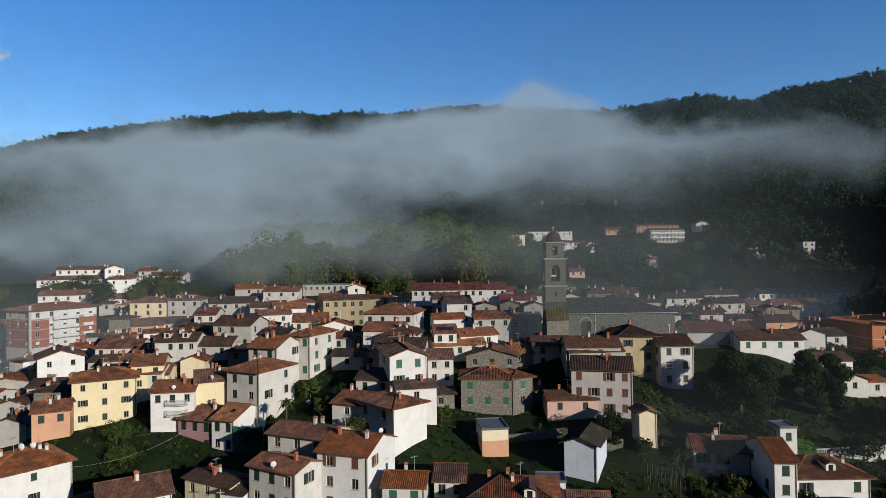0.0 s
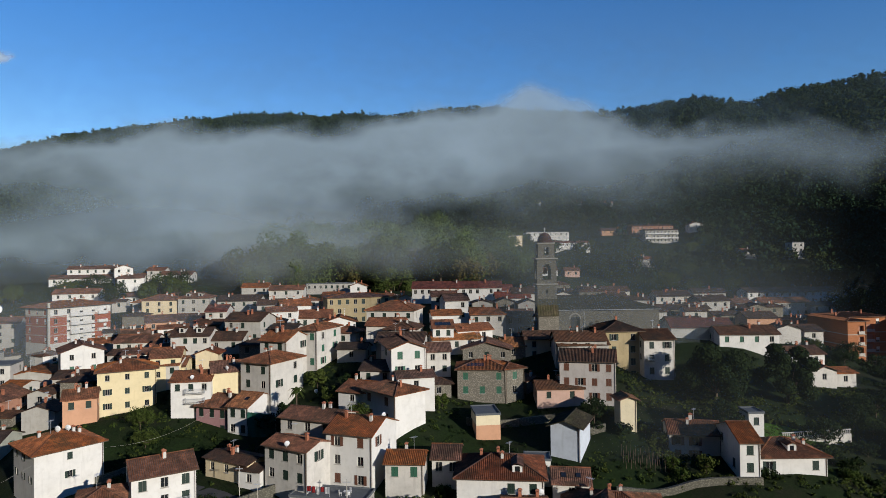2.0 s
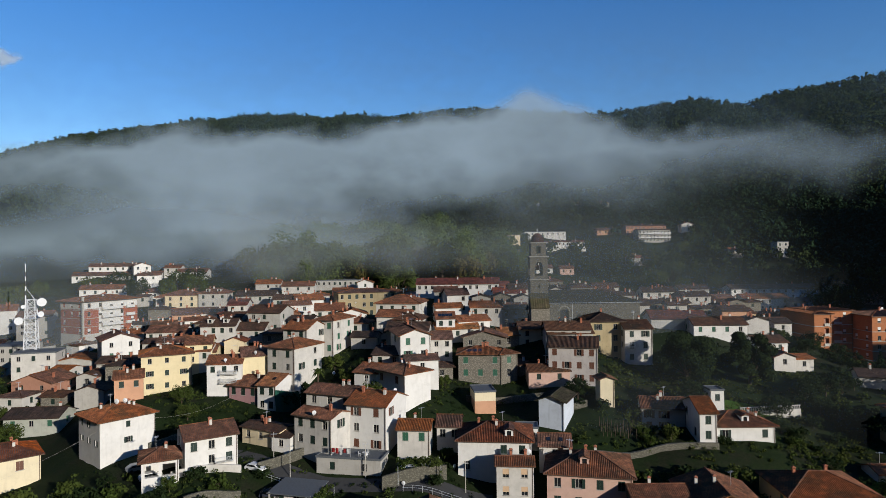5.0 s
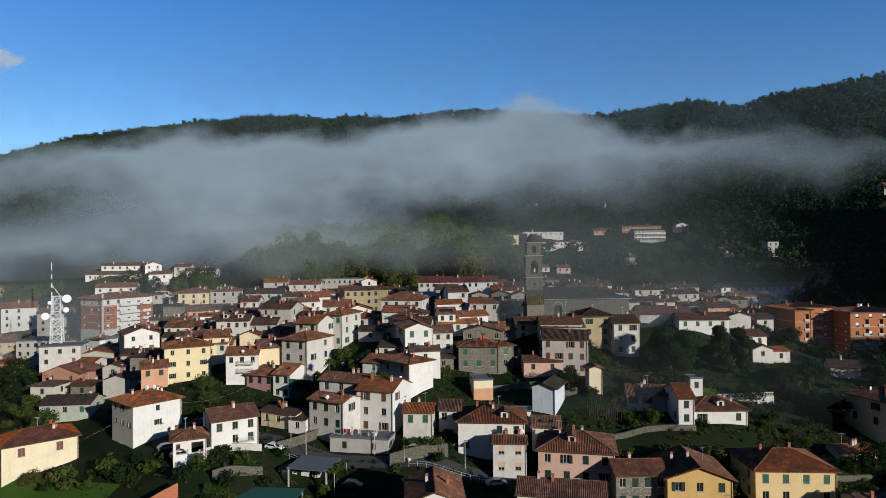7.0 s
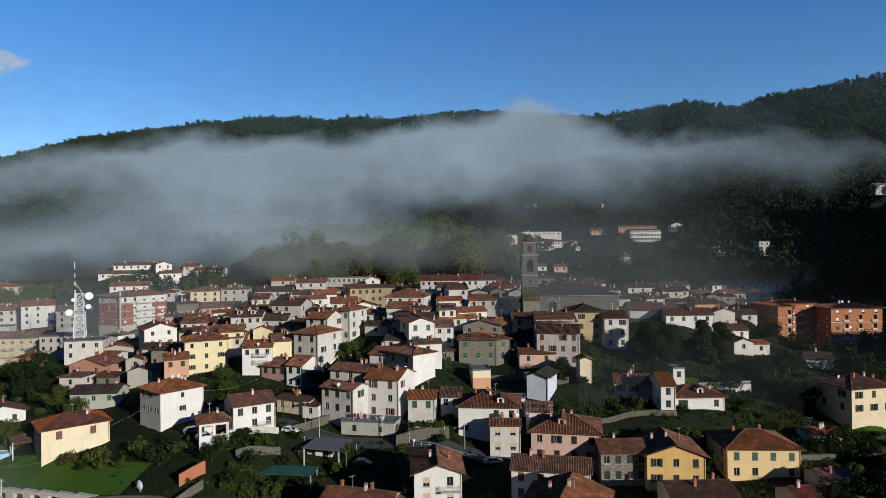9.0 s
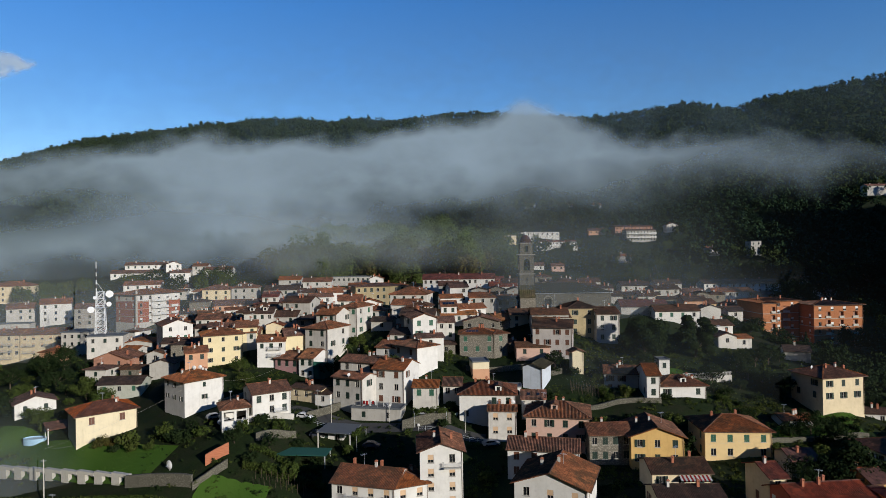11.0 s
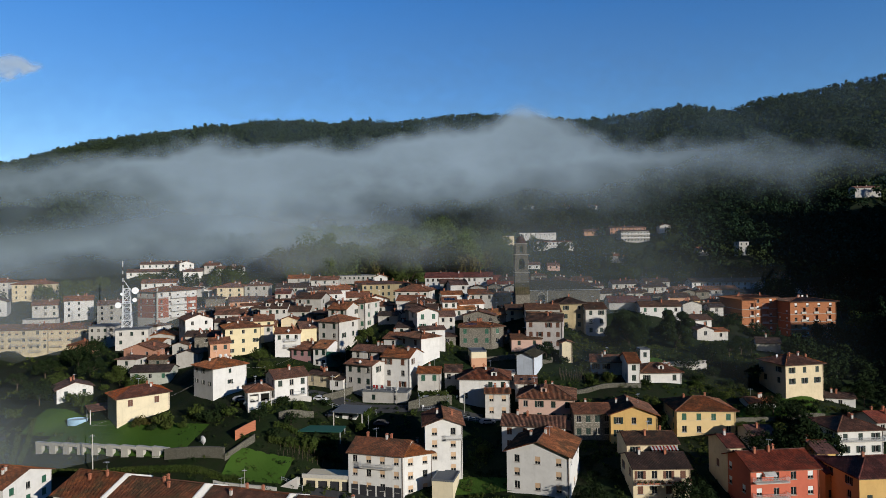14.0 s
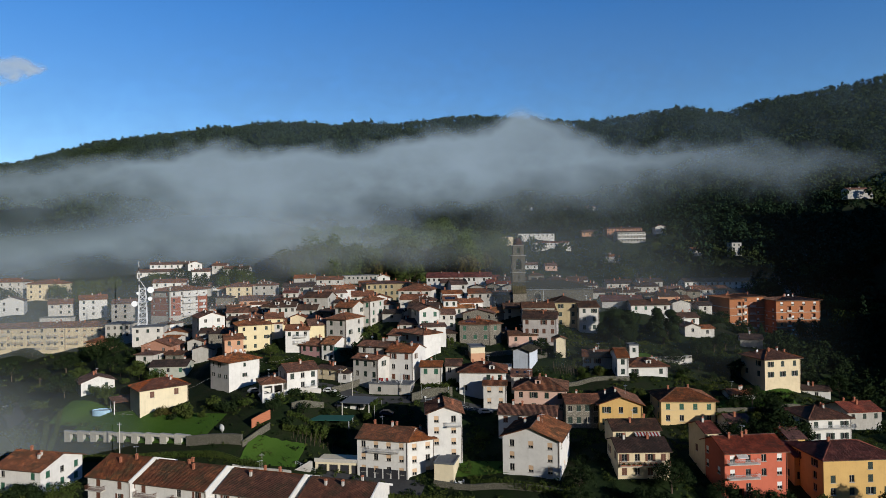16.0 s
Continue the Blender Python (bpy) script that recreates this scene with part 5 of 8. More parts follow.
house(40.3, 211.2, 5.9, 6.3, -90, 40.3, 45.5, "lean old house with sagging brown roof", "pale", "gx", cols=1, rm="dark", pitch=0.32, rows=0)
house(48.3, 200.3, 8.2, 7.2, -90, 39.4, 43.3, "small grey rubble house with brown tiled roof", "stone", "gx", cols=2, rm="dark", pitch=0.36, rows=1)
house(-58.0, 214.8, 7.3, 6.3, 10, 37.1, 41.9, "narrow dull plaster house with dark roof", "greyp", "hip", cols=1, rm="dark", pitch=0.25, rows=0)
house(71.1, 212.1, 8.9, 6.3, 0, 38.8, 43.1, "narrow dull plaster house with dark roof", "greyp", "gx", cols=2, rm="dark", pitch=0.35, rows=0)
house(100.5, 203.1, 8.4, 7.1, -87, 35.5, 38.7, "lean old house with sagging brown roof", "pale", "gx", cols=2, rm="dark", pitch=0.38, rows=1)
house(83.8, 191.2, 7.0, 6.3, -5, 36.9, 40.8, "low old house with mossy tiled roof crowded in the lane", "pale", "gx", cols=1, rm="dark", pitch=0.37, rows=1)
house(115.4, 179.5, 5.9, 6.2, 0, 31.0, 35.1, "low old house with mossy tiled roof crowded in the lane", "pale", "gx", cols=1, rm="dark", pitch=0.33, rows=0)
house(125.4, 211.7, 9.9, 7.7, -87, 31.7, 35.0, "small grey rubble house with brown tiled roof", "stone", "gx", cols=2, rm="dark", pitch=0.26, rows=1)
house(122.8, 227.2, 6.1, 6.5, 0, 34.8, 38.7, "small grey rubble house with brown tiled roof", "stone", "gy", cols=1, rm="dark", pitch=0.28, rows=1)
house(79.6, 201.0, 6.5, 5.8, 0, 37.4, 40.6, "small grey rubble house with brown tiled roof", "stone", "gx", cols=1, rm="dark", pitch=0.34, rows=1)
house(95.3, 168.0, 6.2, 7.6, -90, 34.3, 37.6, "low old house with mossy tiled roof crowded in the lane", "pale", "gx", cols=1, rm="dark", pitch=0.32, rows=1)
house(68.2, 227.9, 7.4, 6.5, 0, 40.1, 43.3, "small cream house with brown roof between neighbours", "cream", "gx", cols=1, rm="dark", pitch=0.35, rows=1)
house(113.8, 221.4, 5.8, 7.9, 10, 35.2, 38.4, "narrow dull plaster house with dark roof", "greyp", "gx", cols=1, rm="dark", pitch=0.28, rows=1)
house(89.4, 201.8, 7.2, 6.7, 0, 36.9, 40.4, "small cream house with brown roof between neighbours", "cream", "gx", cols=1, rm="dark", pitch=0.27, rows=1)
house(93.6, 191.8, 8.2, 5.6, 0, 36.1, 39.3, "small grey rubble house with brown tiled roof", "stone", "gx", cols=2, rm="dark", pitch=0.28, rows=1)
house(116.9, 186.6, 9.3, 5.8, 0, 31.0, 35.1, "low white house with weathered brown roof", "white", "gx", cols=2, rm="dark", pitch=0.27, rows=0)
house(50.1, 189.1, 6.0, 6.7, 85, 38.4, 42.7, "low white house with weathered brown roof", "white", "gy", cols=1, rm="dark", pitch=0.29, rows=0)
house(128.0, 234.8, 6.3, 7.0, -90, 34.1, 38.0, "small grey rubble house with brown tiled roof", "stone", "hip", cols=1, rm="dark", pitch=0.32, rows=1)
house(58.8, 185.5, 6.6, 5.8, 85, 38.3, 41.5, "small grey rubble house with brown tiled roof", "stone", "gy", cols=1, rm="dark", pitch=0.38, rows=1)
house(-153.0, 243.6, 9.7, 5.9, -75, 36.3, 40.2, "low old house with mossy tiled roof crowded in the lane", "pale", "gx", cols=2, rm="tile", pitch=0.28, rows=1)
house(-121.7, 224.6, 7.0, 7.9, -85, 35.3, 38.7, "small grey rubble house with brown tiled roof", "stone", "hip", cols=1, rm="dark", pitch=0.27, rows=1)
house(-136.5, 247.0, 5.6, 5.6, 10, 38.1, 42.5, "narrow dull plaster house with dark roof", "greyp", "gx", cols=1, rm="dark", pitch=0.25, rows=0)
house(-147.0, 233.3, 8.7, 5.6, 20, 34.0, 37.9, "low old house with mossy tiled roof crowded in the lane", "pale", "gx", cols=2, rm="tile", pitch=0.36, rows=1)
house(-165.9, 211.0, 9.1, 5.5, 20, 21.7, 25.0, "narrow dull plaster house with dark roof", "greyp", "gx", cols=2, rm="dark", pitch=0.34, rows=1)
house(-167.2, 236.0, 9.4, 7.9, -70, 28.9, 32.6, "low white house with weathered red roof", "white", "gy", cols=2, rm="tile", pitch=0.28, rows=1)
house(-129.5, 193.4, 7.5, 7.4, 63, 25.2, 28.8, "low white house with weathered red roof", "white", "hip", cols=1, rm="tile", pitch=0.25, rows=1)
house(-185.2, 240.4, 8.4, 6.3, -60, 28.3, 32.5, "low old house with mossy tiled roof crowded in the lane", "pale", "gy", cols=2, rm="tile", pitch=0.26, rows=0)
house(-160.5, 224.5, 6.6, 7.1, -70, 27.2, 31.0, "narrow dull plaster house with dark roof", "greyp", "gx", cols=1, rm="dark", pitch=0.25, rows=1)
house(-185.8, 249.1, 6.0, 6.5, 30, 29.5, 32.8, "lean old house with sagging orange roof", "pale", "hip", cols=1, rm="orange", pitch=0.29, rows=1)
house(-125.4, 242.3, 5.6, 7.8, 5, 37.5, 42.3, "lean old house with sagging orange roof", "pale", "hip", cols=1, rm="orange", pitch=0.36, rows=0)
house(-145.5, 215.2, 7.4, 7.2, 63, 28.2, 32.4, "narrow dull plaster house with dark roof", "greyp", "hip", cols=1, rm="dark", pitch=0.34, rows=0)
house(-153.9, 207.6, 6.1, 7.6, 63, 23.0, 26.4, "narrow dull plaster house with dark roof", "greyp", "hip", cols=1, rm="dark", pitch=0.28, rows=1)
house(-186.7, 221.5, 6.2, 5.9, 8, 22.2, 25.2, "low old house with mossy tiled roof crowded in the lane", "pale", "hip", cols=1, rm="tile", pitch=0.35, rows=1)


# ---- church and bell tower ----
def church():
    x, y, w, d, base, eave = 45.1, 158.0, 29.4, 14.0, 37.5, 44.6
    ob = tagged_thing("church", pose(x, y, base), "long grey stone church with ribbed mossy roof", "church")
    PLOTS.append((x, y, w, d, 0, base))
    h = eave - base
    bm = bmesh.new()
    arch = [(5.0, 7.6, 1.2, 5.0)]
    wall_face(bm, lambda u, v, z: (-w / 2 + u, v, z), w, -4, h, arch, 0.9)
    wall_face(bm, lambda u, v, z: (w / 2 - v, u, z), d, -4, h, [])
    wall_face(bm, lambda u, v, z: (w / 2 - u, d - v, z), w, -4, h, [])
    wall_face(bm, lambda u, v, z: (-w / 2 + v, d - u, z), d, -4, h, [])
    link_mesh("wall", bm, WALL["stone"], ob)
    bm = bmesh.new()
    box(bm, -w / 2 + 4.9, -w / 2 + 7.7, 0.8, 1.0, 1.0, 5.1)
    link_mesh("door", bm, SHUT["garage"], ob, "dark wooden church door in a deep recess")
    bm = bmesh.new()
    for i in range(9):
        a0, a1 = math.pi * i / 9, math.pi * (i + 1) / 9
        cx, cz = -w / 2 + 6.3, 4.6
        q = [(cx + r * math.cos(a), yy, cz + r * math.sin(a)) for a in (a0, a1) for r in (1.3, 1.65) for yy in (-0.12,)]
        q2 = [(p[0], 0.02, p[2]) for p in q]
        v = [bm.verts.new(p) for p in q + q2]
        for f in ((0, 1, 3, 2), (1, 5, 7, 3), (4, 0, 2, 6)):
            bm.faces.new([v[k] for k in f])
    bmesh.ops.remove_doubles(bm, verts=bm.verts, dist=0.001)
    link_mesh("door_arch", bm, TRIM, ob)
    o, e, r = 0.6, h + 0.05, h + 3.5
    W = w / 2 + o
    A, B = (-W, d / 2, r), (W - 12, d / 2, r)
    polys = [[(-W, -o, e), (W, -o, e), B, A], [(W, d + o, e), (-W, d + o, e), A, B], [(W, -o, e), (W, d + o, e), B]]
    rf = link_mesh("roof", roof_mesh(polys), ROOF["moss"], ob)
    bm = bmesh.new()
    tube(bm, A, B, 0.16, 0.16)
    tube(bm, (W, -o, e), B, 0.16, 0.16)
    link_mesh("ridge_tiles", bm, ROOF["dark"], rf)
    bm = bmesh.new()
    for u in np.arange(-W + 0.7, W - 1, 0.7):
        f = 1.0 if u < W - 12 else max(0.02, (W - u) / 12)
        a = Vector((u, -o, e + 0.03))
        b = Vector((u, -o + (d / 2 + o) * f, e + (r - e) * f + 0.03))
        tube(bm, a, b, 0.09, 0.09, 4)
    link_mesh("roof_ribs", bm, ROOF["moss"], rf)
    bm = bmesh.new()
    tube(bm, (-6.0, -0.1, -3), (-6.0, -0.1, h), 0.07, 0.07, 5)
    tube(bm, (-W, -o - 0.08, e - 0.1), (W, -o - 0.08, e - 0.1), 0.1, 0.1, 5)
    link_mesh("gutter", bm, METAL, ob)
    # side chapel with a lean-to roof in front of the tower
    ch = tagged_thing("side_chapel", pose(29.0, 155.4, 37.5), "stone side chapel with mossy lean-to roof", "chapel")
    PLOTS.append((29.0, 155.4, 5.6, 3, 0, 37.5))
    bm = bmesh.new()
    box(bm, -2.8, 2.75, 0, 2.0, -4, 6.0)
    link_mesh("wall", bm, WALL["stone"], ch)
    link_mesh("roof", roof_mesh([[(-3.0, -0.4, 5.9), (2.75, -0.4, 5.9), (2.75, 2.0, 10.2), (-3.0, 2.0, 10.2)]]), ROOF["moss"], ch)


def bell_tower():
    ob = tagged_thing("bell_tower", pose(29.0, 160.2, 36.0), "grey stone bell tower with arched belfry and small dome", "bell tower")
    PLOTS.append((29.0, 157.5, 5.4, 5.4, 0, 37.5))
    s = 2.65
    bm = bmesh.new()
    for k in range(4):
        rot = Matrix.Rotation(k * math.pi / 2, 3, "Z")
        wall_face(bm, lambda u, v, z: rot @ Vector((-s + u, -s + v, z)), 2 * s, -3, 15.6, [(s - 0.25, s + 0.25, 13.2, 14.2)], 0.5)
    link_mesh("shaft", bm, WALL["stone"], ob)
    bm = bmesh.new()
    for z, e, t in ((15.6, 0.35, 0.35), (22.6, 0.4, 0.4), (26.9, 0.15, 0.3)):
        q = s + e if z < 25 else 2.3 + e
        box(bm, -q, q, -q, q, z, z + t)
    link_mesh("cornice", bm, TRIM, ob, "stone string courses")
    bm = bmesh.new()
    for k in range(4):
        rot = Matrix.Rotation(k * math.pi / 2, 3, "Z")
        steps = [(s - 1.15 + 0.0, s + 1.15, 17.0, 20.2), (s - 0.95, s + 0.95, 20.2, 20.8), (s - 0.6, s + 0.6, 20.8, 21.25)]
        wall_face(bm, lambda u, v, z: rot @ Vector((-s + u, -s + v, z)), 2 * s, 15.95, 22.6, steps, 0.7)
    link_mesh("belfry", bm, WALL["stone"], ob)
    bm = bmesh.new()
    prof = [(0.05, 20.3), (0.35, 20.2), (0.5, 19.6), (0.62, 19.0), (0.85, 18.6)]
    for (r0, z0), (r1, z1) in zip(prof, prof[1:]):
        tube(bm, (0, 0, z0), (0, 0, z1), r0, r1, 10)
    tube(bm, (0, 0, 20.2), (0, 0, 21.2), 0.06, 0.06, 5)
    link_mesh("bell", bm, SHUT["brown"], ob, "dark bronze bell")
    bm = bmesh.new()
    for k in range(4):
        rot = Matrix.Rotation(k * math.pi / 2, 3, "Z")
        wall_face(bm, lambda u, v, z: rot @ Vector((-2.25 + u, -2.25 + v, z)), 4.5, 23.0, 26.9, [(1.6, 2.9, 23.8, 26.0)], 0.6)
    link_mesh("upper_belfry", bm, WALL["stone"], ob)
    bm = bmesh.new()
    rings = []
    for i in range(7):
        a = math.pi / 2 * i / 6
        rings.append((2.1 * math.cos(a), 27.2 + 2.9 * math.sin(a)))
    for (r0, z0), (r1, z1) in zip(rings, rings[1:]):
        tube(bm, (0, 0, z0), (0, 0, z1), r0, max(0.06, r1), 16)
    bmesh.ops.remove_doubles(bm, verts=bm.verts, dist=0.001)
    link_mesh("dome", bm, ROOF["red"], ob, "brown tiled dome")
    bm = bmesh.new()
    tube(bm, (0, 0, 30.0), (0, 0, 31.6), 0.09, 0.04, 6)
    box(bm, -0.35, 0.35, -0.03, 0.03, 31.0, 31.1)
    link_mesh("finial", bm, METAL, ob)


church()
bell_tower()


# ---- land ----
def lerp_along(x, pts):
    return float(np.interp(x, [p[0] for p in pts], [p[1] for p in pts]))


CREST = [(-1500, 190), (-804, 246), (-670, 281), (-356, 310), (-86, 304), (68, 316), (261, 282), (330, 290), (403, 300), (455, 293), (489, 285), (534, 306), (614, 320), (703, 334), (766, 347), (900, 360), (1600, 370)]
CREST_Y = [(-1500, 1150), (-356, 1087), (68, 1080), (261, 1000), (414, 960), (900, 960), (1600, 960)]
PLOT = np.array([(p[0] + e * math.cos(radians(p[4])) - f * math.sin(radians(p[4])), p[1] + e * math.sin(radians(p[4])) + f * math.cos(radians(p[4])), p[5] + max(0, f) * 0.04)
                 for p in PLOTS for e, f in ((-p[2] * 0.45, -2.0), (p[2] * 0.45, -2.0), (-p[2] * 0.45, p[3] * 0.8), (p[2] * 0.45, p[3] * 0.8))])

STEPS = [(-113, 82.5, 4.2), (-101, 78.5, 4.9), (-89, 74.5, 5.6), (-78, 70, 6.6), (-111, 92, 8.5), (-99, 88, 9.5), (-87, 83.5, 10.4), (-77, 79, 11.3), (-66, 75, 11.6)]
PLOT = np.concatenate([PLOT, np.array(STEPS), np.array(STEPS)])


def smooth(a, b, v):
    t = min(1.0, max(0.0, (v - a) / (b - a)))
    return t * t * (3 - 2 * t)


def valley(x, y):
    u, v = max(-2.6, min(2.2, x / 100)), (max(-110, min(330, y)) - 150) / 100
    z = 32.61 + 14.72 * v - 8.57 * v * v + 2.15 * v ** 3 + 0.63 * u - 2.26 * u * v - 0.33 * u * v * v - 6.79 * u * u + 3.89 * u * u * v + 0.42 * u ** 3
    return max(z, -6.0 + 0.02 * y)


def hill(x, y):
    yc, zc = lerp_along(x, CREST_Y), lerp_along(x, CREST)
    z0 = valley(x, 310)
    t = (y - 300) / (yc - 300)
    if t <= 0:
        return -50.0
    if t <= 1:
        s = t ** 1.4
        return z0 + (zc - z0) * (s * (1 - 0.35 * smooth(0.75, 1.0, t)) + 0.35 * smooth(0.75, 1.0, t) * (1 - (1 - t) ** 2))
    return zc - 0.25 * (y - yc)


def raw_land(x, y):
    z = valley(x, y)
    z = z + (hill(x, y) - z) * smooth(290, 350, y)
    # East and flank rises, mostly out of view, are added to shade the right.
    east_shade = smooth(205, 235, x) * min(58 + 26 * smooth(-40, 10, y) - 34 * smooth(45, 85, y) + 10 * smooth(150, 230, y), 1.5 * max(0, x - 212)) * (1 - smooth(200, 300, y)) * smooth(-330, -200, y)
    flank_shade = 130 * smooth(420, 570, x) * smooth(-60, 40, y) * (1 - smooth(300, 420, y)) * (1 - smooth(900, 1300, x))
    # Unseen hills to the south and behind, added to cut the sky's fill.
    south_block = 150 * smooth(170, 520, -y) + 240 * smooth(330, 620, -x) * (1 - smooth(230, 400, y))
    behind = 520 * smooth(190, 560, math.hypot(x, y - 60)) * (1 - smooth(-330, -140, x + 0.9 * y))
    return z + east_shade + flank_shade + max(south_block, behind) + 5 * noise.noise((x / 60, y / 60, 0)) * smooth(330, 520, y) + 1.2 * noise.noise((x / 25, y / 25, 3)) * smooth(320, 400, y)


LEVEL = np.array([p[2] - raw_land(p[0], p[1]) for p in PLOT])


def ground(x, y):
    z = raw_land(x, y)
    if y < 640 and abs(x) < 480:
        d2 = (PLOT[:, 0] - x) ** 2 + (PLOT[:, 1] - y) ** 2
        k = np.exp(-d2 / (2 * 5.5 ** 2))
        s = k.sum()
        z += float((k * LEVEL).sum() / (s + 0.08))
    return z


def land_material():
    m, nt, b = base_material("meadow_and_soil", 0.95, 0.1)
    p = place(nt)
    a = noise_tex(nt, 0.05, 5, 0.6, p)
    g = noise_tex(nt, 0.35, 4, 0.7, p)
    f = noise_tex(nt, 2.2, 5, 0.75, p)
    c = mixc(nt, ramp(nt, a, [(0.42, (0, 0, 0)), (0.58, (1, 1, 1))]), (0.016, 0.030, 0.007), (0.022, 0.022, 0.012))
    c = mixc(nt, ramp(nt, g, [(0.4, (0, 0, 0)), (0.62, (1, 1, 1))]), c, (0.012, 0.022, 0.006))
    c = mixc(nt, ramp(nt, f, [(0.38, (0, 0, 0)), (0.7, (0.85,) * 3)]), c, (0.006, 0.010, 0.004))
    nt.links.new(c, b.inputs["Base Color"])
    bump(nt, b, f, 0.6, 0.15)
    return m


def build_land():
    xs = np.unique(np.concatenate([np.arange(-1700, -300, 40), np.arange(-300, 300, 4), np.arange(300, 1700, 40)]))
    ys = np.unique(np.concatenate([np.arange(-1200, -100, 50), np.arange(-100, 20, 10), np.arange(20, 340, 4), np.arange(340, 1250, 20), np.arange(1250, 4000, 250)]))
    verts = [(x, y, ground(x, y)) for y in ys for x in xs]
    n = len(xs)
    faces = [(j * n + i, j * n + i + 1, (j + 1) * n + i + 1, (j + 1) * n + i) for j in range(len(ys) - 1) for i in range(n - 1)]
    me = bpy.data.meshes.new("ground")
    me.from_pydata(verts, [], faces)
    me.polygons.foreach_set("use_smooth", [True] * len(faces))
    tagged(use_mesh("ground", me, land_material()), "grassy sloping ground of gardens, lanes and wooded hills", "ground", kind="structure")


build_land()


# ---- trees ----
def leaves_np(rng, centres, radii, count, size, rough=0.25):
    """Small bent leaf cards round clump centres, as arrays of quads."""
    pick = rng.integers(0, len(centres), count)
    d = rng.normal(size=(count, 3))
    d /= np.linalg.norm(d, axis=1)[:, None]
    r = radii[pick] * (0.62 + 0.45 * rng.random(count))
    p = centres[pick] + d * r[:, None] * np.array([1, 1, 0.85])
    a = np.cross(d + 0.6 * rng.normal(size=(count, 3)), rng.normal(size=(count, 3)))
    a /= np.linalg.norm(a, axis=1)[:, None] + 1e-6
    nrm = d + rough * rng.normal(size=(count, 3))
    b = np.cross(nrm, a)
    b /= np.linalg.norm(b, axis=1)[:, None] + 1e-6
    s = size * (0.6 + 0.8 * rng.random(count))[:, None]
    return np.stack([p - a * s - b * s * 0.6, p + a * s * 0.2 - b * s, p + a * s + b * s * 0.5, p - a * s * 0.3 + b * s], axis=1)


def quads_mesh(name, quads, mat):
    me = bpy.data.meshes.new(name)
    n = len(quads)
    me.vertices.add(4 * n)
    me.vertices.foreach_set("co", quads.reshape(-1).astype(np.float32))
    me.loops.add(4 * n)
    me.loops.foreach_set("vertex_index", np.arange(4 * n, dtype=np.int32))
    me.polygons.add(n)
    me.polygons.foreach_set("loop_start", np.arange(0, 4 * n, 4, dtype=np.int32))
    me.update(calc_edges=True)
    me.materials.append(mat)
    return me


def tree_kind(seed, height, spread, leaf, kind="broad", count=1900, size=0.25, clear=0.32):
    rng = np.random.default_rng(seed)
    bm = bmesh.new()
    th = height * (clear if kind == "broad" else 0.2)
    tube(bm, (0, 0, -1.2), (0.1, 0.05, th), height * 0.032, height * 0.022, 7)
    cs, rs = [], []
    if kind == "broad":
        top = Vector((0.1, 0.05, th))
        n = 13
        for i in range(n):
            an = i * 2.4 + rng.random()
            f = (i + 0.5) / n
            rad = spread * (0.55 - 0.28 * abs(f - 0.4)) * (0.6 + 0.7 * rng.random())
            c = Vector((math.cos(an) * rad, math.sin(an) * rad, th + (height - th) * (0.08 + 0.8 * f)))
            tube(bm, top.lerp(c, 0.0), top.lerp(c, 0.8), height * 0.012, height * 0.004, 5)
            cs.append(c)
            rs.append(spread * (0.22 + 0.14 * rng.random()))
    else:
        tube(bm, (0.1, 0.05, th), (0, 0, height * 0.97), height * 0.02, 0.03, 6)
        for i in range(22):
            f = i / 21
            rad = spread * 0.42 * (1 - f) ** 0.8
            an = i * 2.4
            cs.append(Vector((math.cos(an) * rad * 0.6, math.sin(an) * rad * 0.6, th + (height - th) * f * 0.97)))
            rs.append(max(0.3, rad * 0.75))
    trunk = bpy.data.meshes.new("trunk")
    bm.to_mesh(trunk)
    bm.free()
    trunk.materials.append(BARK)
    crown = quads_mesh("crown", leaves_np(rng, np.array(cs), np.array(rs), count, size), LEAF[leaf])
    return trunk, crown


KINDS = {
    "oak": [tree_kind(1, 9, 8, "oak"), tree_kind(2, 10, 9, "oak"), tree_kind(3, 8, 7, "oak")],
    "dark": [tree_kind(4, 9, 8, "dark"), tree_kind(5, 11, 8, "dark")],
    "cedar": [tree_kind(16, 13, 17, "dark", "fir", 7000, 0.22)],
    "fir": [tree_kind(6, 13, 6, "fir", "fir", 1500), tree_kind(7, 15, 5, "fir", "fir", 1500)],
    "autumn": [tree_kind(8, 8, 7, "autumn"), tree_kind(9, 7, 6, "autumn")],
    "big": [tree_kind(14, 13, 10, "dark", count=15000, size=0.2, clear=0.14)],
    "tall": [tree_kind(15, 14.5, 8, "dark", count=13000, size=0.2, clear=0.14)],
    "park": [tree_kind(21, 10, 9, "park", count=4200, size=0.19, clear=0.2), tree_kind(22, 11, 10, "park", count=4200, size=0.19, clear=0.2), tree_kind(23, 9, 9, "park", count=4200, size=0.19, clear=0.2)],
    "bush": [tree_kind(10, 3.2, 3.4, "oak", count=420, size=0.26), tree_kind(11, 2.6, 3.6, "dark", count=420, size=0.26)],
    "olive": [tree_kind(12, 5, 4.6, "oak", count=650, size=0.26), tree_kind(13, 5.5, 5, "dark", count=650, size=0.26)],
}
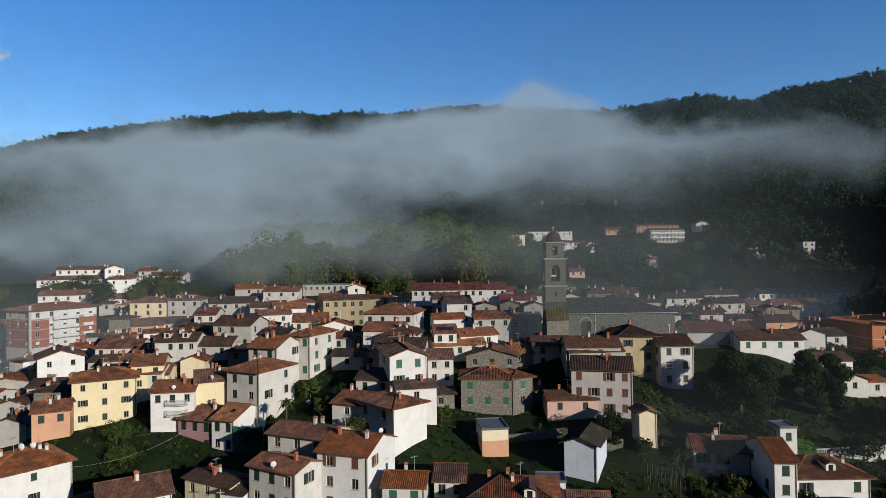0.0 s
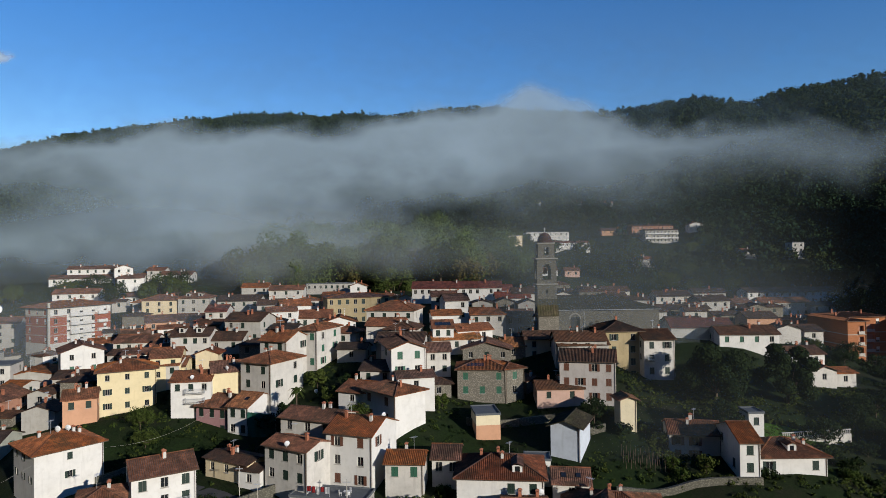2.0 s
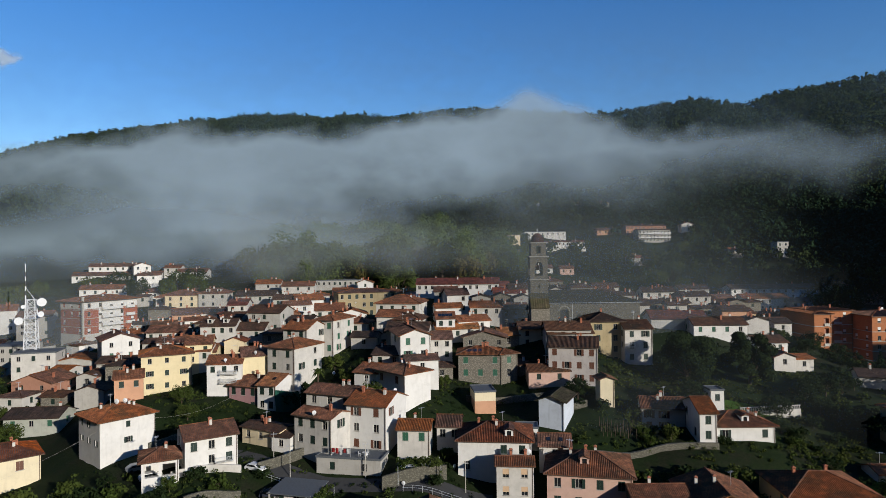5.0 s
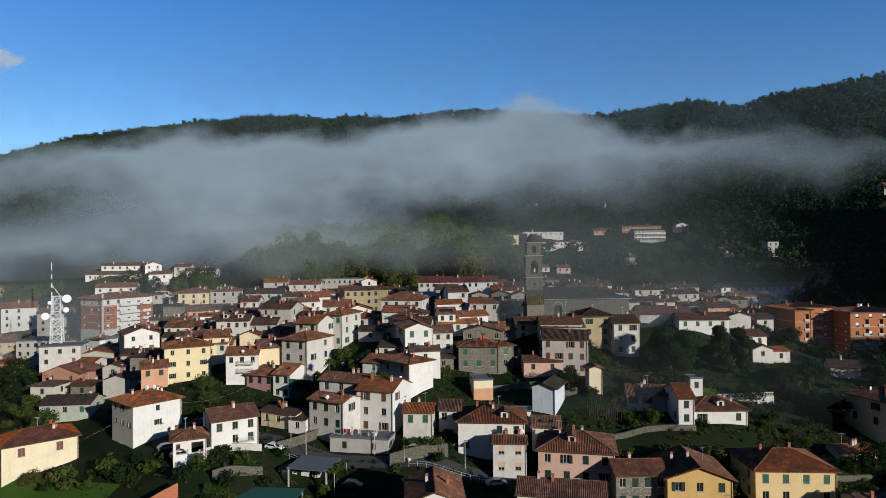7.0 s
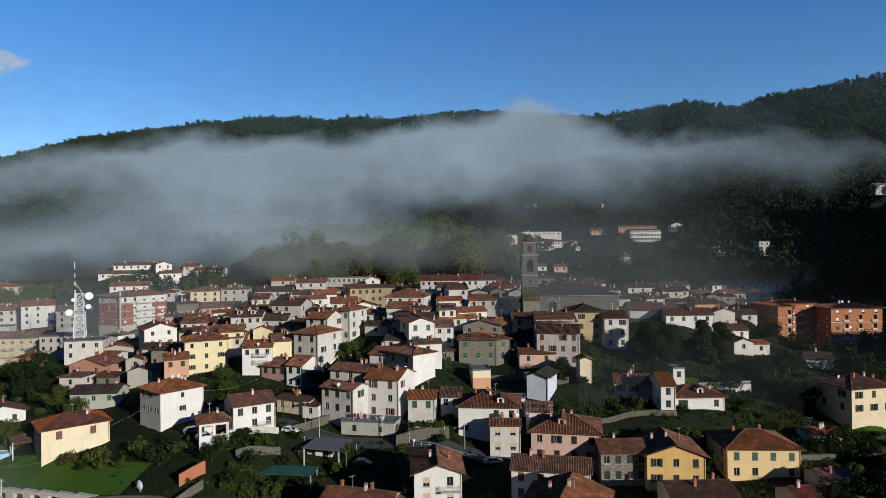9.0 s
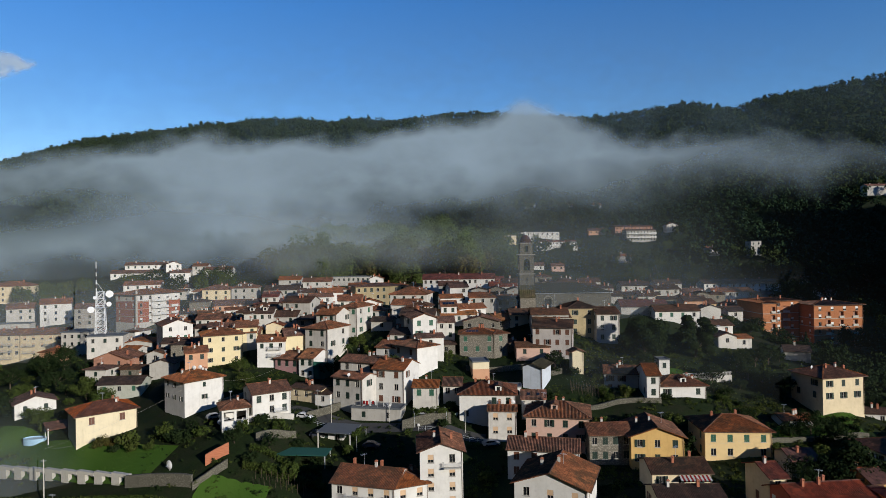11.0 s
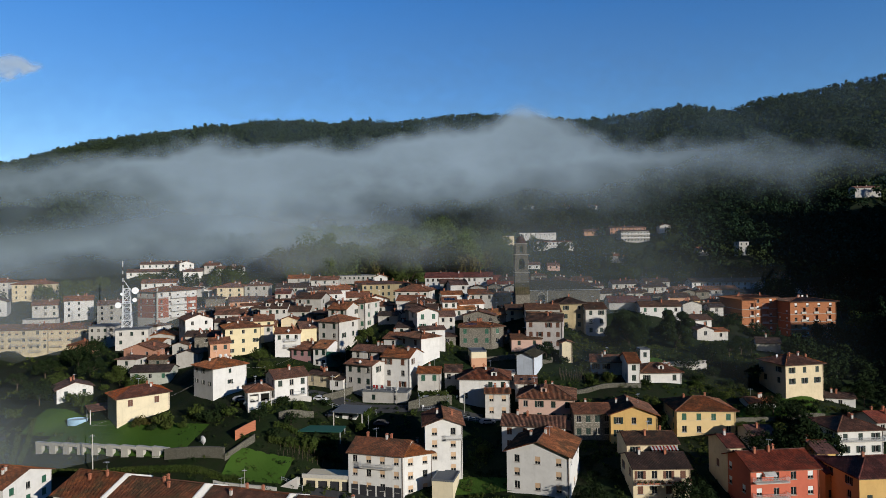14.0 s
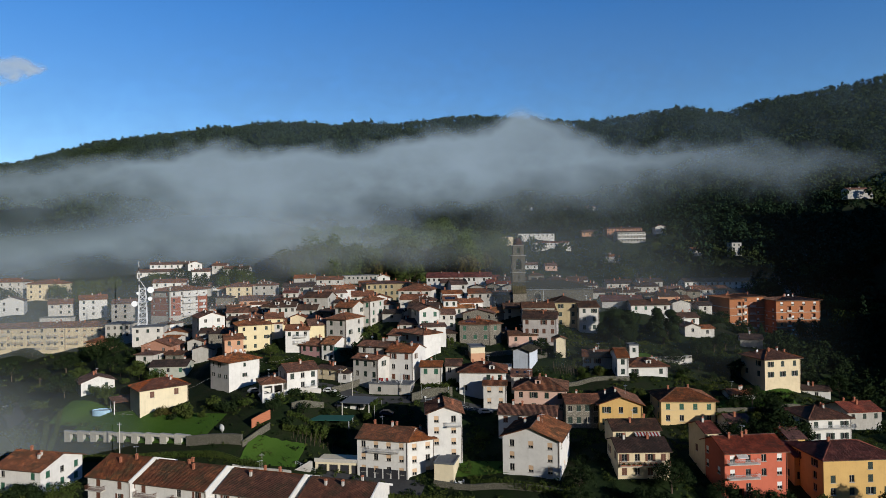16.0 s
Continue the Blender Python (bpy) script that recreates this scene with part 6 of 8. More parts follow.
TREE_LABEL = {
    "cedar": "broad dark cedar with sweeping branches",
    "tall": "tall dark evergreen tree with dense rounded crown",
    "big": "great rounded dark evergreen tree with dense crown",
    "park": "tall pale green broadleaf tree of the park",
    "oak": "leafy green broadleaf tree in a garden", "dark": "dense dark green broadleaf tree", "fir": "tall dark conifer with drooping branches",
    "autumn": "broadleaf tree turning yellow and rust", "bush": "rounded green garden shrub", "olive": "small green fruit tree in a garden",
}
tree_rng = random.Random(5)
CLEARINGS = ((36.5, 107.5, 5.0), (60.0, 136.0, 4.0))


def tree(x, y, kind="oak", scale=1.0, group="garden trees"):
    trunk, crown = tree_rng.choice(KINDS[kind])
    turn, tall = tree_rng.uniform(0, 360), tree_rng.uniform(0.9, 1.15)
    if any(math.hypot(x - cx, y - cy) < r for cx, cy, r in CLEARINGS):
        return None
    ob = tagged_thing("bush" if kind == "bush" else "tree", pose(x, y, ground(x, y) - 0.1, 0, 0, turn), TREE_LABEL[kind], "shrub" if kind == "bush" else "tree", group)
    ob.scale = (scale, scale, scale * tall)
    use_mesh("trunk", trunk, BARK, ob)
    use_mesh("crown", crown, LEAF["oak"], ob)
    return ob


def free(x, y, gap):
    for px, py, w, d, rot, _ in PLOTS:
        dx, dy = x - px, y - py
        if dx * dx + dy * dy > 2500:
            continue
        c, s = math.cos(radians(rot)), math.sin(radians(rot))
        u, v = dx * c + dy * s, -dx * s + dy * c
        if abs(u) < w / 2 + gap and -gap < v < d + gap:
            return False
    return True


def grove(x0, x1, y0, y1, n, kinds, scale=(0.8, 1.2), gap=2.5, apart=4.0, group="garden trees"):
    put, tries = [], 0
    while len(put) < n and tries < n * 30:
        tries += 1
        x, y = tree_rng.uniform(x0, x1), tree_rng.uniform(y0, y1)
        if free(x, y, gap) and all((x - a) ** 2 + (y - b) ** 2 > apart * apart for a, b in put):
            put.append((x, y))
            tree(x, y, tree_rng.choice(kinds), tree_rng.uniform(*scale), group)


# the park behind the town
grove(-110, 20, 296, 345, 42, ["park", "park", "dark", "park", "oak", "park", "park", "autumn"], (1.4, 2.3), 3, 7, "trees of the park")
grove(-120, 45, 345, 420, 46, ["park", "park", "oak"], (1.7, 2.5), 3, 8, "trees of the park")
# big dark trees below the church
tree(61.8, 128, "big", 1.0)
tree(78.0, 128, "tall", 1.0)
# the rust-tinged shrub before the villa
tree(-87.5, 87.0, "autumn", 0.38)
tree(-85.7, 87.6, "autumn", 0.3)
# young trees before the lower left houses
for tx, ty, ts in ((-97, 48.5, 0.5), (-92, 46.5, 0.55), (-101, 45.5, 0.6), (-106, 48, 0.6)):
    tree(tx, ty, "oak", ts)
tree(-84, 40.5, "bush", 1.0)
tree(-79.5, 39.0, "olive", 0.6)
# gardens of the right bank
grove(86, 122, 106, 130, 18, ["olive", "dark", "bush"], (0.45, 0.65))
grove(98, 128, 150, 166, 7, ["dark", "olive"], (0.4, 0.55), 2.0, 5)
grove(62, 90, 100, 116, 8, ["olive", "dark", "bush"], (0.4, 0.6))
grove(74, 90, 58, 66, 5, ["olive", "dark"], (0.55, 0.75))
tree(84.5, 63.5, "cedar", 0.95)
grove(84, 100, 76, 90, 9, ["olive", "bush", "dark"], (0.45, 0.7))
grove(112, 200, 100, 150, 26, ["dark", "olive", "fir"], (0.45, 0.8), 3, 6)
grove(180, 260, 170, 300, 28, ["dark", "oak", "fir"], (0.9, 1.5), 3, 7)
grove(120, 240, 300, 345, 26, ["dark", "oak", "fir"], (0.7, 1.2), 3, 7)
grove(30, 215, 350, 480, 46, ["oak", "park", "olive", "dark"], (0.45, 0.8), 4, 8)
grove(30, 62, 76, 92, 5, ["olive", "bush"], (0.7, 1.0), 1.5)
grove(24, 70, 32, 41, 12, ["dark", "olive", "bush"], (0.45, 0.65), 1.5)
grove(68, 100, 26, 38, 9, ["oak", "dark"], (0.5, 0.68), 1.5)
for tx, ty, ts in ((-59.5, 112, 0.42), (-63, 117, 0.45)):
    tree(tx, ty, "oak", ts)
# gardens of the left bank
grove(-74, -54, 82, 87.5, 9, ["olive", "bush", "olive"], (0.4, 0.55), 1.2)
grove(28, 60, 98, 122, 12, ["olive", "dark", "bush", "bush"], (0.4, 0.65), 1.2, 3)
grove(70, 122, 84, 108, 16, ["olive", "bush", "bush"], (0.4, 0.6), 3.0, 3.5)
for tx, ty, ts in ((-80.5, 86.5, 1.0), (-78, 83.5, 0.7), (-83, 85, 0.6), (-71, 86, 0.9), (-68, 84, 1.0), (-65, 82.5, 0.9), (-61, 83, 0.8)):
    tree(tx, ty, "bush", ts)
grove(-52, -30, 68, 86, 12, ["olive", "bush", "bush"], (0.5, 0.8), 1.5)
grove(-122, -98, 100, 130, 10, ["olive", "oak", "bush"], (0.4, 0.62), 2)
grove(-190, -125, 90, 165, 26, ["oak", "dark", "olive"], (0.5, 0.8), 3, 6)
grove(-130, -100, 30, 50, 12, ["oak", "dark", "olive"], (0.55, 0.8), 2)
grove(-175, -130, 60, 95, 14, ["oak", "dark"], (0.8, 1.2), 3)
grove(-185, -120, 245, 300, 7, ["oak", "dark", "oak", "oak"], (0.8, 1.3), 3, 7)
grove(-270, -190, 255, 300, 6, ["oak", "dark", "oak"], (0.9, 1.4), 3, 7)
grove(-45, 45, 60, 130, 16, ["olive", "bush"], (0.5, 0.8), 0.8)
grove(-40, -20, 112, 140, 6, ["olive"], (0.6, 0.9), 1.0)


def forest(name, label, x0, x1, y0, y1, spacing, seed, leaf, size, keep, count=62):
    rng = np.random.default_rng(seed)
    out = []
    for y in np.arange(y0, y1, spacing):
        for x in np.arange(x0, x1, spacing):
            px, py = x + spacing * rng.uniform(-0.5, 0.5), y + spacing * rng.uniform(-0.5, 0.5)
            if not keep(px, py) or not free(px, py, 6):
                continue
            z = ground(px, py)
            s = spacing * (0.55 + 0.25 * rng.random())
            hgt = s * (1.1 + 0.6 * rng.random())
            cs = np.array([(px + s * 0.35 * math.cos(a), py + s * 0.35 * math.sin(a), z + hgt * f) for a, f in zip(rng.uniform(0, 6.28, 5), (0.55, 0.75, 0.9, 1.05, 1.2))])
            out.append(leaves_np(rng, cs, np.full(5, s * 0.5), count, size * s, 0.2))
    me = quads_mesh(name, np.concatenate(out), LEAF[leaf])
    tagged(use_mesh(name, me, LEAF[leaf]), label, "forest", kind="stuff")


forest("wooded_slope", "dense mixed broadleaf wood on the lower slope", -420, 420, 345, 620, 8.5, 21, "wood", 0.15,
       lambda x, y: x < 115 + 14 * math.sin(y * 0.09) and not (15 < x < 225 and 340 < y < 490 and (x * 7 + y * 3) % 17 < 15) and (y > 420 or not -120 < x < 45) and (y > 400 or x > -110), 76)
forest("village_wood", "broadleaf trees among the hillside villas", 38, 236, 337, 440, 6.2, 27, "wood", 0.15,
       lambda x, y: not (66 < x < 116 and y > 388) and not (140 < x < 186 and y > 400) and not (106 < x < 132 and y > 405) and noise.noise((x / 14, y / 14, 8)) > -0.28, 90)
# Conifers grow here; their dark needle colour also deepens the slope's shade.
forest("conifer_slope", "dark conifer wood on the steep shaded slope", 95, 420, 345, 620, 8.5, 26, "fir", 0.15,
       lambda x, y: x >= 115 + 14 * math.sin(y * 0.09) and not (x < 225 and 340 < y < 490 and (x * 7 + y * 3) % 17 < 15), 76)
forest("hill_forest", "dense green forest covering the ridge", -900, 880, 620, 1110, 9.0, 22, "wood", 0.2, lambda x, y: y < lerp_along(x, CREST_Y) + 15, 44)
# Next two use the dark leaf colour in place of deep shade.
forest("shaded_forest", "forest on the shaded slope, leaves coloured dark for the shade", 215, 420, 120, 345, 8.5, 23, "dark", 0.2, lambda x, y: True)
forest("bank_wood", "low thicket on the shaded bank, leaves coloured dark for the shade", 112, 215, 66, 185, 4.2, 25, "dark", 0.10, lambda x, y: x > 112 + 0.25 * abs(y - 95) and (y < 138 or x > 150), 130)
forest("near_ridge_forest", "forest on the nearer wooded spur", 420, 900, 480, 620, 10, 24, "wood", 0.18, lambda x, y: True)


def undergrowth(name, label, x0, x1, y0, y1, n, seed, leaf, size):
    rng = np.random.default_rng(seed)
    out = []
    for _ in range(n):
        x, y = rng.uniform(x0, x1), rng.uniform(y0, y1)
        if noise.noise((x / 9, y / 9, seed)) < -0.05 or not free(x, y, 1.0):
            continue
        z = ground(x, y)
        s = rng.uniform(0.4, 1.1) * size
        cs = np.array([(x + rng.normal(0, s * 0.6), y + rng.normal(0, s * 0.6), z + s * rng.uniform(0.2, 0.8)) for _ in range(4)])
        out.append(leaves_np(rng, cs, np.full(4, s * 0.6), 34, 0.16 * size))
    me = quads_mesh(name, np.concatenate(out), LEAF[leaf])
    tagged(use_mesh(name, me, LEAF[leaf]), label, "shrubs", kind="stuff")


undergrowth("garden_shrubs", "tangle of low garden shrubs and vegetable beds", -75, 80, 60, 150, 2600, 31, "oak", 0.8)
undergrowth("lane_shrubs", "dense shrubs and creepers beside the shaded lane", -64, -44, 102, 118, 240, 36, "dark", 0.8)
undergrowth("weeds", "dark weeds and ivy along the garden terraces", -75, 125, 58, 150, 2600, 35, "dark", 0.7)
undergrowth("slope_shrubs", "low shrubs on the terraced right slope", 40, 130, 60, 140, 3600, 32, "oak", 0.85)
# Dark leaf colour stands in for shade below the flats.
undergrowth("tower_shrubs", "shrubs and brambles below the orange flats, coloured dark for shade", 84, 150, 138, 182, 1500, 39, "dark", 1.1)
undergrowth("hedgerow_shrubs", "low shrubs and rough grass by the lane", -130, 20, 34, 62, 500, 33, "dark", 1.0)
# Dark leaves carry the black shade between the lower houses too.
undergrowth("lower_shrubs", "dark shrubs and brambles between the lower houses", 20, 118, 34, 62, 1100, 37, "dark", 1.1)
undergrowth("bank_shrubs", "dense laurel and ivy below the terrace houses", -40, 60, 40, 72, 900, 38, "oak", 0.9)
undergrowth("meadow_shrubs", "rough bushes on the open left slope", -230, -95, 80, 190, 700, 34, "oak", 1.3)


# ---- garden terraces, walls, small things ----
GRASS = leafy("lawn_grass", (0.042, 0.088, 0.013), (0.056, 0.102, 0.018))
HEDGE = LEAF["oak"]
ASPHALT = plain("asphalt", (0.042, 0.042, 0.042), 0.9, vary=0.6, scale=1.2)
BRICKWALL = brickwork("bare_hollow_brick", (0.46, 0.17, 0.09))
OLDWALL = rubble("garden_rubble", (0.17, 0.16, 0.125))
NET = plain("green_netting", (0.012, 0.085, 0.06), 0.8, vary=0.5)
CARPAINT = {"white": plain("white_car_paint", (0.7, 0.7, 0.7), 0.25, vary=0.1), "silver": plain("silver_car_paint", (0.35, 0.36, 0.38), 0.3, 0.4, vary=0.1), "dark": plain("dark_car_paint", (0.03, 0.035, 0.05), 0.25, vary=0.1)}
RUBBER = plain("rubber", (0.02, 0.02, 0.02), 0.85)


def draped(name, label, x, y, w, d, rot, mat, lift, category, step=1.5, kind="structure"):
    """A sheet laid on the slope."""
    c, s = math.cos(radians(rot)), math.sin(radians(rot))
    nx, ny = max(2, int(w / step)), max(2, int(d / step))
    bm = bmesh.new()
    g = []
    for j in range(ny + 1):
        row = []
        for i in range(nx + 1):
            u, v = w * (i / nx - 0.5), d * (j / ny - 0.5)
            if i in (0, nx) or j in (0, ny):
                u, v = u + 0.3 * noise.noise((u, v, 1)), v + 0.3 * noise.noise((u, v, 2))
            px, py = x + u * c - v * s, y + u * s + v * c
            row.append(bm.verts.new((px, py, ground(px, py) + lift)))
        g.append(row)
    for j in range(ny):
        for i in range(nx):
            bm.faces.new((g[j][i], g[j][i + 1], g[j + 1][i + 1], g[j + 1][i])).smooth = True
    return tagged(link_mesh(name, bm, mat), label, category, kind=kind)


def lawn(x, y, w, d, rot):
    draped("lawn", "mown bright green lawn on the slope", x, y, w, d, rot, GRASS, 0.32, "lawn", 1.0)
    rng = np.random.default_rng(int(abs(x * 7 + y)))
    c, s = math.cos(radians(rot)), math.sin(radians(rot))
    n = min(2600, int(w * d * 5))
    u, v = rng.uniform(-w / 2, w / 2, n), rng.uniform(-d / 2, d / 2, n)
    px, py = x + u * c - v * s, y + u * s + v * c
    base = np.array([(a, b, ground(a, b) + 0.32) for a, b in zip(px, py)])
    t = rng.uniform(0, 6.28, n)
    e = np.stack([np.cos(t) * 0.09, np.sin(t) * 0.09, np.zeros(n)], 1)
    tip = base + np.stack([rng.normal(0, 0.05, n), rng.normal(0, 0.05, n), rng.uniform(0.08, 0.2, n)], 1)
    tagged(use_mesh("grass", quads_mesh("grass", np.stack([base - e, base + e, tip + e * 0.3, tip - e * 0.3], 1), GRASS), GRASS), "short green grass blades on the lawn", "grass", kind="stuff")


def garden_wall(x0, y0, x1, y1, h, mat, label, t=0.4, steps=8, name="garden_wall"):
    bm = bmesh.new()
    a, b = Vector((x0, y0)), Vector((x1, y1))
    n = (b - a).normalized()
    side = Vector((-n.y, n.x)) * t / 2
    rings = []
    for i in range(steps + 1):
        p = a.lerp(b, i / steps)
        z = ground(p.x, p.y)
        top = z + h + 0.06 * noise.noise((p.x, p.y, 0))
        rings.append([bm.verts.new(q) for q in ((p.x + side.x, p.y + side.y, z - 1.5), (p.x + side.x, p.y + side.y, top), (p.x - side.x, p.y - side.y, top), (p.x - side.x, p.y - side.y, z - 1.5))])
    for r0, r1 in zip(rings, rings[1:]):
        for k in range(3):
            bm.faces.new((r0[k], r0[k + 1], r1[k + 1], r1[k]))
    bm.faces.new(rings[0])
    bm.faces.new(rings[-1][::-1])
    return tagged(link_mesh(name, bm, mat), label, "wall")


def hedge(x0, y0, x1, y1, h, t=1.0, label="clipped dark green hedge along the road"):
    a, b = np.array((x0, y0)), np.array((x1, y1))
    ln = float(np.linalg.norm(b - a))
    n = max(2, int(ln / 0.8))
    cs = np.array([(*(a + (b - a) * i / n), 0) for i in range(n + 1)])
    cs[:, 2] = [ground(p[0], p[1]) + h * 0.55 for p in cs]
    side = np.array((-(b - a)[1], (b - a)[0], 0)) / ln
    ob = tagged_thing("hedge", Matrix(), label, "hedge")
    rng = np.random.default_rng(int(ln * 100))
    lumps = np.concatenate([cs + side * t * e + np.array((0, 0, h * f)) for e in (-0.35, 0.35) for f in (-0.3, 0.1, 0.35)])
    use_mesh("leaves", quads_mesh("leaves", leaves_np(rng, lumps, np.full(len(lumps), h * 0.3), int(ln * 150), 0.13), HEDGE), HEDGE, ob)
    bm = bmesh.new()
    for p in cs[::2]:
        tube(bm, (p[0], p[1], p[2] - h * 0.7), (p[0], p[1], p[2]), 0.05, 0.04, 5)
    link_mesh("stems", bm, BARK, ob)


lawn(-92, 84.5, 52, 12, -20)
lawn(-118, 99, 18, 9, -15)
lawn(-47.5, 64, 16, 7, -12)
lawn(92, 89.5, 24, 6, 4)
lawn(101, 95, 12, 4, 12)
lawn(8, 53.5, 18, 6, -12)
lawn(64, 112, 26, 7, 0)


def road(pts, width):
    for (ax, ay), (bx, by) in zip(pts, pts[1:]):
        ln = math.hypot(bx - ax, by - ay)
        draped("road", "narrow grey asphalt lane between gardens", (ax + bx) / 2, (ay + by) / 2, ln + 0.6, width, math.degrees(math.atan2(by - ay, bx - ax)), ASPHALT, 0.07, "road")


road([(-75, 60), (-48, 54), (-30, 55.5), (-14, 51)], 3.6)
road([(-58, 104), (-36, 93.5), (-23, 88), (-10, 85.5), (8, 83)], 3.6)
draped("forecourt", "dark asphalt forecourt before the garages", -20, 52.5, 26, 5.5, -14, ASPHALT, 0.12, "forecourt")


# the retaining wall with concrete bays under the lawn
def bay_wall(x0, y0, z0, x1, y1, z1, n, h=3.9):
    ob = tagged_thing("retaining_wall", Matrix(), "pale concrete retaining wall with open bays", "wall")
    a, b = Vector((x0, y0, z0)), Vector((x1, y1, z1))
    ang = math.degrees(math.atan2(y1 - y0, x1 - x0))
    ln = (b - a).xy.length / n
    for i in range(n):
        p = a.lerp(b, (i + 0.5) / n)
        z = p.z - h
        bm = bmesh.new()
        box(bm, -ln / 2 + 0.05, ln / 2 - 0.05, -0.5, 0.5, h - 0.7, h)
        k = link_mesh("beam", bm, CONCRETE, ob)
        k.matrix_local = pose(p.x, p.y, z, 0, 0, ang)
        bm = bmesh.new()
        box(bm, -ln / 2 + 0.02, -ln / 2 + 0.45 * ln, -0.35, 0.6, -1.5, h - 0.75)
        box(bm, -ln / 2 + 0.45 * ln, ln / 2, 1.2, 1.6, -1.5, h - 0.75)
        k = link_mesh("pier", bm, CONCRETE, ob)
        k.matrix_local = pose(p.x, p.y, z, 0, 0, ang)


bay_wall(-116.5, 87.2, 8.4, -72.2, 71.4, 11.3, 9)
garden_wall(-73, 71, -56.5, 67, 2.6, OLDWALL, "grey rubble retaining wall beside the lawn", 0.6, 10)
garden_wall(-56.3, 66.5, -50, 70.5, 1.5, OLDWALL, "rubble wall footing overgrown with weeds", 0.5)
garden_wall(-55.4, 71.6, -50.9, 74, 2.4, BRICKWALL, "bare orange brick wall end", 0.35, name="brick_wall")
garden_wall(-57, 61, -41, 57.2, 0.9, CONCRETE, "low concrete wall along the lane", 0.35)
garden_wall(-46, 78, -38, 84, 1.7, OLDWALL, "pale garden wall by the steps", 0.4)
garden_wall(-37, 91, -29, 95.5, 2.0, OLDWALL, "leaning pale plastered garden wall", 0.35)
garden_wall(-12, 84.5, 0, 87, 2.6, OLDWALL, "dark rubble retaining wall with vines", 0.5)
garden_wall(30, 95.5, 56, 97, 1.2, OLDWALL, "dry rubble terrace wall across the garden", 0.6, 14)
garden_wall(-5, 50, 24, 40, 1.3, OLDWALL, "mossy rubble wall below the lawn", 0.5, 12)
garden_wall(78, 84.5, 104, 87, 1.2, OLDWALL, "low rubble terrace wall below the lawn", 0.5, 12)
garden_wall(5, 118, 24, 120.5, 1.6, OLDWALL, "rubble wall below the stone house", 0.5, 10)
hedge(-92, 71.5, -50, 60.5, 1.5)
hedge(-128, 96, -118, 78, 1.6, label="rounded hedge beside the drive")
hedge(-117, 77.5, -95, 72.3, 1.6)
hedge(-60, 52.5, -30, 50, 1.2)
hedge(-24, 48.5, 4, 42.5, 1.4)
hedge(4, 48, 26, 38.5, 1.5)
hedge(-46, 69.8, -28, 69, 1.6, label="hedge row in the kitchen garden")
hedge(-46, 74.5, -30, 73.5, 1.4, label="hedge row in the kitchen garden")
hedge(62, 88, 78, 86, 1.4, label="garden hedge below the white house")


# garages under the long house
def garages():
    ob = tagged_thing("garage_row", pose(-29.3, 58.0, 4.6, 0, 0, -9), "low white garage row with dark roller doors", "garage")
    PLOTS.append((-29.3, 58.0, 12, 6, -9, 4.6))
    bm = bmesh.new()
    hs = [(0.7 + i * 2.9, 3.0 + i * 2.9, 0.0, 2.5) for i in range(4)]
    wall_face(bm, lambda u, v, z: (-6 + u, v, z), 12, -2, 3.1, hs, 0.3)
    box(bm, -6, 6, 0.35, 6, -2, 3.1)
    link_mesh("wall", bm, WALL["creamy"], ob)
    for u0, u1, z0, z1 in hs:
        bm = bmesh.new()
        relief(bm, [-6 + u0, -6 + u1], [z0 + 0.25 * k for k in range(11)], lambda i, j: (0.22 + 0.02 * (j % 2), 0), 0.3)
        link_mesh("garage_door", bm, SHUT["garage"], ob, "dark grey roller door")
    bm = bmesh.new()
    box(bm, -6.2, 6.2, -0.2, 0.1, 3.1, 4.0)
    link_mesh("parapet", bm, CONCRETE, ob)


garages()


def house_garage_doors():
    """Roller doors along the foot of the long white house."""
    ob = tagged_thing("garage_doors", pose(-17.8, 55.0, 4.5, 0, 0, -16), "dark roller garage doors under the white house", "garage door")
    for i in range(6):
        bm = bmesh.new()
        x0 = -6.0 + i * 2.1
        relief(bm, [x0, x0 + 1.7], [0.1 + 0.24 * k for k in range(11)], lambda a, j: (-0.06 + 0.02 * (j % 2), 0), 0.02)
        link_mesh("garage_door", bm, SHUT["garage"], ob)


house_garage_doors()


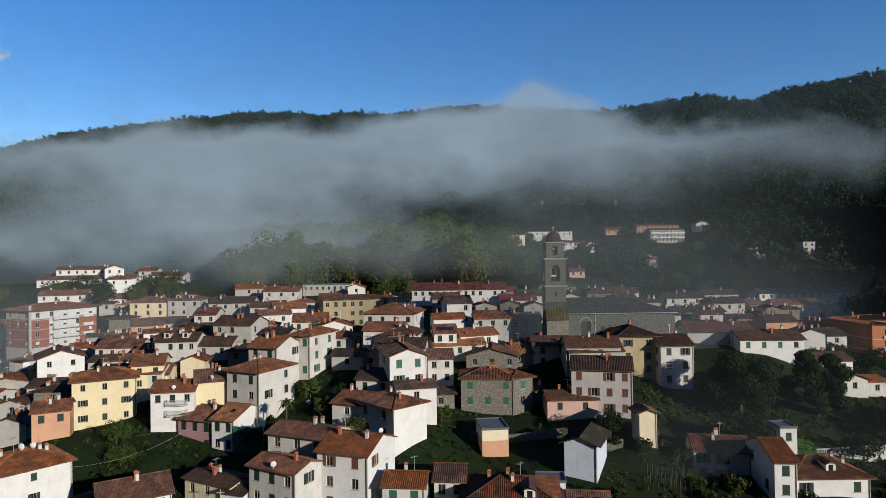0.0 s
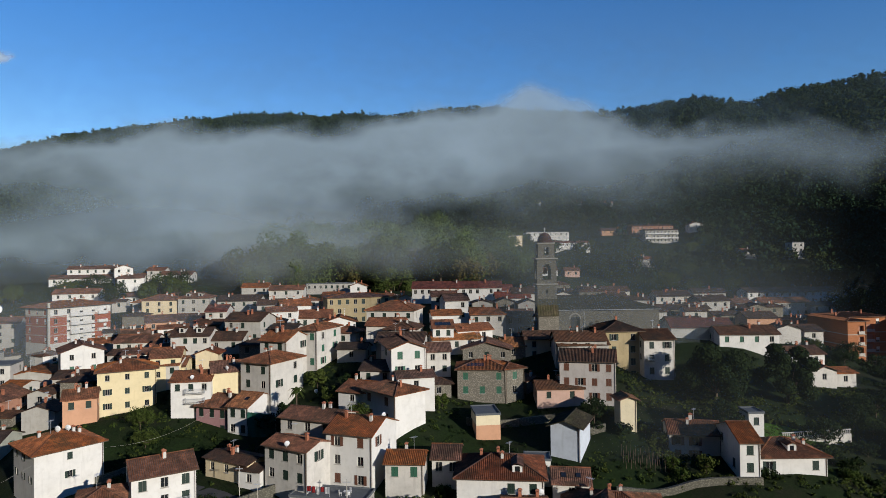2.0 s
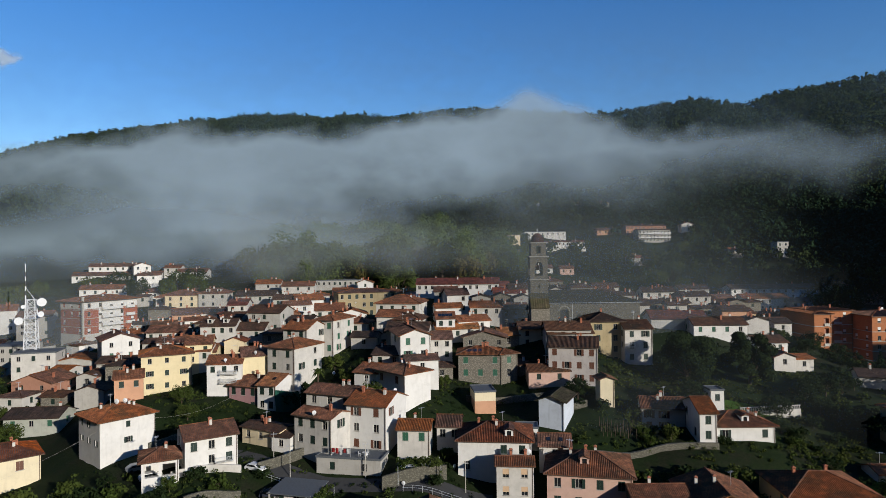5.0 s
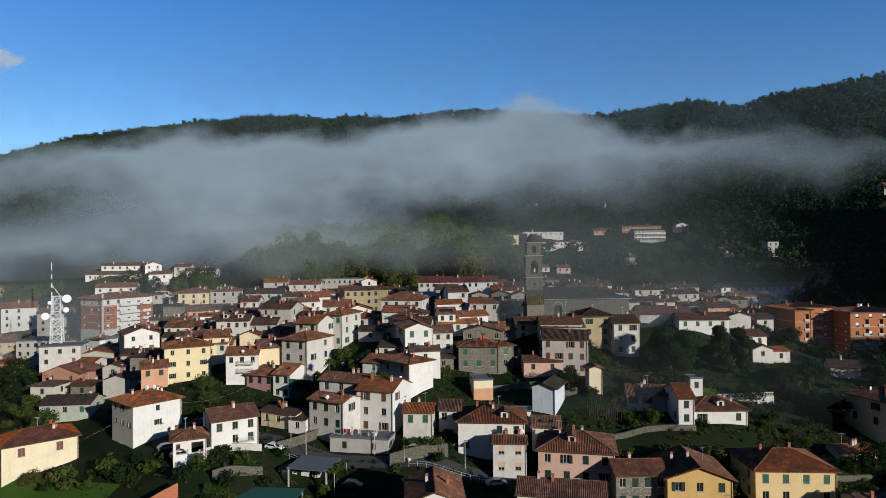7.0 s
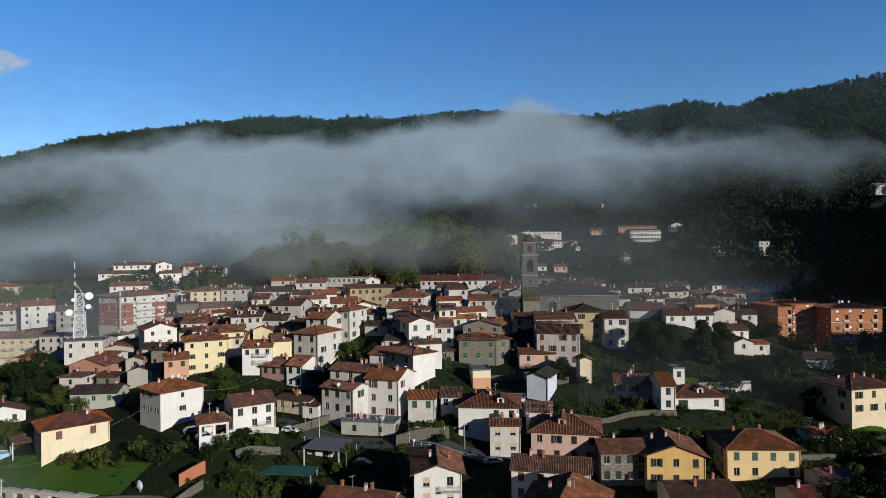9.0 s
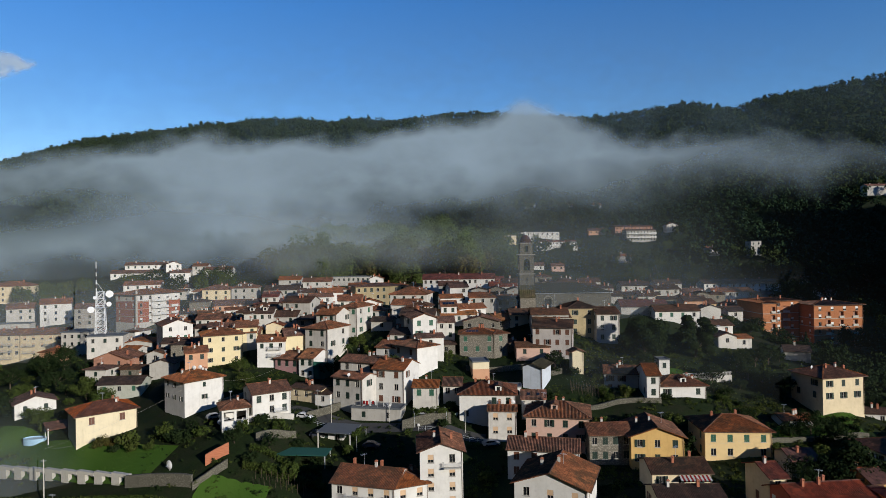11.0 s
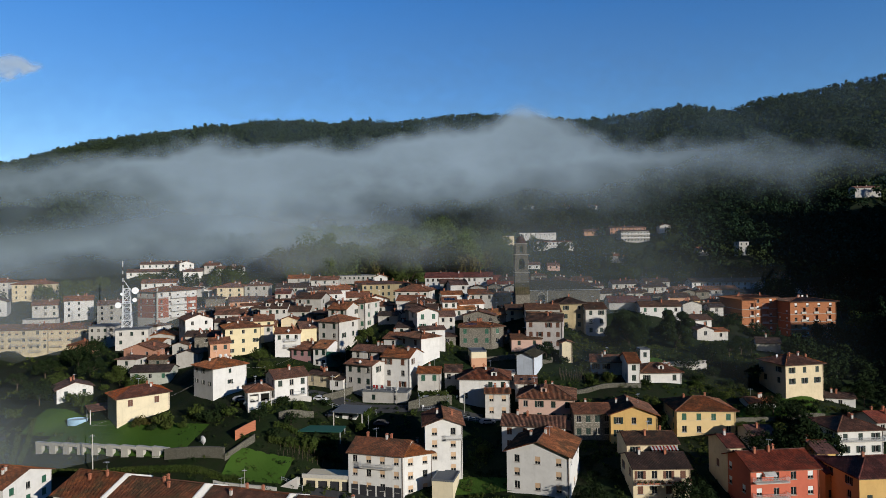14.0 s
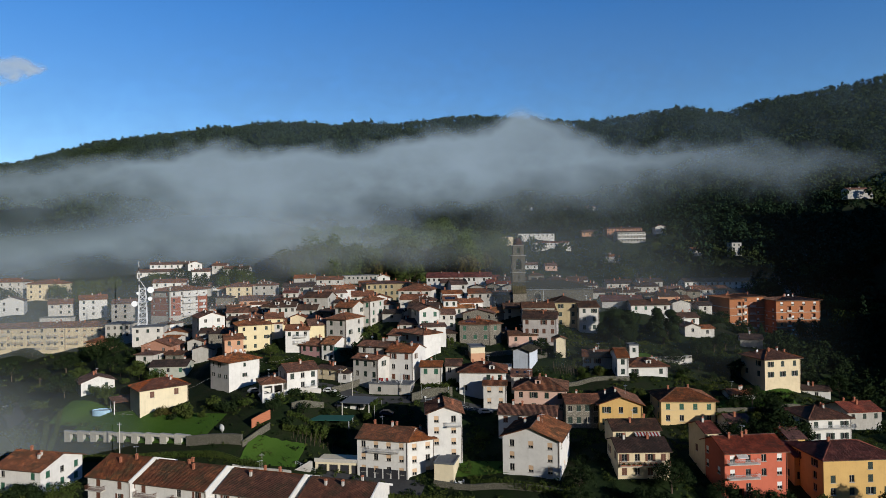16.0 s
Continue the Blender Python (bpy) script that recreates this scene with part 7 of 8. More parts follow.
# the radio mast
def radio_mast():
    x, y = -132, 166
    z0 = ground(x, y)
    ob = tagged_thing("radio_mast", pose(x, y, 0, 0, 0, 20), "white lattice radio mast with drum antennas", "radio mast")
    s, top = 2.0, 47.0
    n = 9
    hh = (top - z0) / n
    for sx in (-1, 1):
        for sy in (-1, 1):
            bm = bmesh.new()
            tube(bm, (sx * s, sy * s, z0 - 1), (sx * s * 0.62, sy * s * 0.62, top), 0.16, 0.12, 6)
            link_mesh("leg", bm, MASTPAINT, ob)
    for k in range(n):
        a, b = z0 + k * hh, z0 + (k + 1) * hh
        fa, fb = s * (1 - 0.38 * k / n), s * (1 - 0.38 * (k + 1) / n)
        cor = [(-1, -1), (1, -1), (1, 1), (-1, 1)]
        for i in range(4):
            p, q = cor[i], cor[(i + 1) % 4]
            bm = bmesh.new()
            tube(bm, (p[0] * fa, p[1] * fa, a), (q[0] * fb, q[1] * fb, b), 0.085, 0.085, 4)
            tube(bm, (q[0] * fa, q[1] * fa, a), (p[0] * fb, p[1] * fb, b), 0.085, 0.085, 4)
            tube(bm, (p[0] * fb, p[1] * fb, b), (q[0] * fb, q[1] * fb, b), 0.1, 0.1, 4)
            link_mesh("brace", bm, MASTPAINT, ob)
    bm = bmesh.new()
    box(bm, -2.1, 2.1, -2.1, 2.1, top - 6.1, top - 5.9)
    link_mesh("platform", bm, METAL, ob)
    bm = bmesh.new()
    tube(bm, (-1.2, -1.2, top - 2), (-1.2, -1.2, 58.5), 0.2, 0.13, 8)
    link_mesh("antenna_pole", bm, MASTPAINT, ob)
    for z in (48.5, 51.5, 54.5):
        bm = bmesh.new()
        tube(bm, (-1.2, -1.2, z), (-1.2, -1.2, z + 1.5), 0.23, 0.23, 8)
        link_mesh("antenna_sleeve", bm, SHUT["garage"], ob, "black antenna sleeve")
    bm = bmesh.new()
    tube(bm, (-1.2, -1.2, 51), (1.2, -0.6, top), 0.06, 0.06, 5)
    link_mesh("stay", bm, METAL, ob)
    for px, py, pz, r in ((3.2, -1.2, 46.2, 1.35), (3.0, -1.4, 42.4, 0.9), (-3.0, -1.6, 40.5, 1.2), (-1.6, -2.2, 45.0, 0.6)):
        bm = bmesh.new()
        tube(bm, (px, py, pz), (px + 0.15, py - 0.7, pz), r * 0.98, r, 20)
        tube(bm, (px, py + 0.3, pz), (px, py, pz), r * 0.3, r * 0.98, 20)
        tube(bm, (0, 0, pz), (px, py + 0.3, pz), 0.09, 0.09, 5)
        link_mesh("drum_antenna", bm, MASTPAINT, ob)


radio_mast()


def dish(x, y, z, r=0.55, turn=0.0, label="white satellite dish on a roof bracket", drop=1.0):
    """drop: how far its post goes down."""
    ob = tagged_thing("satellite_dish", pose(x, y, z, 0, 0, turn), label, "satellite dish", "satellite dishes")
    bm = bmesh.new()
    rings = []
    for k in range(5):
        t = k / 4
        rings.append([bm.verts.new((r * t * math.cos(a), -0.1 + 0.35 * r * t * t - 0.35 * r, r * t * math.sin(a) + 0.25)) for a in [2 * math.pi * i / 16 for i in range(16)]] if k else [bm.verts.new((0, -0.1 - 0.35 * r + 0.12, 0.25))])
    for i in range(16):
        bm.faces.new((rings[0][0], rings[1][i], rings[1][(i + 1) % 16]))
        for a, b in zip(rings[1:], rings[2:]):
            bm.faces.new((a[i], b[i], b[(i + 1) % 16], a[(i + 1) % 16]))
    link_mesh("reflector", bm, WHITEMETAL, ob)
    bm = bmesh.new()
    tube(bm, (0, 0.05, -drop), (0, 0.05, 0.3), 0.05 + 0.03 * r, 0.05, 6)
    tube(bm, (0, 0.05, 0.1), (0, -r * 1.1, 0.1), 0.03, 0.03, 4)
    link_mesh("post", bm, METAL, ob)



for hx, hy, hz, r in ((-26.5, 94, 30.4, 0.6), (-11, 104, 33.5, 0.6), (1.5, 90, 27.0, 0.55), (15.5, 86.5, 25.6, 0.65), (-29, 130, 36, 0.6), (-48.5, 127.5, 37.2, 0.6), (-55, 124, 35.8, 0.55), (35.5, 137, 39.4, 0.7),
                      (21, 64.5, 18.4, 0.75), (52, 67.5, 18.0, 0.6), (27.5, 74, 23.2, 0.5), (142, 190, 40.0, 0.9), (166, 203, 38.6, 0.9), (84, 70, 15.6, 0.6), (99, 102, 28.4, 0.6), (12, 161, 45.0, 0.6), (16, 161, 45.0, 0.6), (-8, 84.5, 21.8, 0.5), (-69.5, 100.3, 30.6, 0.75), (-68.2, 101.2, 30.5, 0.65)):
    hit, spot, *_ = scene.ray_cast(bpy.context.evaluated_depsgraph_get(), (hx, hy, 90), (0, 0, -1))
    dish(hx, hy, (spot.z if hit else hz) + 0.45, r * 0.75, random.Random(int(hx * 10)).uniform(-25, 40), drop=0.6)
dish(-64.0, 72.9, ground(-64.0, 72.9) + 1.2, 1.05, -30, "large white satellite dish standing on the lawn", 2.0)


def pole(x, y, h, label="grey concrete utility pole", r=0.16):
    ob = tagged_thing("utility_pole", pose(x, y, ground(x, y)), label, "utility pole")
    bm = bmesh.new()
    tube(bm, (0, 0, -1), (0, 0, h), r, r * 0.65, 8)
    link_mesh("post", bm, CONCRETE, ob)
    bm = bmesh.new()
    box(bm, -0.6, 0.6, -0.06, 0.06, h - 0.5, h - 0.38)
    link_mesh("crossarm", bm, METAL, ob)


pole(-91.7, 71.5, 10.5)
pole(-48.2, 57.0, 6.0, "thin metal lamp post by the lane", 0.08)
pole(-34.5, 93.5, 6.5, "thin metal lamp post by the lane", 0.08)
pole(-15.5, 88.5, 7.0, "grey concrete lamp post at the terrace", 0.1)


def wire(a, b, sag, label="pale overhead cable sagging between houses"):
    bm = bmesh.new()
    a, b = Vector(a), Vector(b)
    pts = [a.lerp(b, i / 14) - Vector((0, 0, sag * 4 * (i / 14) * (1 - i / 14))) for i in range(15)]
    for p, q in zip(pts, pts[1:]):
        tube(bm, p, q, 0.012, 0.012, 4)
    bmesh.ops.remove_doubles(bm, verts=bm.verts, dist=0.01)
    tagged(link_mesh("cable", bm, CONCRETE), label, "cable")


wire((-91.7, 71.5, 17.0), (-69.3, 93.7, 25.5), 1.2)
wire((-62, 101.5, 25.8), (-50, 121.5, 27.0), 1.6)
wire((-91.7, 71.5, 17.0), (-88, 84.8, 15.0), 0.5)
wire((57, 70, 16.5), (73, 74.5, 17.4), 0.6)


# pool, sheds, nets and cars
def pool():
    x, y = -111.5, 98.0
    ob = tagged_thing("garden_pool", pose(x, y, ground(x, y) + 0.35), "oval light blue garden pool on the lawn", "pool")
    bm = bmesh.new()
    n = 28
    o = [(3.0 * math.cos(2 * math.pi * i / n), 1.8 * math.sin(2 * math.pi * i / n)) for i in range(n)]
    rows = [[bm.verts.new((p[0] * k, p[1] * k, z)) for p in o] for k, z in ((1, -0.6), (1, 1.1), (0.94, 1.1), (0.94, 0.8))]
    for a, b in zip(rows, rows[1:]):
        for i in range(n):
            bm.faces.new((a[i], a[(i + 1) % n], b[(i + 1) % n], b[i]))
    link_mesh("wall", bm, plain("pool_blue", (0.32, 0.50, 0.66), 0.5, vary=0.2), ob)
    bm = bmesh.new()
    bm.faces.new([bm.verts.new((p[0] * 0.94, p[1] * 0.94, 0.85)) for p in o])
    link_mesh("cover", bm, plain("pool_cover", (0.45, 0.58, 0.66), 0.3, vary=0.2), ob, "pale blue pool cover")


pool()


def canopy(x, y, w, d, rot, h, mat, label, name="carport", legs=CONCRETE, tilt=0.25):
    z = ground(x, y)
    ob = tagged_thing(name, pose(x, y, z, 0, 0, rot), label, "shelter")
    for sx in (-1, 1):
        for sy in (-1, 1):
            bm = bmesh.new()
            box(bm, sx * (w / 2 - 0.4) - 0.12, sx * (w / 2 - 0.4) + 0.12, sy * (d / 2 - 0.3) - 0.12, sy * (d / 2 - 0.3) + 0.12, -2.5, h)
            link_mesh("post", bm, legs, ob)
    bm = bmesh.new()
    v = [bm.verts.new((sx * w / 2, sy * d / 2, h + tilt * sy + dz)) for dz in (0, 0.15) for sx, sy in ((-1, -1), (1, -1), (1, 1), (-1, 1))]
    for f in ((0, 3, 2, 1), (4, 5, 6, 7), (0, 1, 5, 4), (1, 2, 6, 5), (2, 3, 7, 6), (3, 0, 4, 7)):
        bm.faces.new([v[i] for i in f])
    link_mesh("roof", bm, mat, ob)


canopy(-27.5, 84.5, 9, 7, -14, 2.9, FLATROOF, "flat grey carport roof over a white hut", tilt=0.2)
canopy(-35, 77.5, 13, 5, -6, 2.1, NET, "green shade netting over vegetable beds", "net_shelter", METAL, 0.1)
canopy(-104.8, 98.2, 7.0, 5.5, 41, 2.8, ROOF["tile"], "small tiled garden gazebo", "gazebo", WALL["white"], 0.5)


def scaffold_net():
    ob = tagged_thing("scaffold_net", pose(-37.6, 116.4, 20.8, 0, 0, -20), "green scaffold netting hung on a house under repair", "scaffold")
    bm = bmesh.new()
    nx, nz = 14, 10
    g = [[bm.verts.new((-3.4 + 6.8 * i / nx, 0.12 * math.sin(i * 1.3 + j * 0.6), 7.0 * j / nz)) for i in range(nx + 1)] for j in range(nz + 1)]
    for j in range(nz):
        for i in range(nx):
            bm.faces.new((g[j][i], g[j][i + 1], g[j + 1][i + 1], g[j + 1][i]))
    link_mesh("netting", bm, NET, ob)
    for i in range(5):
        bm = bmesh.new()
        tube(bm, (-3.4 + 1.7 * i, 0.25, -1), (-3.4 + 1.7 * i, 0.25, 7.4), 0.05, 0.05, 5)
        link_mesh("scaffold_pole", bm, METAL, ob)


scaffold_net()


def car(x, y, rot, paint, label):
    ob = tagged_thing("car", pose(x, y, ground(x, y) + 0.1, 0, 0, rot), label, "car", "parked cars")
    bm = bmesh.new()
    side = [(-2.1, 0.35), (2.1, 0.35), (2.15, 0.75), (1.2, 0.95), (0.55, 1.45), (-1.2, 1.48), (-1.95, 1.0), (-2.12, 0.8)]
    L = [bm.verts.new((px, -0.85, pz)) for px, pz in side]
    R = [bm.verts.new((px, 0.85, pz)) for px, pz in side]
    bm.faces.new(L)
    bm.faces.new(R[::-1])
    for i in range(len(side)):
        j = (i + 1) % len(side)
        bm.faces.new((L[j], L[i], R[i], R[j]))
    bmesh.ops.bevel(bm, geom=bm.edges[:], offset=0.07, segments=2, affect="EDGES")
    link_mesh("body", bm, CARPAINT[paint], ob)
    for sy in (-1, 1):
        bm = bmesh.new()
        q = [(-1.55, 1.0), (0.9, 1.0), (0.45, 1.38), (-1.15, 1.4)]
        v = [bm.verts.new((px, sy * 0.865, pz)) for px, pz in q]
        bm.faces.new(v if sy < 0 else v[::-1])
        link_mesh("side_window", bm, GLASS, ob)
        for wx in (-1.3, 1.3):
            bm = bmesh.new()
            tube(bm, (wx, sy * 0.7, 0.33), (wx, sy * 0.9, 0.33), 0.33, 0.33, 14)
            link_mesh("wheel", bm, RUBBER, ob)
    bm = bmesh.new()
    bm.faces.new([bm.verts.new(p) for p in ((1.18, -0.7, 0.98), (1.18, 0.7, 0.98), (0.62, 0.62, 1.42), (0.62, -0.62, 1.42))])
    link_mesh("windscreen", bm, GLASS, ob)


car(9.5, 80.5, 12, "silver", "silver hatchback parked in the lane")
car(-60.5, 91.0, 40, "silver", "silver car parked beside the white house")
car(-56.0, 87.0, 35, "white", "white car parked under the loggia")
car(-37.5, 91.3, -25, "white", "white car parked by the garden wall")
car(-7.0, 88.0, 0, "white", "white car under the vine trellis")
car(-3.2, 88.4, 5, "silver", "silver car under the vine trellis")
car(-33, 86, 10, "dark", "dark car parked by the carport")
car(-19, 80, -10, "dark", "dark car in the shaded yard")


def aerial(x, y, z, turn):
    ob = tagged_thing("tv_aerial", pose(x, y, z, 0, 0, turn), "thin metal television aerial on a roof", "aerial", "roof aerials")
    bm = bmesh.new()
    tube(bm, (0, 0, -1.0), (0, 0, 2.6), 0.035, 0.03, 5)
    link_mesh("mast", bm, METAL, ob)
    bm = bmesh.new()
    tube(bm, (-0.7, 0, 2.4), (0.7, 0, 2.4), 0.025, 0.025, 4)
    for i in range(6):
        q = 0.45 - 0.03 * i
        tube(bm, (-0.65 + 0.24 * i, -q, 2.4), (-0.65 + 0.24 * i, q, 2.4), 0.02, 0.02, 4)
    link_mesh("elements", bm, METAL, ob)


roofed = random.Random(9)
for q in [p for p in PLOTS if p[1] < 180 and p[2] > 6 and len(p) > 5][::2]:
    c, s = math.cos(radians(q[4])), math.sin(radians(q[4]))
    u, v = roofed.uniform(-0.25, 0.25) * q[2], q[3] * 0.5
    px, py = q[0] + u * c - v * s, q[1] + u * s + v * c
    top = TOPS.get((q[0], q[1]))
    if top:
        aerial(px, py, top - 0.1, roofed.uniform(0, 360))


# terraces, steps, laundry and garden things
def balustrade(x0, y0, x1, y1, z, label, n=18, down=2.0):
    a, b = Vector((x0, y0, z)), Vector((x1, y1, z))
    ob = tagged_thing("balustrade", pose(x0, y0, z, 0, 0, math.degrees(math.atan2(y1 - y0, x1 - x0))), label, "balustrade")
    ln = (b - a).length
    bm = bmesh.new()
    box(bm, 0, ln, -0.15, 0.15, 0.85, 1.0)
    link_mesh("handrail", bm, WALL["pale"], ob)
    bm = bmesh.new()
    box(bm, 0, ln, -0.2, 0.2, -down, 0.1)
    link_mesh("plinth", bm, WALL["pale"], ob)
    bm = bmesh.new()
    for z0, z1, r0, r1 in ((0.1, 0.2, 0.1, 0.1), (0.2, 0.42, 0.07, 0.13), (0.42, 0.75, 0.13, 0.06), (0.75, 0.85, 0.1, 0.1)):
        tube(bm, (0, 0, z0), (0, 0, z1), r0, r1, 8)
    me = bpy.data.meshes.new("baluster")
    bm.to_mesh(me)
    bm.free()
    for i in range(n):
        use_mesh("baluster", me, WALL["pale"], ob).location = (ln * (i + 0.5) / n, 0, 0)


balustrade(67.5, 111.5, 82.5, 113.5, ground(75, 112) + 1.6, "white balustrade along the garden terrace", 34)


def steps(x, y, z, rot, n, w, label):
    ob = tagged_thing("steps", pose(x, y, z, 0, 0, rot), label, "steps")
    for i in range(n):
        bm = bmesh.new()
        box(bm, i * 0.3, i * 0.3 + 0.3, -w / 2, w / 2, -1.2, 0.18 * (i + 1))
        link_mesh("step", bm, CONCRETE, ob)
    bm = bmesh.new()
    v = [bm.verts.new(q) for q in ((0, -w / 2 - 0.2, 0.6), (n * 0.3, -w / 2 - 0.2, 0.18 * n + 0.6), (n * 0.3, -w / 2 - 0.2, -1.2), (0, -w / 2 - 0.2, -1.2), (0, -w / 2, 0.6), (n * 0.3, -w / 2, 0.18 * n + 0.6), (n * 0.3, -w / 2, -1.2), (0, -w / 2, -1.2))]
    for f in ((3, 2, 1, 0), (4, 5, 6, 7), (0, 1, 5, 4), (1, 2, 6, 5), (2, 3, 7, 6), (3, 0, 4, 7)):
        bm.faces.new([v[k] for k in f])
    link_mesh("side_wall", bm, WALL["pale"], ob)


steps(-40.6, 59.4, 5.0, -9, 15, 1.4, "flight of concrete steps beside the garages")

CLOTH = {"red": plain("red_cloth", (0.35, 0.03, 0.03), 0.9), "white": plain("white_cloth", (0.7, 0.7, 0.7), 0.9), "blue": plain("blue_cloth", (0.03, 0.08, 0.35), 0.9)}


def laundry(x, y, z, rot, cloths, ln=4.0):
    ob = tagged_thing("washing_line", pose(x, y, z, 0, 0, rot), "washing line with drying clothes on a terrace", "washing line")
    for px in (0, ln):
        bm = bmesh.new()
        tube(bm, (px, 0, 0), (px, 0, 1.8), 0.035, 0.03, 5)
        link_mesh("post", bm, METAL, ob)
    bm = bmesh.new()
    tube(bm, (0, 0, 1.75), (ln, 0, 1.75), 0.012, 0.012, 4)
    link_mesh("line", bm, WHITEMETAL, ob)
    n = len(cloths)
    for i, c in enumerate(cloths):
        bm = bmesh.new()
        w = ln / n * 0.8
        g = [[bm.verts.new((ln * (i + 0.1) / n + w * a / 4, 0.05 * math.sin(a * 2 + i), 1.75 - b * (0.28 + 0.07 * (i % 3)))) for a in range(5)] for b in range(4)]
        for b in range(3):
            for a in range(4):
                bm.faces.new((g[b][a], g[b][a + 1], g[b + 1][a + 1], g[b + 1][a]))
        bmesh.ops.solidify(bm, geom=bm.faces[:], thickness=0.02)
        link_mesh("garment", bm, CLOTH[c], ob)


def garden_set(x, y, z, rot):
    tb = tagged_thing("garden_table", pose(x, y, z, 0, 0, rot), "round white garden table on a terrace", "table")
    bm = bmesh.new()
    tube(bm, (0, 0, 0.7), (0, 0, 0.74), 0.5, 0.5, 18)
    link_mesh("tabletop", bm, WHITEMETAL, tb)
    bm = bmesh.new()
    tube(bm, (0, 0, 0), (0, 0, 0.7), 0.2, 0.05, 8)
    link_mesh("pedestal", bm, WHITEMETAL, tb)
    for k in range(3):
        a = radians(rot + 40 + 120 * k)
        ch = tagged_thing("garden_chair", pose(x + 0.95 * math.cos(a), y + 0.95 * math.sin(a), z, 0, 0, math.degrees(a) + 90), "white plastic garden chair beside a round table", "chair", "garden chairs")
        bm = bmesh.new()
        box(bm, -0.24, 0.24, -0.24, 0.24, 0.42, 0.46)
        link_mesh("seat", bm, WHITEMETAL, ch)
        bm = bmesh.new()
        for i in range(5):
            box(bm, -0.24 + i * 0.1, -0.17 + i * 0.1, -0.26, -0.22, 0.46, 0.9)
        box(bm, -0.25, 0.25, -0.27, -0.21, 0.86, 0.93)
        link_mesh("backrest", bm, WHITEMETAL, ch)
        for sx in (-0.2, 0.2):
            for sy in (-0.2, 0.2):
                bm = bmesh.new()
                tube(bm, (sx, sy, 0), (sx, sy, 0.42), 0.025, 0.03, 5)
                link_mesh("leg", bm, WHITEMETAL, ch)


def bean_poles(x, y, w, d, nx, ny):
    ob = tagged_thing("bean_poles", Matrix(), "rows of wooden bean poles in a kitchen garden", "garden stakes")
    rng = random.Random(3)
    for j in range(ny):
        for i in range(nx):
            px, py = x + w * i / nx, y + d * j / ny
            bm = bmesh.new()
            z = ground(px, py)
            tube(bm, (px, py, z - 0.3), (px + rng.uniform(-0.2, 0.2), py + rng.uniform(-0.1, 0.1), z + rng.uniform(1.6, 2.4)), 0.05, 0.035, 5)
            link_mesh("stake", bm, BARK, ob)


bean_poles(33.5, 101.5, 8, 5, 9, 3)
bean_poles(-43, 66.5, 12, 3, 10, 2)


def vine(name, label, x, y, z, w, d, h, rot, n, leaf="oak"):
    """Climbing greenery over a frame of posts."""
    ob = tagged_thing(name, pose(x, y, z, 0, 0, rot), label, "pergola")
    rng = np.random.default_rng(int(abs(x) * 10))
    cs = np.array([(rng.uniform(-w / 2, w / 2), rng.uniform(-d / 2, d / 2), h + rng.uniform(-0.2, 0.3)) for _ in range(n)] + [(w / 2 * (1 if i % 2 else -1), rng.uniform(-d / 2, d / 2), rng.uniform(0.3, h)) for i in range(n // 3)])
    use_mesh("foliage", quads_mesh("foliage", leaves_np(rng, cs, np.full(len(cs), 0.5), n * 22, 0.15), LEAF[leaf]), LEAF[leaf], ob)
    for sx in (-1, 1):
        for sy in (-1, 1):
            bm = bmesh.new()
            tube(bm, (sx * w / 2, sy * d / 2, -1.0), (sx * w / 2, sy * d / 2, h), 0.07, 0.06, 6)
            link_mesh("post", bm, METAL, ob)


vine("vine_pergola", "vine-covered metal pergola over parked cars", -5.2, 87.4, ground(-5.2, 87.4), 8, 4.5, 2.5, 4, 60)
vine("carport_vine", "green creeper hanging over the carport edge", -22.5, 82.5, ground(-22.5, 82.5), 1.6, 6, 2.8, -14, 34)


def palm(x, y, h):
    ob = tagged_thing("palm_tree", pose(x, y, ground(x, y)), "slender palm with a ball of drooping fronds", "palm tree")
    bm = bmesh.new()
    for k in range(6):
        tube(bm, (0, 0, h * k / 6 - 0.4), (0, 0, h * (k + 1) / 6 - 0.4), 0.2 - 0.008 * k, 0.17 - 0.008 * k, 8)
    link_mesh("trunk", bm, BARK, ob)
    rng = random.Random(4)
    for k in range(22):
        a, up = k * 2.4, rng.uniform(-0.5, 1.0)
        bm = bmesh.new()
        last = None
        for i in range(8):
            t = i / 7
            r, z = 1.7 * t, h - 0.4 + up * t * 1.6 - 1.5 * t * t
            wd = 0.26 * math.sin(math.pi * min(0.95, t + 0.1)) + 0.03
            c = Vector((r * math.cos(a), r * math.sin(a), z))
            sd = Vector((-math.sin(a), math.cos(a), 0)) * wd
            cur = (bm.verts.new(c - sd - Vector((0, 0, 0.1))), bm.verts.new(c), bm.verts.new(c + sd - Vector((0, 0, 0.1))))
            if last:
                bm.faces.new((last[0], last[1], cur[1], cur[0]))
                bm.faces.new((last[1], last[2], cur[2], cur[1]))
            last = cur
        link_mesh("frond", bm, LEAF["oak"], ob)


palm(-30.5, 117.5, 7.5)


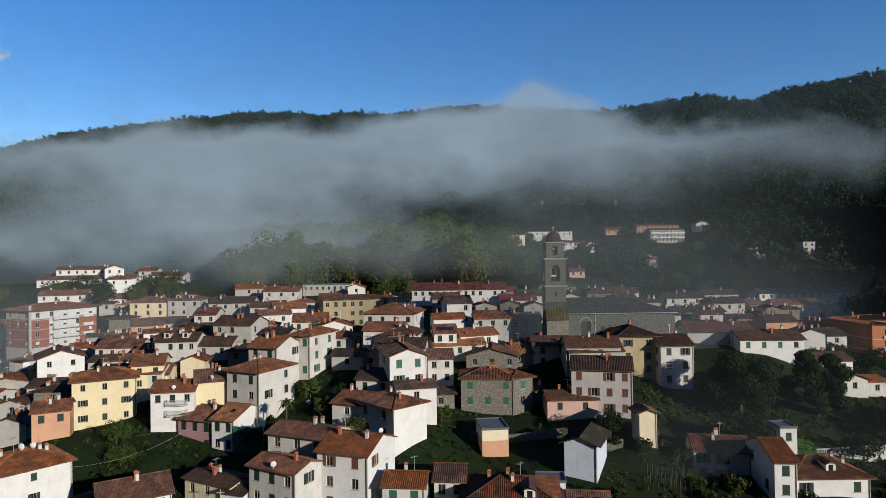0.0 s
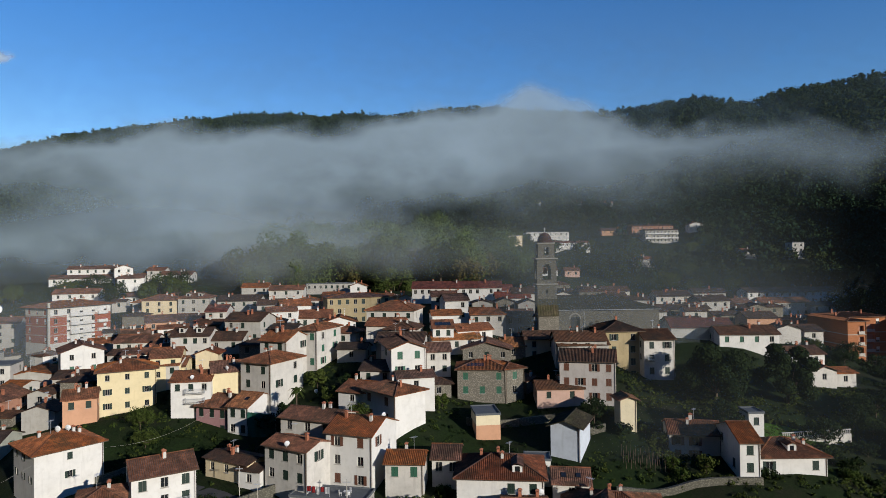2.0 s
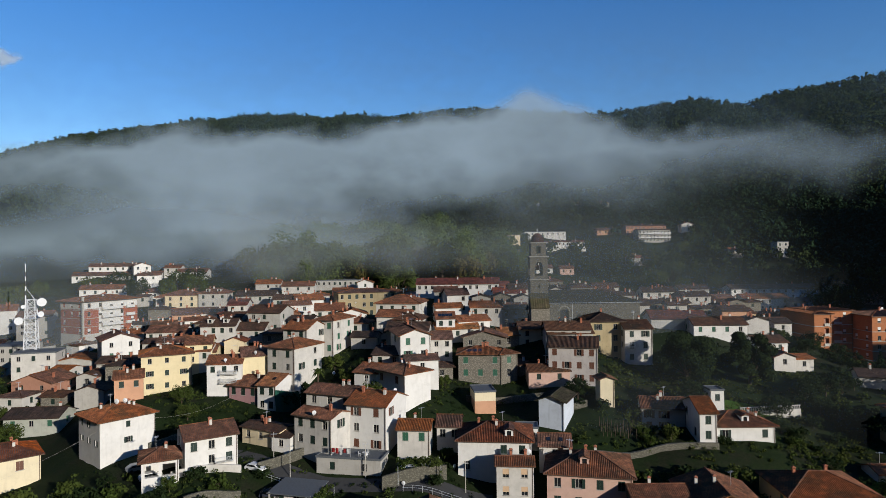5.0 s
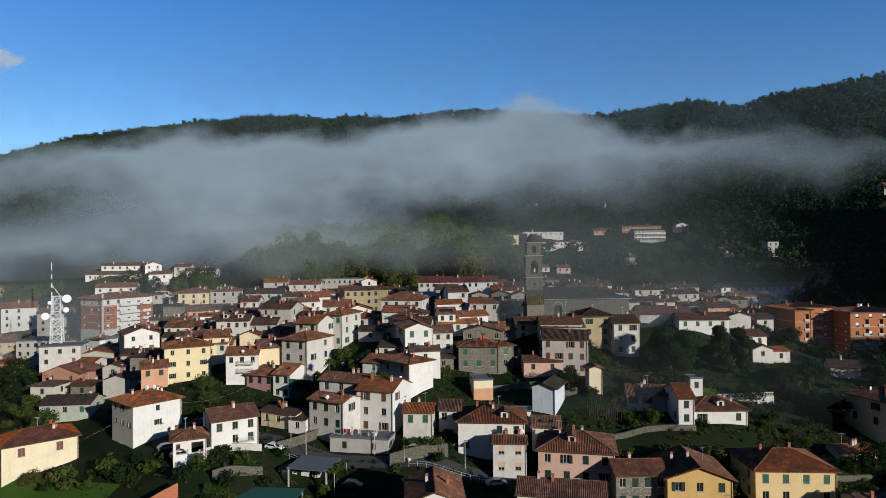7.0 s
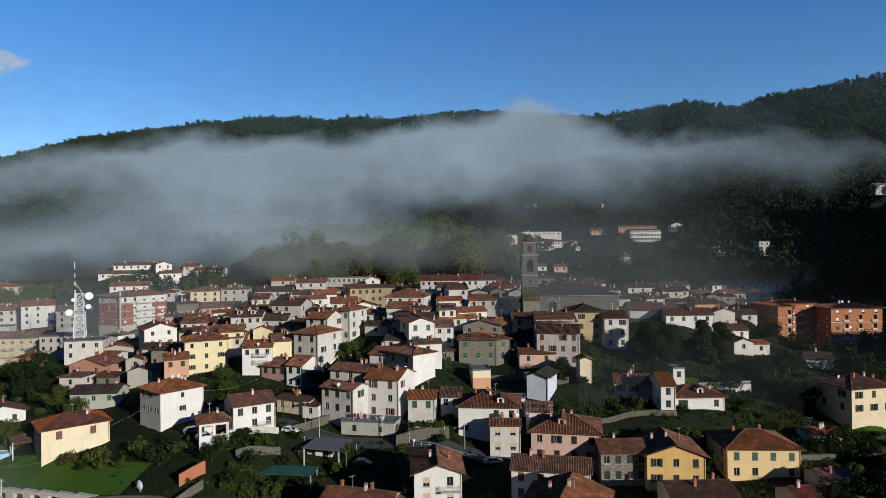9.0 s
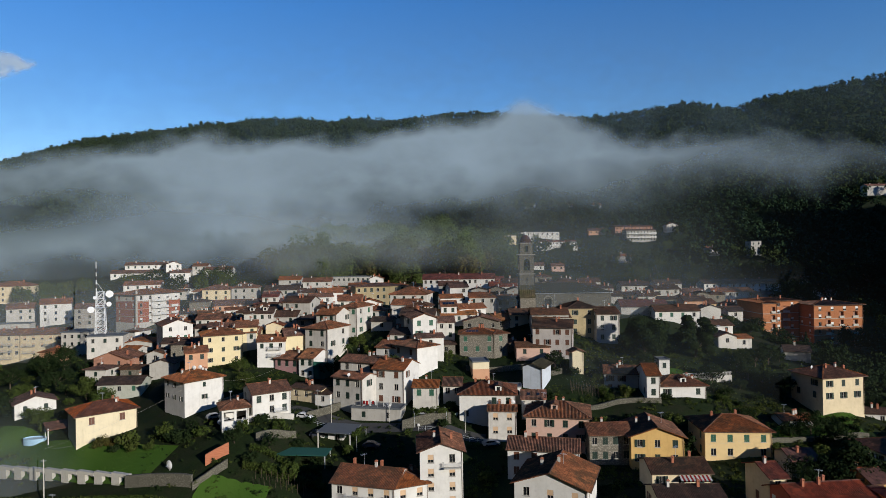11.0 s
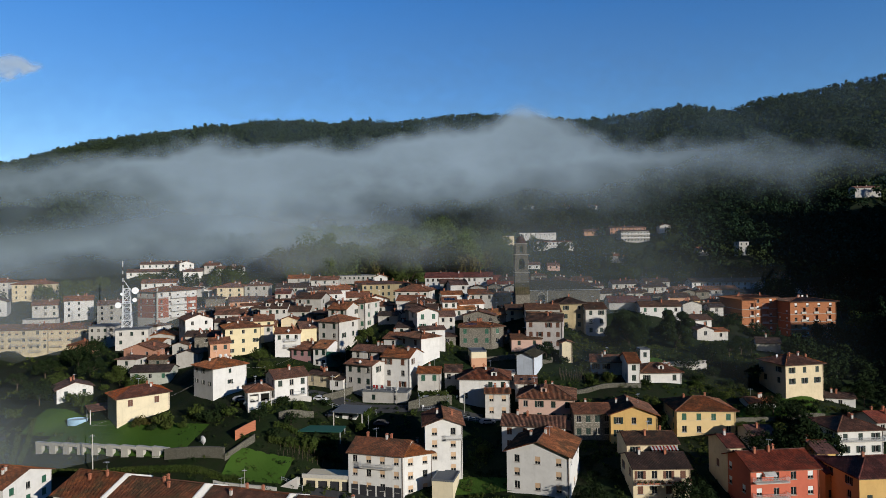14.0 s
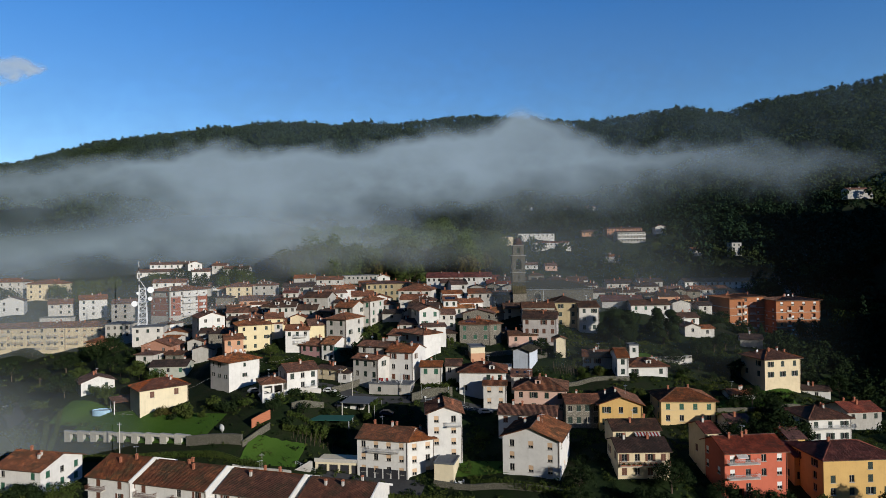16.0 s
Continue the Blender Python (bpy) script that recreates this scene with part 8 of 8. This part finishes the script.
def flower_boxes(x, y, z, rot, n, gap):
    ob = tagged_thing("flower_boxes", pose(x, y, z, 0, 0, rot), "row of flower boxes with red and green plants on a balcony", "flower box")
    red = CLOTH["red"]
    rng = np.random.default_rng(12)
    for i in range(n):
        bm = bmesh.new()
        box(bm, i * gap, i * gap + gap * 0.8, -0.15, 0.15, 0, 0.28)
        bx = link_mesh("box", bm, TERRA, ob)
        cs = np.array([(i * gap + gap * 0.4 + rng.normal(0, 0.2), rng.normal(0, 0.08), 0.45 + rng.normal(0, 0.1)) for _ in range(4)])
        use_mesh("plant", quads_mesh("plant", leaves_np(rng, cs, np.full(4, 0.3), 70, 0.08), LEAF["oak"]), LEAF["oak"], bx)
        use_mesh("blossom", quads_mesh("blossom", leaves_np(rng, cs, np.full(4, 0.34), 16, 0.07), red), red, bx)


flower_boxes(38.0, 43.75, 10.8, 0, 9, 1.25)
laundry(-22.5, 90.8, 20.55, -12, ["red", "red", "white", "red", "white"])
garden_set(-16.0, 91.0, 20.55, 20)
garden_set(1.2, 49.2, ground(1.2, 49.2) + 0.15, 0)
car(-163.5, 128, 100, "white", "white car on the hazy road below the flats")


def awning(x, y, z, rot, w, out, n, a, b, label):
    ob = tagged_thing("awning", pose(x, y, z, 0, 0, rot), label, "awning")
    for i in range(n):
        bm = bmesh.new()
        u0, u1 = -w / 2 + w * i / n, -w / 2 + w * (i + 1) / n
        v = [bm.verts.new(q) for q in ((u0, 0, 0), (u1, 0, 0), (u1, -out, -0.55), (u0, -out, -0.55), (u0, -out, -0.8), (u1, -out, -0.8))]
        bm.faces.new((v[0], v[3], v[2], v[1]))
        bm.faces.new((v[3], v[4], v[5], v[2]))
        bmesh.ops.solidify(bm, geom=bm.faces[:], thickness=0.02)
        link_mesh("stripe", bm, CLOTH[a] if i % 2 else CLOTH[b], ob)
    for u in (-w / 2, w / 2):
        bm = bmesh.new()
        tube(bm, (u, 0, -0.6), (u, -out, -0.55), 0.02, 0.02, 4)
        link_mesh("arm", bm, METAL, ob)


awning(47.5, 54.9, 15.3, 0, 6, 1.5, 15, "red", "white", "red and white striped awning over a roof terrace")
awning(65.0, 42.7, 13.5, 5, 2.6, 0.8, 9, "white", "white", "small white awning over a balcony door")
road([(-166, 132), (-148, 112), (-131, 92), (-121, 72)], 5.0)
hedge(-126, 100, -119, 84, 1.5, label="clipped hedge curving along the hazy road")


def lane_rail(x0, y0, x1, y1, n, label):
    """A tubular handrail on posts along a lane."""
    ob = tagged_thing("handrail", Matrix(), label, "railing")
    a, b = Vector((x0, y0, 0)), Vector((x1, y1, 0))
    pts = []
    for i in range(n + 1):
        p = a.lerp(b, i / n)
        p.z = ground(p.x, p.y)
        pts.append(p)
        bm = bmesh.new()
        tube(bm, (p.x, p.y, p.z - 0.3), (p.x, p.y, p.z + 1.15), 0.045, 0.045, 5)
        link_mesh("post", bm, METAL, ob)
    for h in (0.65, 1.12):
        bm = bmesh.new()
        for p, q in zip(pts, pts[1:]):
            tube(bm, (p.x, p.y, p.z + h), (q.x, q.y, q.z + h), 0.035, 0.035, 5)
        link_mesh("rail", bm, METAL, ob)


lane_rail(-37, 90.2, -24, 86.6, 8, "thin metal railing along the lane")
lane_rail(-8, 83.4, 8, 81.2, 9, "thin metal railing below the terrace")
lane_rail(-40.5, 59.9, -35, 57.5, 4, "metal railing over the garage terrace")
garden_wall(-52, 86.5, -40, 90.5, 1.4, WALL["pale"], "pale plastered wall below the white house", 0.35)
garden_wall(-63, 100.5, -52, 108, 1.6, OLDWALL, "rubble wall along the shaded lane", 0.4)
garden_wall(22, 110.5, 33, 114, 1.5, OLDWALL, "dark rubble wall behind the shed", 0.4)
pole(-30.5, 90.5, 6.5, "thin metal lamp post at the lane corner", 0.08)
pole(3.5, 84.6, 6.0, "thin metal lamp post by the parked cars", 0.08)


# ---- fog and clouds ----
def curve_of(nt, fac, pts):
    """A smooth curve through (position, value) stops, all from 0 to 1."""
    r = nt.nodes.new("ShaderNodeValToRGB")
    r.color_ramp.interpolation = "B_SPLINE" if len(pts) > 6 else "EASE"
    els = r.color_ramp.elements
    while len(els) < len(pts):
        els.new(0.5)
    for e, (p, v) in zip(els, pts):
        e.position, e.color = p, (v, v, v, 1)
    nt.links.new(fac, r.inputs[0])
    return r.outputs[0]


def bank(x0, x1, z0, z1, top, bottom, dens, soft_top, soft_low, wisp, seed, thin=0.6):
    def build(nt, p):
        sep = nt.nodes.new("ShaderNodeSeparateXYZ")
        nt.links.new(p, sep.inputs[0])
        moved = stretched(nt, p, 1, 1, 1.6)
        n1 = noise_tex(nt, 0.011, 3, 0.5, moved)
        n2 = noise_tex(nt, 0.03 + 0.001 * seed, 3, 0.5, moved)
        u = math_node(nt, "MULTIPLY_ADD", sep.outputs[0], 1 / (x1 - x0), -x0 / (x1 - x0))
        v = math_node(nt, "MULTIPLY_ADD", sep.outputs[2], 1 / (z1 - z0), -z0 / (z1 - z0))
        v = math_node(nt, "MULTIPLY_ADD", math_node(nt, "SUBTRACT", n1, 0.5), wisp, v)
        v = math_node(nt, "MULTIPLY_ADD", math_node(nt, "SUBTRACT", n2, 0.5), wisp * 0.4, v)
        hi = math_node(nt, "SUBTRACT", curve_of(nt, u, top), v)
        lo = math_node(nt, "SUBTRACT", v, curve_of(nt, u, bottom))
        s1 = nt.nodes.new("ShaderNodeMapRange")
        s1.interpolation_type = "SMOOTHSTEP"
        s1.inputs["From Max"].default_value = soft_top
        nt.links.new(hi, s1.inputs["Value"])
        s2 = nt.nodes.new("ShaderNodeMapRange")
        s2.interpolation_type = "SMOOTHSTEP"
        s2.inputs["From Max"].default_value = soft_low
        nt.links.new(lo, s2.inputs["Value"])
        a = math_node(nt, "MULTIPLY", s1.outputs[0], s2.outputs[0])
        a = math_node(nt, "MULTIPLY", a, curve_of(nt, u, dens))
        puff = nt.nodes.new("ShaderNodeMapRange")
        puff.inputs["From Min"].default_value, puff.inputs["From Max"].default_value = 0.36, 0.62
        puff.inputs["To Min"].default_value, puff.inputs["To Max"].default_value = thin, 1.0
        nt.links.new(math_node(nt, "ADD", math_node(nt, "MULTIPLY", n1, 0.65), math_node(nt, "MULTIPLY", n2, 0.35)), puff.inputs["Value"])
        return math_node(nt, "MULTIPLY", a, puff.outputs[0])
    return build


def sheet(name, label, mat, x0, x1, z0, z1, y, sag=0.0, lean=0.0):
    bm = bmesh.new()
    nx, nz = 48, 14
    grid = [[bm.verts.new((x0 + (x1 - x0) * i / nx, y + sag * math.cos(3.1 * (i / nx - 0.5)) + lean * j / nz, z0 + (z1 - z0) * j / nz)) for i in range(nx + 1)] for j in range(nz + 1)]
    for j in range(nz):
        for i in range(nx):
            bm.faces.new((grid[j][i], grid[j][i + 1], grid[j + 1][i + 1], grid[j + 1][i])).smooth = True
    ob = link_mesh(name, bm, mat)
    return tagged(ob, label, "fog", kind="structure")


FOG_WHITE = (0.392, 0.50, 0.587)
# Darker than the fog: the shade on this haze is in its colour.
SHADED_HAZE = (0.16, 0.19, 0.205)
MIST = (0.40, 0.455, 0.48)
main = bank(-700, 600, 40, 240,
            [(0.0, 0.50), (0.264, 0.535), (0.317, 0.55), (0.355, 0.575), (0.392, 0.60), (0.425, 0.605), (0.449, 0.60), (0.482, 0.535), (0.513, 0.675), (0.546, 0.70), (0.573, 0.715), (0.59, 0.83), (0.612, 0.675), (0.648, 0.63), (0.73, 0.575), (0.80, 0.58), (0.828, 0.53), (1.0, 0.4)],
            [(0.0, 0.18), (0.24, 0.22), (0.31, 0.2), (0.355, 0.08), (0.395, -0.04), (0.43, 0.0), (0.475, 0.10), (0.527, 0.16), (0.58, 0.20), (0.655, 0.22), (0.73, 0.25), (0.805, 0.31), (1.0, 0.35)],
            [(0.0, 0.9), (0.24, 0.95), (0.4, 1.0), (0.5, 0.98), (0.58, 0.9), (0.66, 0.74), (0.73, 0.6), (0.80, 0.48), (0.86, 0.18), (1.0, 0.05)],
            0.11, 0.36, 0.28, 1, 0.78)
sheet("fog_bank", "long white fog bank lying across the wooded slope", mist("fog_main", FOG_WHITE, main), -760, 640, 36, 250, 430, 0)
low = bank(-420, 120, 35, 140,
           [(0.0, 0.62), (0.2, 0.6), (0.35, 0.68), (0.5, 0.8), (0.7, 0.6), (0.85, 0.45), (1.0, 0.25)],
           [(0.0, -0.35), (0.4, -0.3), (0.6, 0.0), (1.0, 0.3)],
           [(0.0, 0.9), (0.25, 0.88), (0.45, 0.85), (0.56, 0.7), (0.68, 0.46), (0.82, 0.3), (1.0, 0.0)],
           0.4, 0.35, 0.25, 2)
sheet("low_fog", "thin low fog drifting behind the far houses", mist("fog_low", FOG_WHITE, low), -430, 125, 34, 145, 337, 0)
veil = bank(-340, -25, 10, 85, [(0.0, 0.85), (1.0, 0.8)], [(0.0, 0.0), (1.0, 0.0)], [(0.0, 0.62), (0.4, 0.46), (0.6, 0.36), (0.76, 0.24), (0.9, 0.1), (1.0, 0.0)], 0.5, 0.2, 0.3, 3)
sheet("mist_veil", "faint mist hanging over the far flats", mist("mist_left", MIST, veil), -345, -25, 8, 88, 192, 0)
close = bank(-175, -82, 0, 50, [(0.0, 0.8), (1.0, 0.6)], [(0.0, 0.0), (1.0, 0.0)], [(0.0, 0.62), (0.45, 0.5), (0.75, 0.26), (1.0, 0.0)], 0.5, 0.15, 0.3, 4)
sheet("mist_wisp", "faint mist drifting over the gardens", mist("mist_near", MIST, close), -176, -82, -4, 50, 77, 0)
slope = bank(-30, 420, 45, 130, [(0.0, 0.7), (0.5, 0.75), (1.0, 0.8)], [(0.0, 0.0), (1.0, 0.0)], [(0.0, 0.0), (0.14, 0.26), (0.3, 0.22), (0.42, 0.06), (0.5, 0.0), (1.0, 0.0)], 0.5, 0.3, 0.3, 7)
sheet("slope_haze", "thin haze over the wooded slope, coloured dark for its shade", mist("mist_slope", SHADED_HAZE, slope), -30, 420, 40, 130, 334, 0)
ridge = bank(-900, 900, 120, 420, [(0.0, 0.85), (1.0, 0.9)], [(0.0, 0.05), (1.0, 0.05)], [(0.0, 0.12), (0.3, 0.16), (0.45, 0.22), (0.6, 0.24), (0.75, 0.14), (1.0, 0.1)], 0.35, 0.2, 0.4, 8, 0.4)
sheet("ridge_haze", "thin bluish haze drifting under the ridge", mist("mist_ridge", (0.16, 0.23, 0.30), ridge), -900, 900, 110, 420, 640, 0)
park = bank(-130, 75, 42, 105, [(0.0, 0.85), (1.0, 0.7)], [(0.0, -0.4), (1.0, -0.4)], [(0.0, 0.0), (0.15, 0.46), (0.5, 0.4), (0.7, 0.2), (1.0, 0.0)], 0.5, 0.3, 0.4, 9)
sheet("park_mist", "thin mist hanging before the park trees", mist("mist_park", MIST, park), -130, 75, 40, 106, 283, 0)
# Dense and dark enough to dim the church and tower behind it.
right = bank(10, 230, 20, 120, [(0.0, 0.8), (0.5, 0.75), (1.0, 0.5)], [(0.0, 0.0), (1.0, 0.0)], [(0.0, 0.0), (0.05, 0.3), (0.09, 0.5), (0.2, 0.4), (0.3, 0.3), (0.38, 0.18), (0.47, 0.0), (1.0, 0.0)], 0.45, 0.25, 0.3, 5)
sheet("church_haze", "thin haze before the church and valley", mist("mist_right", SHADED_HAZE, right), 10, 230, 18, 122, 156.5, 0)
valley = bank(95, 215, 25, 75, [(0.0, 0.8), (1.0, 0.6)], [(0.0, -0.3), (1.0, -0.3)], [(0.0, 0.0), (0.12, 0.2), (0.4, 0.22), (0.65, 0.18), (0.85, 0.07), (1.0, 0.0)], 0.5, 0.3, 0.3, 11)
sheet("valley_haze", "thin haze before the long valley buildings, coloured dark for shade", mist("mist_valley", SHADED_HAZE, valley), 95, 215, 24, 76, 252, 0)
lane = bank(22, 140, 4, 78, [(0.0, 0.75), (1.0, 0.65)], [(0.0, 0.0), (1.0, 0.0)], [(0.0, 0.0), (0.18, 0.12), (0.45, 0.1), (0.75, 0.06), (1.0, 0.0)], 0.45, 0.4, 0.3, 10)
sheet("lane_haze", "thin haze over the gardens below the church", mist("mist_lane", SHADED_HAZE, lane), 22, 140, 2, 80, 103.5, 0)
puffs = bank(-960, -795, 405, 510, [(0.0, 0.75), (0.5, 0.8), (0.8, 0.72), (1.0, 0.3)], [(0.0, 0.15), (0.6, 0.22), (1.0, 0.5)], [(0.0, 1.0), (0.6, 0.95), (0.9, 0.7), (1.0, 0.0)], 0.25, 0.25, 0.6, 6)
sheet("small_cloud", "small pale cloud in the blue sky", mist("cloud", (0.6, 0.66, 0.7), puffs), -960, -795, 400, 512, 1160, 0)
